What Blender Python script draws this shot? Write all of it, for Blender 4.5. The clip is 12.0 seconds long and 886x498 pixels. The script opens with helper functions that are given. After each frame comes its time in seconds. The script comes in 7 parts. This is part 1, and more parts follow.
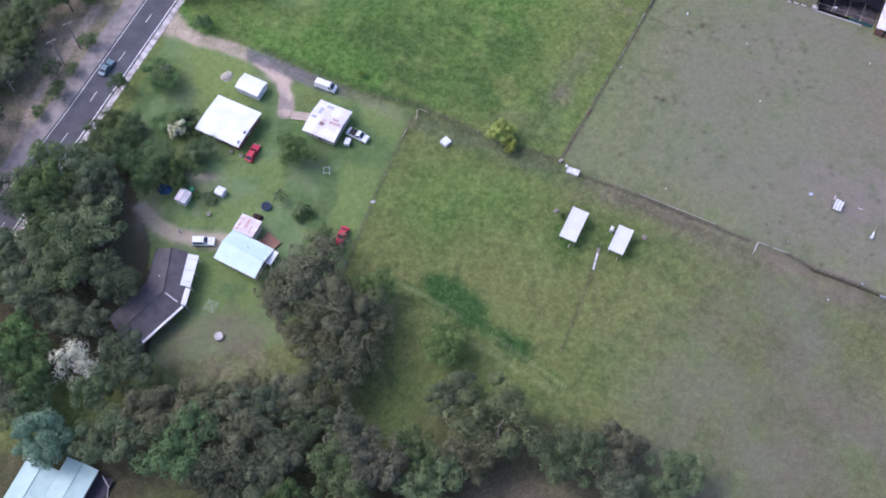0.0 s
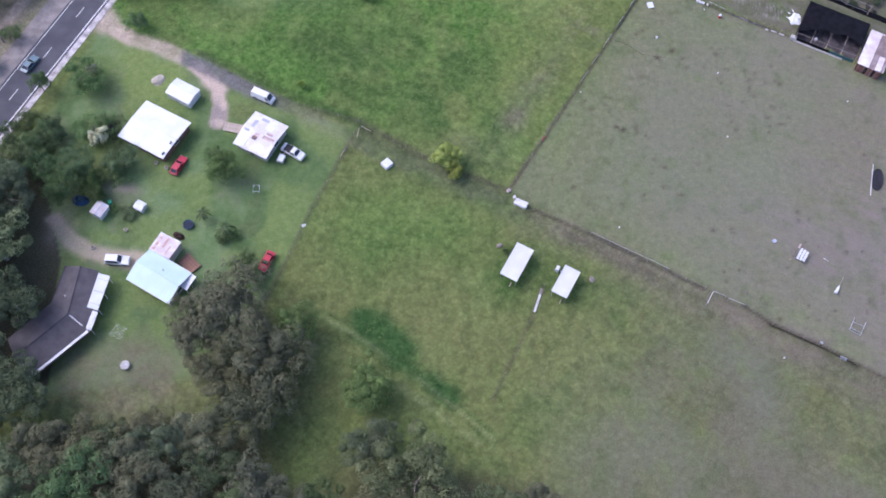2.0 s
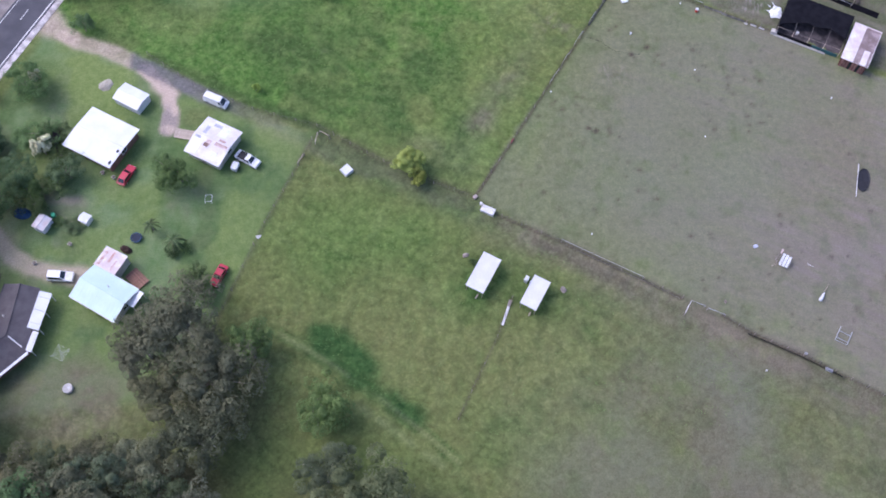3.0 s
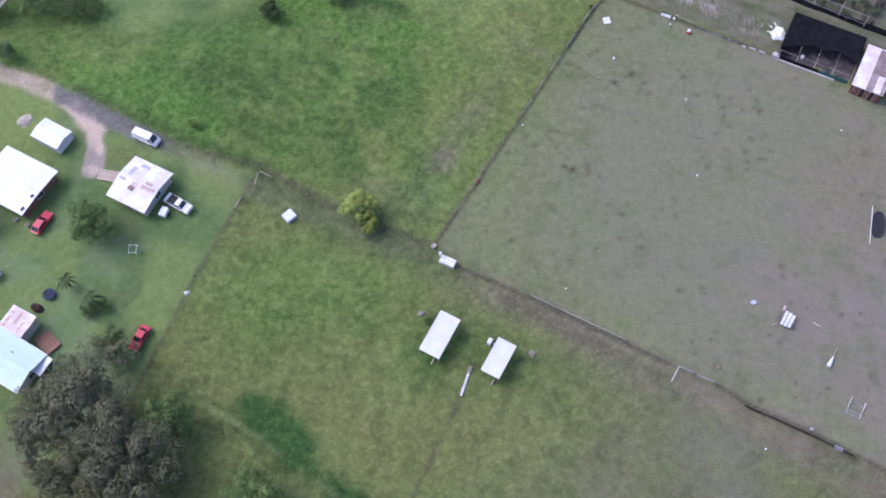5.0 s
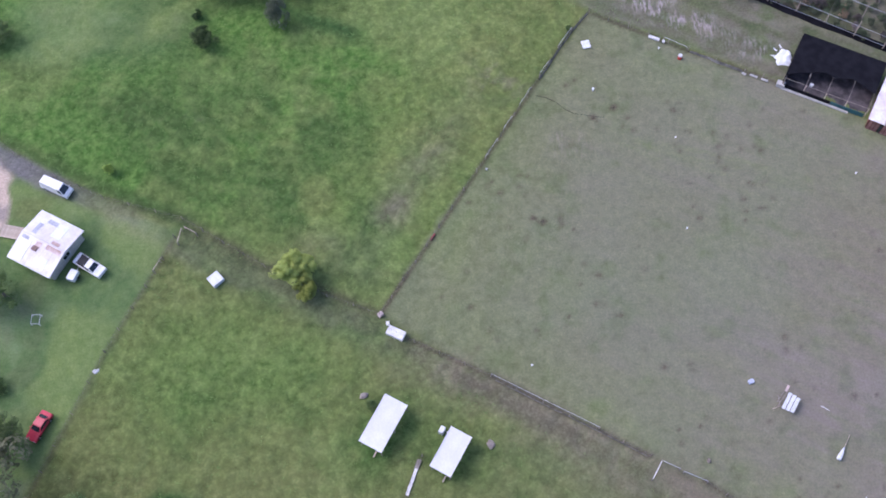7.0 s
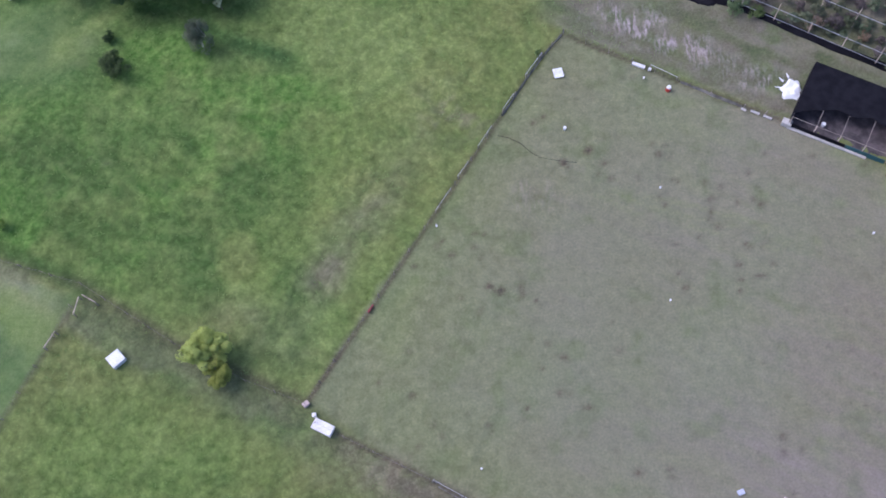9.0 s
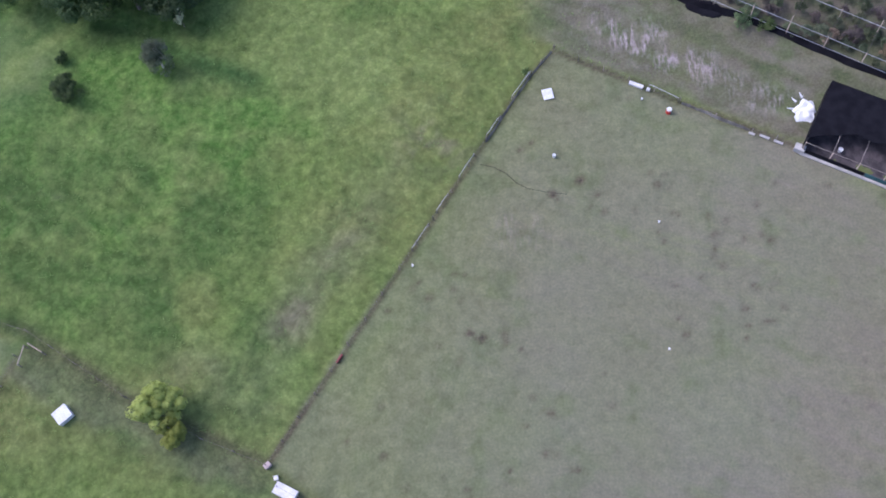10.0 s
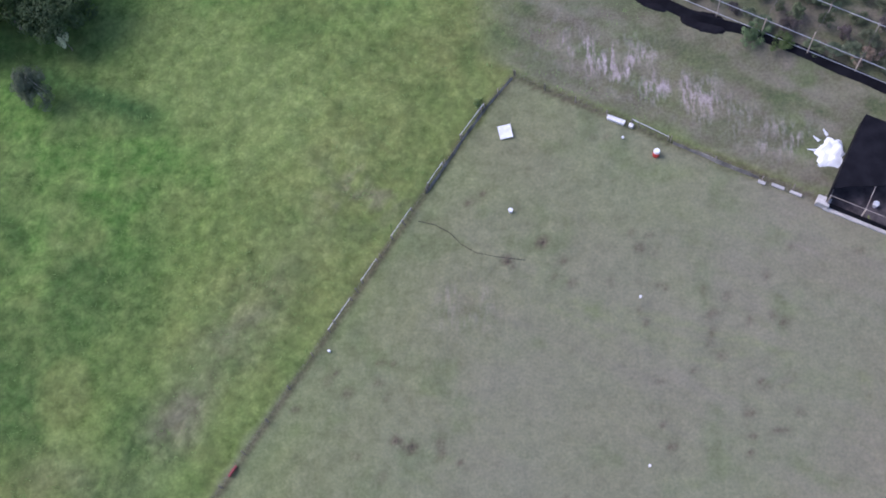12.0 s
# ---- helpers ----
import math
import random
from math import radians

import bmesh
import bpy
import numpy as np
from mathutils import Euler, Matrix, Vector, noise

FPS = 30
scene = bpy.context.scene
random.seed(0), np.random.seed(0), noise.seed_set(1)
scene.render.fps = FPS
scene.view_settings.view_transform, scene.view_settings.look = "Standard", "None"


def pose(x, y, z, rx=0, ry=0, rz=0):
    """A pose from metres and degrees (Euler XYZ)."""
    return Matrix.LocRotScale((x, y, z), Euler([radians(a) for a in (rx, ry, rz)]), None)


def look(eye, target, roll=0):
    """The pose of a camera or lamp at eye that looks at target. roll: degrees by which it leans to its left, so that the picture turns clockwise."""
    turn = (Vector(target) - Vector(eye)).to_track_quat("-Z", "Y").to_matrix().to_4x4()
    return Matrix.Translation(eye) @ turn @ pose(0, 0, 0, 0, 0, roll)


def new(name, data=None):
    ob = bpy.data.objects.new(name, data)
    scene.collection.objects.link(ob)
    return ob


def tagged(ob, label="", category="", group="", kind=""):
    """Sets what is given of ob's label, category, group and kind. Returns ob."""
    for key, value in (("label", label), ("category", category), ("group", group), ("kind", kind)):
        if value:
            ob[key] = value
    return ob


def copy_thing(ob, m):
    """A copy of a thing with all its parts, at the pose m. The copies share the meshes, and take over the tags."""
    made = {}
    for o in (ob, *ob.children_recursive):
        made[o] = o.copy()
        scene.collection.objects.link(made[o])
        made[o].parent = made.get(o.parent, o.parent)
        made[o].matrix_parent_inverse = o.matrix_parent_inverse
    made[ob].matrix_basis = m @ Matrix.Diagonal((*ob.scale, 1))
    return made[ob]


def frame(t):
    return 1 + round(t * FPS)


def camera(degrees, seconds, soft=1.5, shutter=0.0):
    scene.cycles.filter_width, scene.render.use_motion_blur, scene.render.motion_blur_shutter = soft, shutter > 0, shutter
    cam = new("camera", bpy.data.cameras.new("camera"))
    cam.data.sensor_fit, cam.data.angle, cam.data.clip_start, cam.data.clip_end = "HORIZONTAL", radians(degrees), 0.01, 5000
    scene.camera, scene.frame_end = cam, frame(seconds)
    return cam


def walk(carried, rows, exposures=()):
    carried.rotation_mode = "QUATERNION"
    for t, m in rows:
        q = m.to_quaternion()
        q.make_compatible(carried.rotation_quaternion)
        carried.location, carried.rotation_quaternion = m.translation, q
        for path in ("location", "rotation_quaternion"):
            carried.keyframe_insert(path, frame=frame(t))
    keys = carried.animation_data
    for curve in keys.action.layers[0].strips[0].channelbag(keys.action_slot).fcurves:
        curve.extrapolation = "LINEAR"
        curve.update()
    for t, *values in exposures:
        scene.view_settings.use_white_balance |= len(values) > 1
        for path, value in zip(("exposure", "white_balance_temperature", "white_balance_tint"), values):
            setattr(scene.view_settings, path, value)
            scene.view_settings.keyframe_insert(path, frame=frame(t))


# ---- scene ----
cam = camera(48.0, 12.0, soft=1.8)
PATH = [
    (0.0, pose(-9.68, -11.48, 185.65, 25.914, 0.091, -3.100)),
    (0.5, pose(-6.37, -6.93, 185.13, 22.486, -0.860, -1.050)),
    (1.0, pose(-3.03, -3.20, 183.22, 23.185, -1.681, 0.355)),
    (1.5, pose(0.30, 0.04, 180.28, 24.358, -1.582, 0.025)),
    (2.0, pose(3.61, 3.05, 176.63, 25.019, -1.232, -0.512)),
    (2.5, pose(6.86, 6.04, 172.54, 24.777, -1.145, -0.732)),
    (3.0, pose(10.06, 9.17, 168.20, 25.009, -1.099, -1.322)),
    (3.2, pose(11.32, 10.50, 166.43, 25.226, -0.924, -1.289)),
    (4.8, pose(20.99, 23.14, 152.63, 25.633, -0.021, -0.845)),
    (5.0, pose(22.15, 25.00, 151.00, 25.764, 0.101, -0.917)),
    (5.5, pose(25.00, 29.92, 147.06, 25.728, 0.519, -1.088)),
    (6.0, pose(27.79, 35.18, 143.28, 25.316, 1.208, -0.629)),
    (6.5, pose(30.54, 40.73, 139.64, 25.080, 1.071, -0.172)),
    (7.0, pose(33.25, 46.48, 136.08, 24.567, 1.370, -0.696)),
    (7.2, pose(34.32, 48.83, 134.66, 24.542, 1.902, -0.529)),
    (8.8, pose(42.78, 67.59, 122.98, 21.693, 2.278, 0.384)),
    (9.0, pose(43.83, 69.85, 121.41, 21.982, 2.494, -0.010)),
    (9.5, pose(46.45, 75.33, 117.29, 21.782, 3.599, -0.275)),
    (10.0, pose(49.06, 80.50, 112.87, 21.179, 3.830, 0.177)),
    (10.5, pose(51.65, 85.32, 108.12, 21.252, 4.418, 0.461)),
    (11.0, pose(54.22, 89.72, 103.00, 20.685, 4.697, 0.561)),
    (11.5, pose(56.76, 93.72, 97.53, 20.958, 5.473, 0.649)),
    (12.0, pose(59.24, 97.30, 91.73, 21.019, 6.228, 1.077)),
]
walk(cam, PATH, [(0.0, 0.46, 5500, 25), (12.0, 0.46, 5500, 25)])

# ---- light ----
SUN_DIR = Vector((0.62, -0.26, -0.74)).normalized()
world = bpy.data.worlds.new("world")
scene.world = world
world.use_nodes = True
wn = world.node_tree
sky = wn.nodes.new("ShaderNodeTexSky")
sky.sky_type = "NISHITA"
sky.sun_disc = False
sky.sun_elevation = math.asin(-SUN_DIR.z)
sky.sun_rotation = math.atan2(-SUN_DIR.x, -SUN_DIR.y)
sky.dust_density = 4.0
sky.air_density = 1.0
bg = wn.nodes["Background"]
wn.links.new(sky.outputs[0], bg.inputs[0])
bg.inputs[1].default_value = 0.17
sun_data = bpy.data.lights.new("sun", "SUN")
sun_data.energy = 0.9
sun_data.angle = radians(30)
sun_data.color = (1.0, 0.95, 0.88)
sun = new("sun", sun_data)
sun.matrix_world = look((0, 0, 200), Vector((0, 0, 200)) + SUN_DIR)


# ---- materials ----
def rgb(r, g, b):
    return (r, g, b, 1.0)


def mat(name, col, col2=None, rough=0.8, metal=0.0, scale=1.0, grain=8.0, bump=0.2, rand=0.0, spec=0.3, var=0.15):
    """Plain surface with broad stains and fine grain; rand shifts the brightness from piece to piece."""
    m = bpy.data.materials.new(name)
    m.use_nodes = True
    t = m.node_tree
    p = t.nodes["Principled BSDF"]
    col2 = col2 or tuple(c * 0.7 for c in col)
    co = t.nodes.new("ShaderNodeTexCoord")
    n1 = t.nodes.new("ShaderNodeTexNoise")
    n1.inputs["Scale"].default_value = scale
    n1.inputs["Detail"].default_value = 5
    n2 = t.nodes.new("ShaderNodeTexNoise")
    n2.inputs["Scale"].default_value = grain
    n2.inputs["Detail"].default_value = 3
    t.links.new(co.outputs["Object"], n1.inputs["Vector"])
    t.links.new(co.outputs["Object"], n2.inputs["Vector"])
    ramp = t.nodes.new("ShaderNodeValToRGB")
    ramp.color_ramp.elements[0].position, ramp.color_ramp.elements[1].position = 0.38, 0.62
    ramp.color_ramp.elements[0].color, ramp.color_ramp.elements[1].color = rgb(*col2), rgb(*col)
    t.links.new(n1.outputs[0], ramp.inputs[0])
    hsv = t.nodes.new("ShaderNodeHueSaturation")
    mr = t.nodes.new("ShaderNodeMapRange")
    mr.inputs[1].default_value, mr.inputs[2].default_value, mr.inputs[3].default_value, mr.inputs[4].default_value = 0.3, 0.7, 1 - var, 1 + var
    t.links.new(n2.outputs[0], mr.inputs[0])
    val = mr.outputs[0]
    if rand:
        oi = t.nodes.new("ShaderNodeObjectInfo")
        rr = t.nodes.new("ShaderNodeMapRange")
        rr.inputs[3].default_value, rr.inputs[4].default_value = 1 - rand, 1 + rand
        t.links.new(oi.outputs["Random"], rr.inputs[0])
        mu = t.nodes.new("ShaderNodeMath")
        mu.operation = "MULTIPLY"
        t.links.new(val, mu.inputs[0])
        t.links.new(rr.outputs[0], mu.inputs[1])
        val = mu.outputs[0]
    t.links.new(val, hsv.inputs["Value"])
    t.links.new(ramp.outputs[0], hsv.inputs["Color"])
    t.links.new(hsv.outputs[0], p.inputs["Base Color"])
    p.inputs["Roughness"].default_value = rough
    p.inputs["Metallic"].default_value = metal
    p.inputs["Specular IOR Level"].default_value = spec
    if bump:
        b = t.nodes.new("ShaderNodeBump")
        b.inputs["Strength"].default_value = bump
        b.inputs["Distance"].default_value = 0.02
        t.links.new(n2.outputs[0], b.inputs["Height"])
        t.links.new(b.outputs[0], p.inputs["Normal"])
    return m


def foliage(name, dark, light, rough=0.65, sat=(0.9, 1.1)):
    """Leaves: tone varies from clump to clump and from tree to tree."""
    m = bpy.data.materials.new(name)
    m.use_nodes = True
    t = m.node_tree
    p = t.nodes["Principled BSDF"]
    geo = t.nodes.new("ShaderNodeNewGeometry")
    co = t.nodes.new("ShaderNodeTexCoord")
    n = t.nodes.new("ShaderNodeTexNoise")
    n.inputs["Scale"].default_value = 0.7
    n.inputs["Detail"].default_value = 3
    t.links.new(co.outputs["Object"], n.inputs["Vector"])
    add = t.nodes.new("ShaderNodeMath")
    add.operation = "MULTIPLY_ADD"
    t.links.new(geo.outputs["Random Per Island"], add.inputs[0])
    add.inputs[1].default_value = 0.22
    mr = t.nodes.new("ShaderNodeMapRange")
    mr.inputs[1].default_value, mr.inputs[2].default_value, mr.inputs[3].default_value, mr.inputs[4].default_value = 0.32, 0.68, 0.0, 0.8
    t.links.new(n.outputs[0], mr.inputs[0])
    t.links.new(mr.outputs[0], add.inputs[2])
    ramp = t.nodes.new("ShaderNodeValToRGB")
    ramp.color_ramp.elements[0].color, ramp.color_ramp.elements[1].color = rgb(*dark), rgb(*light)
    t.links.new(add.outputs[0], ramp.inputs[0])
    oi = t.nodes.new("ShaderNodeObjectInfo")
    rr = t.nodes.new("ShaderNodeMapRange")
    rr.inputs[3].default_value, rr.inputs[4].default_value = 0.74, 1.28
    t.links.new(oi.outputs["Random"], rr.inputs[0])
    hsv = t.nodes.new("ShaderNodeHueSaturation")
    t.links.new(rr.outputs[0], hsv.inputs["Value"])
    shift = t.nodes.new("ShaderNodeMath")
    shift.operation = "MULTIPLY_ADD"
    shift.inputs[1].default_value, shift.inputs[2].default_value = -0.125, 0.538
    wrap = t.nodes.new("ShaderNodeMath")
    wrap.operation = "PINGPONG"
    wrap.inputs[1].default_value = 0.37
    t.links.new(oi.outputs["Random"], wrap.inputs[0])
    t.links.new(wrap.outputs[0], shift.inputs[0])
    t.links.new(shift.outputs[0], hsv.inputs["Hue"])
    sm = t.nodes.new("ShaderNodeMath")
    sm.operation = "MULTIPLY"
    sm.inputs[1].default_value = 7.3
    sf = t.nodes.new("ShaderNodeMath")
    sf.operation = "FRACT"
    sr = t.nodes.new("ShaderNodeMapRange")
    sr.inputs[3].default_value, sr.inputs[4].default_value = sat
    t.links.new(oi.outputs["Random"], sm.inputs[0])
    t.links.new(sm.outputs[0], sf.inputs[0])
    t.links.new(sf.outputs[0], sr.inputs[0])
    t.links.new(sr.outputs[0], hsv.inputs["Saturation"])
    t.links.new(ramp.outputs[0], hsv.inputs["Color"])
    t.links.new(hsv.outputs[0], p.inputs["Base Color"])
    p.inputs["Roughness"].default_value = rough
    p.inputs["Specular IOR Level"].default_value = 0.25
    tr = t.nodes.new("ShaderNodeBsdfTranslucent")
    t.links.new(hsv.outputs[0], tr.inputs["Color"])
    ms = t.nodes.new("ShaderNodeMixShader")
    ms.inputs[0].default_value = 0.34
    t.links.new(p.outputs[0], ms.inputs[1])
    t.links.new(tr.outputs[0], ms.inputs[2])
    t.links.new(ms.outputs[0], t.nodes["Material Output"].inputs["Surface"])
    return m


WHITE_ROOF = mat("white_roof", (0.77, 0.785, 0.795), (0.7, 0.715, 0.73), 0.45, 0.0, 0.4, 5, 0.05, var=0.03)
BLUE_ROOF = mat("pale_blue_roof", (0.6, 0.75, 0.71), (0.55, 0.7, 0.67), 0.5, 0.0, 0.4, 5, 0.05, var=0.03)
PINK_ROOF = mat("weathered_iron", (0.74, 0.73, 0.74), (0.62, 0.52, 0.51), 0.5, 0.0, 0.5, 3, 0.05, var=0.08)
COTTAGE_ROOF = mat("patched_white_iron", (0.77, 0.755, 0.785), (0.66, 0.61, 0.63), 0.5, 0.0, 0.45, 3, 0.05, var=0.06)
BROWN_ROOF = mat("charcoal_tiles", (0.125, 0.113, 0.118), (0.095, 0.085, 0.09), 0.8, 0.0, 0.6, 8, 0.3)
WALL_CREAM = mat("cream_boards", (0.55, 0.52, 0.45), (0.46, 0.43, 0.37), 0.7)
WALL_BRICK = mat("brown_brick", (0.26, 0.15, 0.1), (0.2, 0.12, 0.09), 0.85)
WALL_WHITE = mat("white_cladding", (0.72, 0.73, 0.74), (0.62, 0.63, 0.64), 0.6)
TRIM = mat("white_trim", (0.78, 0.78, 0.78), (0.66, 0.66, 0.66), 0.5)
GLASS = mat("dark_glass", (0.03, 0.035, 0.04), (0.02, 0.025, 0.03), 0.08, 0, 1, 2, 0, spec=0.6)
TIMBER = mat("grey_timber", (0.30, 0.27, 0.24), (0.2, 0.17, 0.15), 0.9, rand=0.15)
TIMBER_PALE = mat("pale_timber", (0.52, 0.44, 0.36), (0.4, 0.33, 0.27), 0.85, rand=0.15)
STEEL = mat("galvanised_steel", (0.55, 0.56, 0.57), (0.42, 0.43, 0.44), 0.4, 0.6)
BARK = mat("bark", (0.30, 0.26, 0.22), (0.16, 0.13, 0.11), 0.95, 0, 3, 12, 0.5)
BARK_PALE = mat("pale_bark", (0.62, 0.58, 0.52), (0.4, 0.37, 0.33), 0.85, 0, 3, 12, 0.4)
ASPHALT = mat("asphalt", (0.1, 0.1, 0.112), (0.078, 0.078, 0.088), 0.85, 0, 0.3, 20, 0.2)
GRAVEL = mat("gravel_shoulder", (0.33, 0.29, 0.265), (0.23, 0.205, 0.19), 0.95, 0, 0.5, 6, 0.4)
LINE = mat("road_paint", (0.78, 0.78, 0.76), (0.6, 0.6, 0.58), 0.7, 0, 2, 10, 0.1)
LEAF_GUM = foliage("gum_leaves", (0.08, 0.1, 0.048), (0.225, 0.258, 0.136), sat=(0.85, 1.12))
LEAF_GREY = foliage("grey_leaves", (0.094, 0.097, 0.05), (0.232, 0.238, 0.134), sat=(0.8, 1.1))
LEAF_GREEN = foliage("green_leaves", (0.066, 0.1, 0.034), (0.2, 0.262, 0.1), sat=(0.85, 1.1))
LEAF_BLUE = foliage("bluish_leaves", (0.085, 0.15, 0.08), (0.23, 0.34, 0.21))
LEAF_YELLOW = foliage("yellow_green_leaves", (0.215, 0.26, 0.035), (0.37, 0.42, 0.085))
LEAF_CREAM = foliage("cream_blossom", (0.24, 0.24, 0.1), (0.86, 0.84, 0.62))
LEAF_WHITE = foliage("pale_dead_leaves", (0.19, 0.185, 0.11), (0.88, 0.86, 0.7))
LEAF_DARK = foliage("dark_leaves", (0.034, 0.06, 0.022), (0.12, 0.17, 0.06))
LEAF_GRASS = foliage("grass_blades", (0.13, 0.18, 0.05), (0.22, 0.28, 0.095))


# ---- mesh helpers ----
class MB:
    """Collects the corners and faces of one mesh."""

    def __init__(self):
        self.v, self.f = [], []

    def add(self, verts, faces):
        o = len(self.v)
        self.v += [tuple(v) for v in verts]
        self.f += [tuple(o + i for i in f) for f in faces]
        return self

    def box(self, c, s, m=None, taper=1.0):
        x, y, z = s[0] / 2, s[1] / 2, s[2] / 2
        vs = [Vector((sx * x * (taper if sz > 0 else 1), sy * y * (taper if sz > 0 else 1), sz * z)) for sz in (-1, 1) for sy in (-1, 1) for sx in (-1, 1)]
        if m is not None:
            vs = [m @ v for v in vs]
        vs = [v + Vector(c) for v in vs]
        return self.add(vs, [(0, 2, 3, 1), (4, 5, 7, 6), (0, 1, 5, 4), (2, 6, 7, 3), (0, 4, 6, 2), (1, 3, 7, 5)])

    def tube(self, a, b, r0, r1=None, n=8):
        a, b = Vector(a), Vector(b)
        r1 = r0 if r1 is None else r1
        d = (b - a).normalized()
        u = d.orthogonal().normalized()
        w = d.cross(u)
        ring = lambda p, r: [p + (u * math.cos(k * math.tau / n) + w * math.sin(k * math.tau / n)) * r for k in range(n)]
        return self.add(ring(a, r0) + ring(b, r1), [(k, (k + 1) % n, n + (k + 1) % n, n + k) for k in range(n)] + [tuple(range(n - 1, -1, -1)), tuple(range(n, 2 * n))])

    def slab(self, pts, z0, z1):
        """A plate over a plan outline, counter-clockwise; z0 and z1 are its lower and upper height."""
        n = len(pts)
        return self.add([(x, y, z0) for x, y in pts] + [(x, y, z1) for x, y in pts],
                        [tuple(range(n - 1, -1, -1)), tuple(range(n, 2 * n))] + [(k, (k + 1) % n, n + (k + 1) % n, n + k) for k in range(n)])

    def plate(self, corners, th):
        """A thick plate on any flat outline; th is measured along its normal, downwards."""
        c = [Vector(p) for p in corners]
        nrm = (c[1] - c[0]).cross(c[2] - c[0]).normalized() * th
        n = len(c)
        return self.add([p - nrm for p in c] + c, [tuple(range(n - 1, -1, -1)), tuple(range(n, 2 * n))] + [(k, (k + 1) % n, n + (k + 1) % n, n + k) for k in range(n)])

    def mesh(self, name, bevel=0.0, smooth=False):
        me = bpy.data.meshes.new(name)
        me.from_pydata(self.v, [], self.f)
        if bevel:
            bm = bmesh.new()
            bm.from_mesh(me)
            bmesh.ops.bevel(bm, geom=bm.edges[:], offset=bevel, segments=1, affect="EDGES", clamp_overlap=True)
            bm.to_mesh(me)
            bm.free()
        if smooth:
            for p in me.polygons:
                p.use_smooth = True
        return me


def part(name, mb, material, parent, label="", bevel=0.0, smooth=False, loc=None):
    me = mb if isinstance(mb, bpy.types.Mesh) else mb.mesh(name, bevel, smooth)
    if not me.materials:
        me.materials.append(material)
    ob = new(name, me)
    if parent is not None:
        ob.parent = parent
    if loc is not None:
        ob.matrix_basis = loc if isinstance(loc, Matrix) else Matrix.Translation(loc)
    return tagged(ob, label) if label else ob


def thing(name, label, category, m, group="", kind=""):
    ob = new(name)
    ob.empty_display_size = 0.5
    ob.matrix_basis = m
    return tagged(ob, label, category, group, kind)


def place(x, y, rz=0.0, z=0.0, s=1.0):
    return Matrix.LocRotScale((x, y, z), Euler((0, 0, radians(rz))), (s, s, s))


def structure(name, mb, material, label, category, **kw):
    return tagged(part(name, mb, material, None, **kw), label, category, kind="structure")


# ---- ground ----
def value_noise(x, y, seed):
    """Smooth noise between 0 and 1 on arrays."""
    rs = np.random.RandomState(seed)
    tab = rs.rand(256, 256)
    xi, yi = np.floor(x).astype(int), np.floor(y).astype(int)
    fx, fy = x - xi, y - yi
    fx, fy = fx * fx * (3 - 2 * fx), fy * fy * (3 - 2 * fy)
    g = lambda i, j: tab[(xi + i) % 256, (yi + j) % 256]
    return (g(0, 0) * (1 - fx) + g(1, 0) * fx) * (1 - fy) + (g(0, 1) * (1 - fx) + g(1, 1) * fx) * fy


def fractal(x, y, size, seed, octaves=4):
    out, amp, tot = 0, 1.0, 0.0
    for k in range(octaves):
        out = out + amp * value_noise(x / size * 2 ** k + 17 * k, y / size * 2 ** k + 31 * k, seed + k)
        tot += amp
        amp *= 0.55
    return out / tot


def line_distance(x, y, pts):
    d = np.full(x.shape, 1e9)
    for (ax, ay), (bx, by) in zip(pts[:-1], pts[1:]):
        ux, uy = bx - ax, by - ay
        t = np.clip(((x - ax) * ux + (y - ay) * uy) / (ux * ux + uy * uy), 0, 1)
        d = np.minimum(d, np.hypot(x - ax - t * ux, y - ay - t * uy))
    return d


def inside(x, y, poly):
    r = np.zeros(x.shape, bool)
    for (ax, ay), (bx, by) in zip(poly, poly[1:] + poly[:1]):
        if ay != by:
            r ^= ((ay > y) != (by > y)) & (x < (bx - ax) * (y - ay) / (by - ay) + ax)
    return r


def soft_step(a, b, v):
    t = np.clip((v - a) / (b - a), 0, 1)
    return t * t * (3 - 2 * t)


FIELD = [(21.4, 98.3), (30.6, 114.0), (37.6, 124.0), (46.6, 138.6), (55.8, 151.9), (71.4, 143.6), (85.8, 136.6), (97.5, 129.8), (150, 102), (150, 27), (86, 61.5), (70.9, 69.7), (60.2, 76.1), (51.6, 80.8), (37.3, 88.7)]
YARD = [(-10, 113), (-18.3, 93.4), (-25, 77), (-32, 60), (-75, 55), (-75, 110), (-66, 138), (-50, 131), (-38, 123), (-20, 115)]
DRIVE = [(-68, 146), (-64.4, 142.0), (-62.6, 138.0), (-58.1, 135.3), (-51.8, 133.0), (-47.0, 130.6), (-41.1, 127.4), (-35.8, 124.3), (-31.0, 121.7), (-25.4, 119.2), (-17.3, 115.2), (-9.5, 111.2)]
FORK = [(-44.4, 128.4), (-41.8, 126.0), (-39.0, 123.0), (-38.0, 119.3), (-38.2, 114.5)]
TRACK = [(-20.5, 115.0), (-8.1, 109.9), (-0.9, 106.3), (11.1, 100.3), (22.9, 94.5), (37.8, 86.7), (52, 79), (66, 70), (90, 57)]


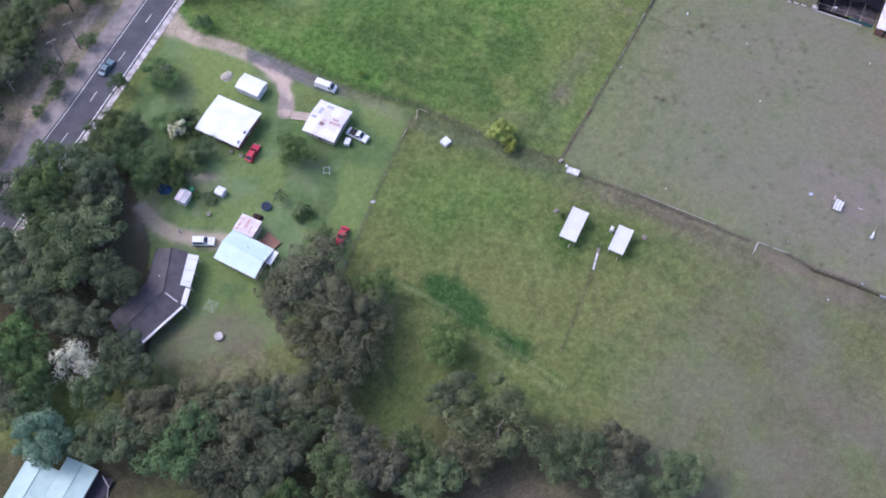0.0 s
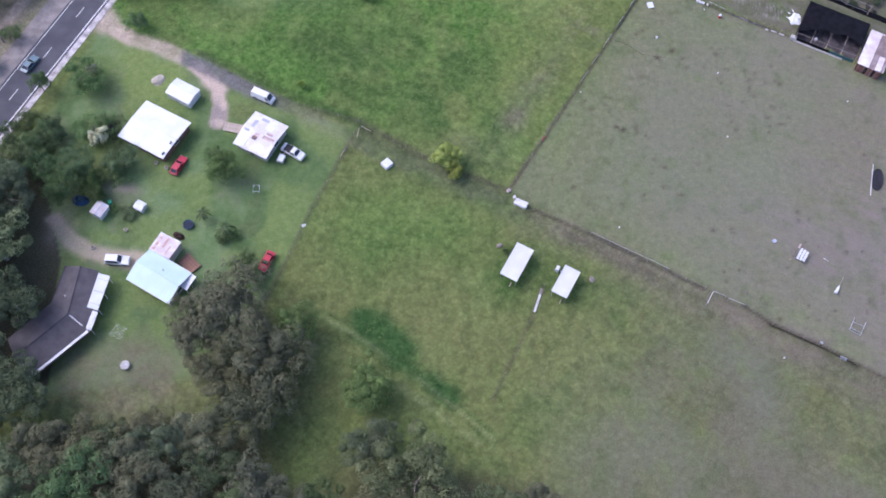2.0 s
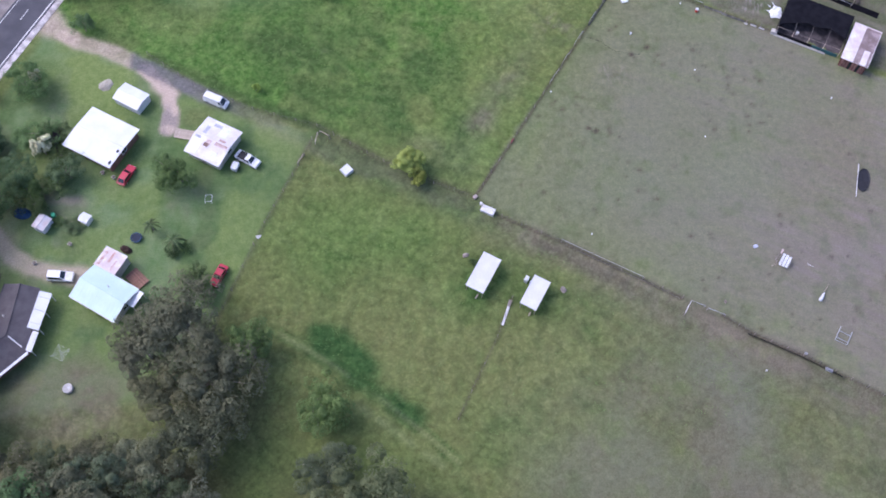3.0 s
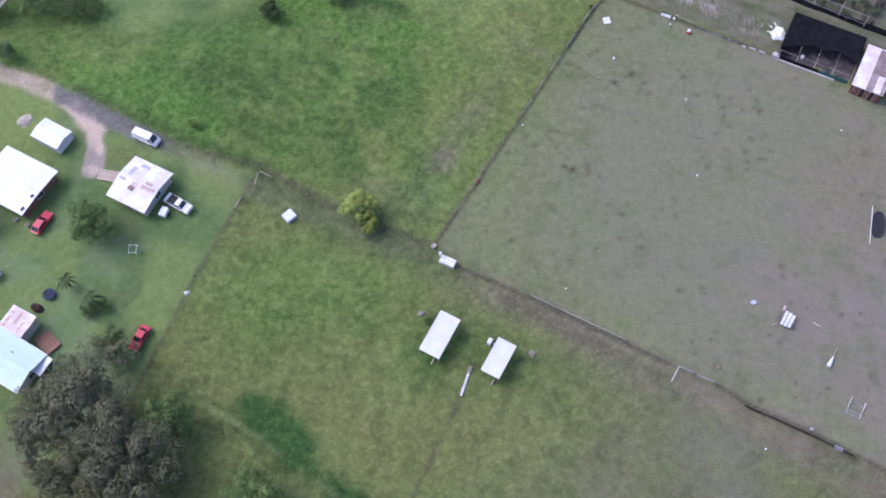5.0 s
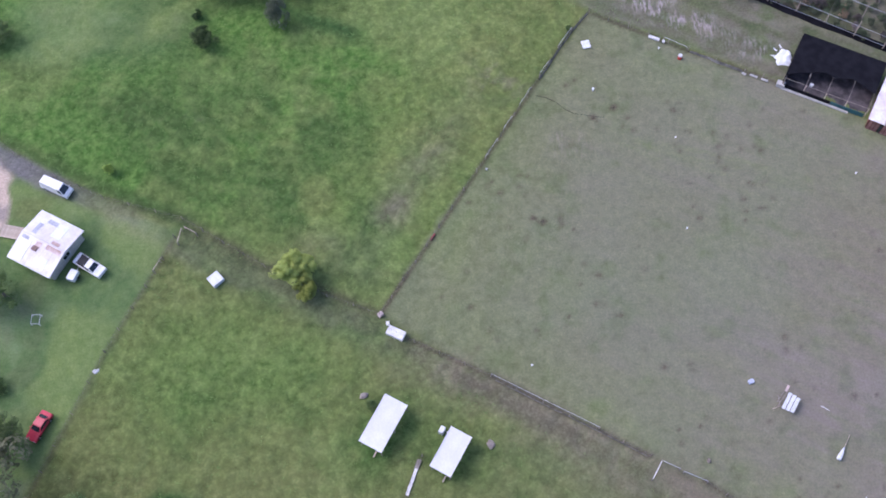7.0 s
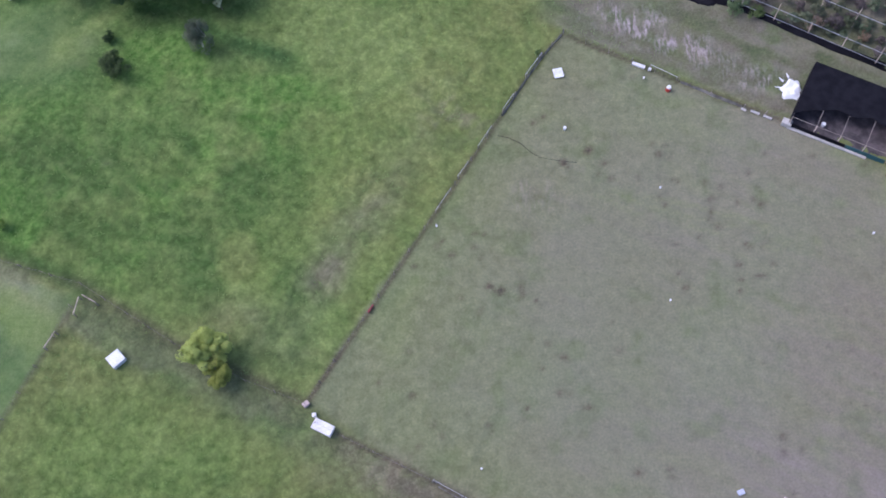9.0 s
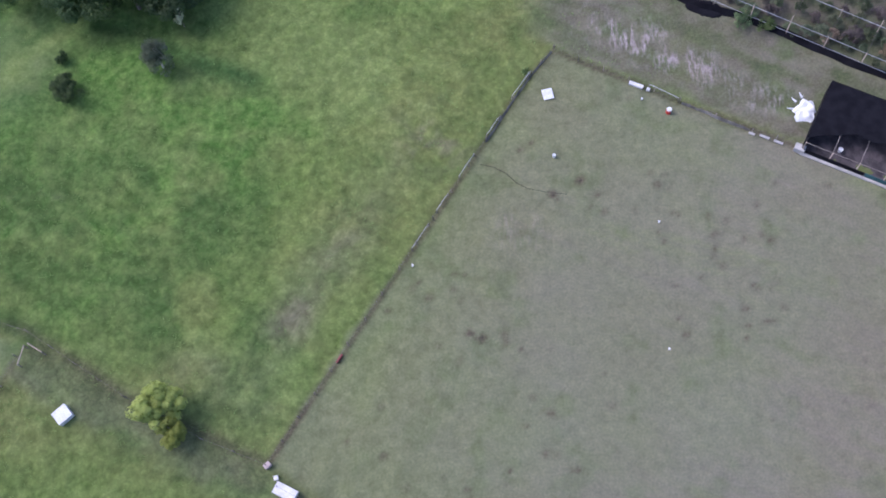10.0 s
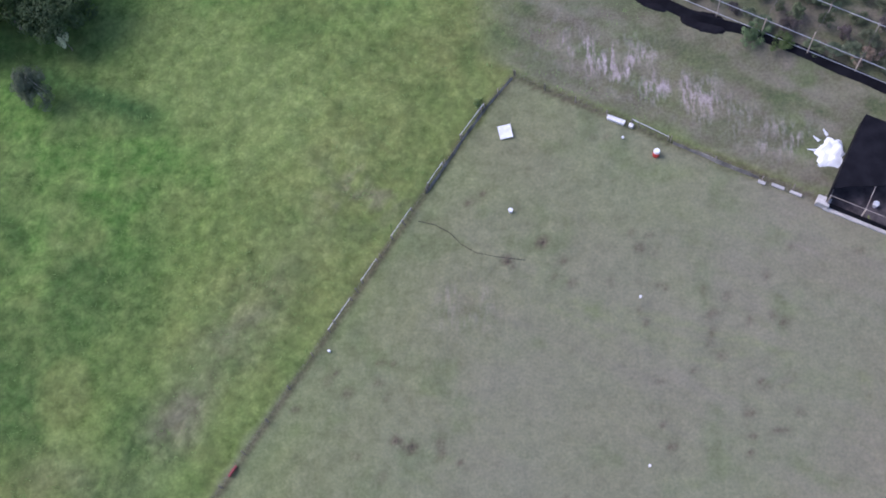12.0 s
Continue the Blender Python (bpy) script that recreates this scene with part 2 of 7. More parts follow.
FENCE_LINES = [[(21.4, 98.3), (28.3, 109.2), (34.1, 118.5), (40.2, 128.2), (46.8, 138.9), (52.3, 147.6), (55.8, 151.9)], [(55.8, 151.9), (71.4, 143.6), (85.6, 136.8)],
               [(22.8, 95.9), (37.3, 88.7), (51.6, 80.8), (58.7, 77.0)], [(65.7, 73.4), (70.9, 69.7), (79.1, 65.6), (92, 58)], [(-10, 111.5), (-18.3, 93.4), (-23.6, 79.7), (-27.5, 69)],
               [(-44, 132), (-34, 124.5), (-22, 118.6), (-9.1, 114.6), (4, 106.4), (21.4, 98.3)], [(27.5, 77.5), (24.5, 70), (17, 55)]]


ROAD = [(-330, -390), (-140, 3), (-103.5, 78), (-90.5, 103.5), (-83.5, 116.4), (-68.2, 147), (-40, 203), (180, 640)]


def signed(x, y, poly):
    """Metres inside an outline (positive) or outside it."""
    d = line_distance(x, y, poly + poly[:1])
    return np.where(inside(x, y, poly), d, -d)


def build_ground():
    step = 0.5
    xs = np.concatenate([np.linspace(-2600, -160, 14), np.arange(-120, 132, step), np.linspace(170, 2600, 14)])
    ys = np.concatenate([np.linspace(-2600, -40, 14), np.arange(0, 190, step), np.linspace(230, 2600, 14)])
    X, Y = np.meshgrid(xs, ys)
    wob = (fractal(X, Y, 3.0, 5, 3) - 0.5) * 1.6
    field = soft_step(-0.6, 0.6, signed(X, Y, FIELD) + wob * 0.6)
    yard = soft_step(-1.0, 1.0, signed(X, Y, YARD) + wob)
    yard = np.maximum(yard, 0.8 * np.exp(-((X + 27) / 15) ** 4 - ((Y - 152) / 8) ** 4) * (0.55 + 0.6 * fractal(X, Y, 7, 27)))
    yard = yard * (1 - 0.8 * np.exp(-((X + 33) / 3.6) ** 4 - ((Y - 117) / 2.6) ** 4))
    far_se = soft_step(0, 45, X - 19 - (Y - 60) * 0.55) * (1 - field) * soft_step(0, 12, 96 - 0.5 * X - Y + 25)
    grey = np.clip(field * (0.8 + 0.35 * (fractal(X, Y, 14, 11) - 0.5)) + far_se * (0.5 + 1.2 * (fractal(X, Y, 11, 12) - 0.5)), 0, 1)
    from_west = np.maximum((X - 21.4) * 0.842 - (Y - 98.3) * 0.54, 0)
    from_track = np.maximum((X - 21.4) * 0.485 + (Y - 98.3) * 0.875, 0)
    edge = field * np.clip(np.exp(-from_west / 24) * 0.9 + 0.35 * np.exp(-from_track / 9) + 0.5 * np.exp(-(from_west + from_track) / 22) + 0.7 * (fractal(X, Y, 16, 14) - 0.5), 0, 1)
    grey = grey * (1 - 0.4 * edge)
    beyond = soft_step(0, 1.5, (Y - 151.9) + (X - 55.8) * 0.507) * soft_step(-2, 6, X - 52)
    sward = (1 - 0.3 * beyond) * np.clip(np.exp(-from_west / 48) * 1.05 + 0.35 * np.exp(-from_track / 12) + 1.1 * (fractal(X, Y, 17, 59) - 0.5), 0, 1)
    sward = np.maximum(sward, 0.95 * (1 - field) * (1 - beyond))
    lush = fractal(X, Y, 22, 21) * 0.55 + fractal(X, Y, 6, 22) * 0.45
    lush = soft_step(0.36, 0.66, lush)
    north = soft_step(0, 6, Y - (107 - 0.47 * X)) * soft_step(0, 30, 42 - X + 0.45 * (Y - 115))
    lush = np.clip(lush * (0.22 + 0.78 * north) + 0.45 * north + 0.6 * np.exp(-((X + 3) / 17) ** 2 - ((Y - 91) / 11) ** 2), 0, 1)
    # damp lush grass; the last line is the withered tree's shadow, painted on
    wet_and_shadow = np.maximum(np.maximum(np.exp(-((line_distance(X, Y, [(-6.5, 70), (-2.5, 66.5), (0, 63.5)]) + wob * 1.6) / 3.4) ** 4), np.exp(-((line_distance(X, Y, [(0, 63), (4, 59.5), (10, 55.5)]) + wob) / 1.9) ** 2) * 0.85), np.exp(-(line_distance(X, Y, [(3.7, 154.0), (10.3, 151.0), (16, 148.8)]) / 1.6) ** 2) * 0.8)
    wet_and_shadow = np.clip(wet_and_shadow * (0.95 + 0.9 * (fractal(X, Y, 3.5, 25) - 0.35)), 0, 1)
    drive = np.exp(-(np.maximum(line_distance(X, Y, DRIVE) + wob * 0.6 - 1.15 + 0.55 * soft_step(-30, -22, X), 0) / 0.6) ** 2)
    fork = np.exp(-(np.maximum(line_distance(X, Y, FORK) + wob * 0.9 - 1.15, 0) / 0.45) ** 2)
    yard2 = np.exp(-(np.maximum(line_distance(X, Y, [(-68, 91.5), (-65, 87.5), (-60.5, 84.9), (-56, 83.8), (-50.5, 82.6)]) + wob * 1.0 - 1.1, 0) / 0.8) ** 2)
    dirt_w = np.exp(-(np.maximum(line_distance(X, Y, [(-83, 146), (-87, 137.5), (-94, 121), (-97.5, 103), (-102, 88)]) - 0.8, 0) / 0.9) ** 2)
    lane = np.exp(-(line_distance(X, Y, TRACK) / 1.9) ** 2) * np.clip(0.25 + 1.3 * (fractal(X, Y, 6, 33) - 0.35), 0, 1)
    verge = soft_step(-3, 3, -(X + 78) + (Y - 130) * 0.49) * 0.75
    across, along = X * 0.97 - Y * 0.23, X * 0.23 + Y * 0.97
    scrape = soft_step(0.46, 0.62, 0.35 * fractal(X, Y, 3.0, 41) + 0.65 * fractal(across, along / 3.2, 0.75, 45))
    bare = np.exp(-((X - 68.5) / 9.0) ** 2 - ((Y - 152.0 + (X - 68.5) * 0.52) / 2.9) ** 2) * scrape + 0.8 * np.exp(-((X - 82.3) / 2.4) ** 2 - ((Y - 143.6) / 1.7) ** 2) * soft_step(0.38, 0.6, fractal(across, along / 2, 0.8, 42)) + 0.3 * np.exp(-((X - 50.8) / 2.8) ** 2 - ((Y - 126.6) / 2.4) ** 2) * soft_step(0.35, 0.65, fractal(X, Y, 1.6, 43))
    worn_lawn = np.exp(-((X + 50) / 13) ** 4 - ((Y - 59) / 9) ** 4)
    lawn_deep = yard * (1 - 0.8 * worn_lawn) * soft_step(0.45, 0.62, fractal(X, Y, 9, 63)) * 0.55
    yard_bare = np.exp(-((X + 56) / 3.2) ** 2 - ((Y - 98.6) / 1.1) ** 2) * 0.8 + np.exp(-((X + 67) / 3) ** 2 - ((Y - 90) / 4) ** 2) * 0.7
    ruts = np.exp(-(line_distance(X, Y, [(-15, 71.5), (-6, 66), (2, 60.3), (9, 54.5), (17, 47.5)]) / 0.36) ** 2) + 0.8 * np.exp(-(line_distance(X, Y, [(-1, 58.2), (7, 52.6), (14, 47)]) / 0.7) ** 2)
    ruts = ruts * soft_step(0.35, 0.55, fractal(X, Y, 4, 46)) * 0.34
    south = soft_step(0, 8, 56 - Y - 0.22 * np.abs(X + 40)) * soft_step(0, 10, 30 - X)
    west = inside(X, Y, [(-102, 50), (-64, 58), (-66, 84), (-74, 108), (-92, 96)]).astype(float)
    litter = np.maximum(south * (0.45 + 0.5 * fractal(X, Y, 8, 47)), west * 0.8)
    mid_floor = np.exp(-((X + 25) / 9) ** 4 - ((Y - 60) / 12) ** 4) * (0.35 + 0.7 * fractal(X, Y, 5, 58))
    litter = np.maximum(litter, 0.75 * mid_floor)
    clearing = np.exp(-((X + 17) / 8) ** 2 - ((Y - 43) / 9) ** 2)
    pool_lawn = np.exp(-((X + 57) / 8) ** 4 - ((Y - 23) / 9) ** 4)
    litter = litter * (1 - 0.9 * clearing) * (1 - 0.85 * pool_lawn)
    cage_zone = soft_step(0, 2, (Y - 158.2) + 0.55 * (X - 76.0))
    litter = np.maximum(litter, cage_zone * (0.2 + 0.8 * (fractal(X, Y, 3, 48) - 0.3)) * soft_step(60, 68, X))
    fences = np.minimum.reduce([line_distance(X, Y, q) for q in FENCE_LINES])
    litter = np.maximum(litter, np.exp(-(fences / 0.42) ** 2) * 0.42)
    litter = np.maximum(litter, np.exp(-(np.minimum.reduce([line_distance(X, Y, q) for q in FENCE_LINES[:4]]) / 0.4) ** 2) * (0.45 + 0.6 * fractal(X, Y, 4, 99)))
    spots = np.zeros(X.shape)
    rs = np.random.RandomState(8)
    for _ in range(480):
        cx, cy, r = rs.uniform(30, 105), rs.uniform(65, 150), rs.uniform(0.22, 0.55)
        sel = (np.abs(X - cx) < 2) & (np.abs(Y - cy) < 2)
        spots[sel] = np.maximum(spots[sel], 0.75 * np.exp(-((X[sel] - cx) ** 2 + (Y[sel] - cy) ** 2) / r ** 2))
    for cx, cy in ((50.2, 127.6), (51.4, 126.8), (52.6, 126.2), (50.6, 125.2), (49.2, 125.8), (53.4, 127.4), (51.8, 124.4), (48.6, 127.0), (54.2, 125.6), (63.0, 122.2), (44.6, 113.4), (46.0, 112.8), (45.2, 112.0), (58.4, 133.0), (55.0, 131.2)):
        spots = np.maximum(spots, 1.5 * np.exp(-((X - cx) ** 2 + (Y - cy) ** 2) / 0.3))
    litter = np.maximum(litter, 0.85 * spots * field * soft_step(0.4, 0.6, fractal(X, Y, 9, 82, 2)) * soft_step(0.3, 0.6, fractal(X, Y, 1.3, 81, 2)))
    red_soil = np.exp(-((X - 6) / 10) ** 4 - ((Y - 23) / 7) ** 4) * 0.95
    dirt = np.clip(np.maximum.reduce([fork, dirt_w * 0.8, yard2 * (0.4 + 0.6 * fractal(X, Y, 4, 36)), lane * 0.14, ruts * 0.25, yard_bare * fractal(X, Y, 3, 49), verge * fractal(X, Y, 4, 44), red_soil * 0.12, drive * soft_step(-1.6, 0, -(X + 47.5)) * (0.35 + 0.7 * fractal(X, Y, 4, 57)), np.exp(-(line_distance(X, Y, [(-69.5, 146), (-64.5, 139.5)]) / 3.0) ** 4) * 0.8, np.exp(-(line_distance(X, Y, [(-41.0, 125.0), (-38.6, 122.6)]) / 1.8) ** 4)]), 0, 1)
    stone = np.clip(drive * soft_step(-0.7, 0.7, X + 47.5) * (0.3 + 0.7 * soft_step(0, 10, -(X + 22))) * soft_step(0, 7, -(X + 11)) * (0.65 + 0.35 * fractal(X, Y, 3, 97)), 0, 1)
    stone = np.maximum(stone, 0.6 * fork * soft_step(0, 4, 121.5 - Y) * soft_step(0.3, 0.6, fractal(X, Y, 2.2, 56)))
    wet_and_shadow = np.maximum(wet_and_shadow, np.maximum(0.6 * clearing, 0.95 * pool_lawn) * fractal(X, Y, 5, 26))
    dry = np.clip(soft_step(0, 24, X + 9 - 0.62 * (Y - 100) + 4 * wob) * (0.6 + 0.75 * fractal(X, Y, 9, 15)) * north + soft_step(0, 9, 5.5 - np.abs(line_distance(X, Y, TRACK))) * 0.5, 0, 1)
    dry = dry * (1 - 0.65 * np.exp(-((X - 21) / 9) ** 2 - ((Y - 110) / 8) ** 2))
    dry = np.maximum(dry, edge * 0.4)
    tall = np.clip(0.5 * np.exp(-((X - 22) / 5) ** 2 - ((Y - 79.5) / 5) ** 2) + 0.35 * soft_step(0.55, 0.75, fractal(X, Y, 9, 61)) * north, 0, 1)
    U0, V0 = X * 0.88 - Y * 0.47, X * 0.47 + Y * 0.88
    blot = lambda cx, cy, rx, ry, a=-27: np.exp(-((((X - cx) * math.cos(radians(a)) + (Y - cy) * math.sin(radians(a))) / rx) ** 2) - (((Y - cy) * math.cos(radians(a)) - (X - cx) * math.sin(radians(a))) / ry) ** 2)
    grey = np.maximum(grey, beyond * (0.5 + 0.5 * fractal(X, Y, 7, 83)))
    brown = np.clip(0.6 * blot(51, 126.5, 2.6, 2.1) * (0.4 + 0.8 * fractal(X, Y, 1.5, 70)) + field * soft_step(35, 100, X + 0.3 * (Y - 100)) * soft_step(0.4, 0.68, fractal(X, Y, 7, 84)) * 0.2 + far_se * (0.12 + 0.45 * soft_step(0.4, 0.65, fractal(X, Y, 10, 85)))
                    + 0.85 * worn_lawn * (0.35 + 0.9 * fractal(X, Y, 5, 86)) + 0.6 * np.exp(-((line_distance(X, Y, TRACK) - 0.2) / 2.3) ** 2) * soft_step(-16, -6, X) * soft_step(0.2, 0.5, fractal(X, Y, 5, 35)) + 0.35 * yard * soft_step(0.52, 0.68, fractal(X, Y, 6, 64)) + 0.25 * beyond * fractal(X, Y, 5, 65) + 0.8 * blot(-64, 99, 5, 4) + 1.2 * (blot(-14.5, 133.5, 2.4, 1.2) + blot(-20, 134, 1.8, 1.0) + blot(-9, 133, 1.8, 1.0)) * soft_step(0.4, 0.6, fractal(X, Y, 1.6, 87)) + 1.25 * blot(23.4, 116.2, 6.5, 3.4, 60) * fractal(X, Y, 3.5, 88) + 0.55 * blot(16, 107.5, 8, 3.6, -26) * (0.5 + 0.7 * fractal(X, Y, 4, 69)) + 0.75 * blot(30, 127, 9, 3.4, 60) * fractal(X, Y, 4, 54) + 0.7 * blot(40, 139, 5, 4) * soft_step(0.4, 0.65, fractal(X, Y, 2.2, 55)) + 0.38 * np.exp(-(line_distance(X, Y, [(26, 91), (45, 80.9), (66, 69.4), (90, 55)]) / 4.2) ** 2) * soft_step(0.1, 0.45, fractal(X, Y, 9, 17)) + 0.7 * np.exp(-(line_distance(X, Y, [(-18, 113.8), (-8, 108.4), (3, 102.8), (20, 94.6)]) / 0.9) ** 2) * soft_step(0.35, 0.6, fractal(X, Y, 4, 18)), 0, 1)
    band = np.exp(-((line_distance(X, Y, TRACK) - 0.2) / 2.6) ** 2) * soft_step(-16, -6, X) * soft_step(-34, -20, -X)
    ditch = np.exp(-(np.minimum(line_distance(X, Y, [(24, 93.6), (37, 86.3), (51.2, 78.4), (58.4, 74.6)]), line_distance(X, Y, [(70, 68.2), (79, 63.8), (92, 56.5)])) / 1.5) ** 2) * soft_step(0.2, 0.5, fractal(X, Y, 6, 16)) + 0.9 * np.exp(-(line_distance(X, Y, [(-8, 112.4), (4, 105.2), (12, 101)]) / 1.5) ** 2)
    # deep green grass, plus painted tree shadow at (10, 151) and (-2, 156.6)
    deep_and_shadow = np.clip(0.8 * band * soft_step(0.1, 0.45, fractal(X, Y, 8, 89)) + north * (1.0 * blot(-6, 129, 19, 11) + 0.75 * blot(8, 132.5, 8, 5) + 0.6 * blot(-18.7, 134, 8, 3.5) + 0.6 * blot(33, 134, 3.6, 2.4, 60) + 0.35 * blot(14, 125, 8, 5, 60) + 0.4 * blot(16, 106, 9, 4, -26) + 0.3 * blot(28, 123.5, 8, 3, 58) + 0.25 * blot(19, 117, 6, 4, 58) + 0.45 * blot(8, 116, 8, 5) + 0.6 * blot(-30, 121.5, 12, 2)) * soft_step(0.28, 0.6, fractal(X, Y, 6, 90)) + 1.3 * blot(21.6, 79.9, 5.4, 3.9, 58) * soft_step(0.2, 0.5, fractal(X, Y, 3, 19)) + 0.4 * blot(32, 77, 4.5, 3.4, 58) + 0.25 * blot(-14, 148.5, 9, 4) + 1.0 * blot(10, 151, 7, 1.8, -26) + 0.9 * blot(-2, 156.6, 14, 2.5, 0) + field * 0.25 * soft_step(0.55, 0.75, fractal(X, Y, 3.5, 98)) + 0.2 * ditch + 0.5 * beyond * soft_step(0.4, 0.62, fractal(U0 / 3.0, V0, 1.4, 34)) + 0.9 * np.exp(-(line_distance(X, Y, [(-42, 131.2), (-33, 126.2), (-25, 122.0), (-17, 118.1), (-9, 114.3)]) / 1.25) ** 2) + lawn_deep + 0.3 * (1 - field) * (1 - yard) * soft_step(0.55, 0.75, fractal(X, Y, 6, 91)), 0, 1)
    pale = np.clip(north * (0.2 * blot(-38, 141, 14, 6) + 0.65 * blot(26, 152, 20, 7, -8) + 0.55 * blot(38, 144.5, 9, 4) + 0.5 * blot(7.6, 141, 8, 3) + 0.45 * blot(-6, 139.5, 6, 2.5) + 0.4 * blot(-8.3, 127.8, 2.6, 1.8)) * soft_step(0.3, 0.6, fractal(X, Y, 6, 92)) + 0.6 * yard * (1 - 0.9 * worn_lawn) * soft_step(0.42, 0.62, fractal(X, Y, 8, 93)) + 0.8 * blot(-12.5, 156, 4.5, 1.2, 40) + 0.7 * blot(-17.5, 152, 1.5, 3.0, 0) + 0.9 * blot(-55, 127, 11, 7) * (0.5 + 0.5 * fractal(X, Y, 4, 20)) + 0.25 * (1 - field) * soft_step(0.58, 0.75, fractal(X, Y, 4, 94)) + 0.07 * field * soft_step(0.54, 0.7, fractal((X * 0.87 - Y * 0.49) / 2.6, X * 0.49 + Y * 0.87, 3.5, 66)) + 0.25 * field * soft_step(0, 14, 14 - signed(X, Y, FIELD)) * soft_step(0.5, 0.7, fractal(X, Y, 8, 95)), 0, 1)
    litter = np.maximum(litter, soft_step(0, 3, -(X + 86) + (Y - 130) * 0.49) * (0.1 + 0.5 * fractal(X, Y, 5, 96)))
    litter = np.maximum(litter, np.maximum.reduce([red_soil * 0.9, 0.2 * far_se, 0.6 * np.exp(-((X - 24) / 14) ** 4 - ((Y - 28) / 9) ** 4) * (0.5 + 0.6 * fractal(X, Y, 6, 28))]))
    litter = np.maximum(litter, np.exp(-(line_distance(X, Y, FENCE_LINES[5]) / 0.8) ** 2) * (0.3 + 0.4 * fractal(X, Y, 5, 29)) * (1 - 0.6 * soft_step(0, 4, -(X + 9))))
    litter = np.maximum(litter, 0.3 * np.exp(-(line_distance(X, Y, [(-6, 110.6), (3, 105.6), (12, 100.9), (20, 97.0)]) / 2.0) ** 4) * (0.5 + 0.8 * fractal(X, Y, 4, 67)))
    litter = np.maximum(np.maximum(litter, (0.18 + 0.5 * (fractal(across / 2.5, along, 1.6, 68) - 0.3)) * beyond), 0.38 * np.clip(ditch, 0, 1))
    XR, YR = X * 0.83 + Y * 0.56 + wob, Y * 0.83 - X * 0.56 + wob * 0.7
    rough_h = (fractal(XR, YR, 2.2, 52, 2) - 0.5) * (0.5 * (1 - grey) * (1 - yard * 0.85) + 0.08) * (1 - np.clip(drive + fork + yard2, 0, 1)) * soft_step(6, 13, line_distance(X, Y, ROAD))
    # long grass lying in swathes across the paddocks
    U, V = X * 0.87 - Y * 0.49 + 2.5 * (fractal(X, Y, 14, 24, 2) - 0.5), X * 0.49 + Y * 0.87 + 7.0 * (fractal(X, Y, 12, 39, 2) - 0.5)
    rank_m = (1 - field) * (1 - yard) * (1 - 0.8 * grey) * (1 - np.clip(drive + fork + yard2, 0, 1)) * soft_step(6, 13, line_distance(X, Y, ROAD)) * soft_step(0, 6, Y - 40)
    swathe = (fractal(U / 4.2, V, 1.5, 40, 2) - 0.5) * 2.6 * rank_m * soft_step(0.3, 0.6, fractal(X, Y, 11, 23))
    rough_h = rough_h + 0.22 * swathe
    rut_line = line_distance(X, Y, [(-15, 71.5), (-6, 66), (2, 60.3), (9, 54.5), (17, 47.5)])
    rut_dark = np.exp(-((rut_line - 0.8) / 0.35) ** 2) * soft_step(0.3, 0.5, fractal(X, Y, 5, 38))
    lane_f = line_distance(X, Y, [(56, 129.0), (60.5, 127.4), (65.2, 124.8), (71, 123.0), (77, 121.4), (86, 118)]) + 0.4 * wob
    field_track = (np.exp(-(lane_f / 0.35) ** 2) + np.exp(-((lane_f - 1.5) / 0.35) ** 2)) * soft_step(0.35, 0.55, fractal(X, Y, 4, 53)) * field
    field_shade = np.exp(-((lane_f - 0.7) / 0.3) ** 2) * field
    pale = np.clip(pale + 0.32 * np.clip(swathe, 0, 1) + 1.6 * ruts + 0.22 * field_track, 0, 1)
    deep_and_shadow = np.clip(deep_and_shadow + 0.42 * np.clip(-swathe, 0, 1) + 0.8 * rut_dark + 0.12 * field_shade, 0, 1)
    Z = rough_h
    near = (X > -121) & (X < 133) & (Y > -1) & (Y < 191)
    Z = np.where(near, Z, 0.0) - 0.02
    n_y, n_x = X.shape
    co = np.stack([X, Y, Z], -1).reshape(-1, 3)
    idx = np.arange(n_y * n_x).reshape(n_y, n_x)
    quads = np.stack([idx[:-1, :-1], idx[:-1, 1:], idx[1:, 1:], idx[1:, :-1]], -1).reshape(-1, 4)
    me = bpy.data.meshes.new("ground")
    me.vertices.add(len(co))
    me.vertices.foreach_set("co", co.ravel())
    me.loops.add(quads.size)
    me.loops.foreach_set("vertex_index", quads.ravel().astype(np.int32))
    me.polygons.add(len(quads))
    me.polygons.foreach_set("loop_start", np.arange(0, quads.size, 4, dtype=np.int32))
    me.polygons.foreach_set("use_smooth", np.ones(len(quads), bool))
    me.update(calc_edges=True)
    one = np.ones(X.size)
    grey, dirt, yard, wet_and_shadow, stone, litter, dry, tall, brown, deep_and_shadow, pale, sward, bare = [c * near for c in (grey, dirt, yard, wet_and_shadow, stone, litter, dry, tall, brown, deep_and_shadow, pale, sward, bare)]
    for name, chans in (("turf", (grey, lush, dirt)), ("cover", (yard, wet_and_shadow, stone)), ("litter", (litter, dry, tall)), ("tone", (brown, deep_and_shadow, pale)), ("sward", (sward, bare, bare))):
        at = me.attributes.new(name, "FLOAT_COLOR", "POINT")
        at.data.foreach_set("color", np.stack([np.clip(c, 0, 1).ravel() for c in chans] + [one], -1).astype(np.float32).ravel())
    return me


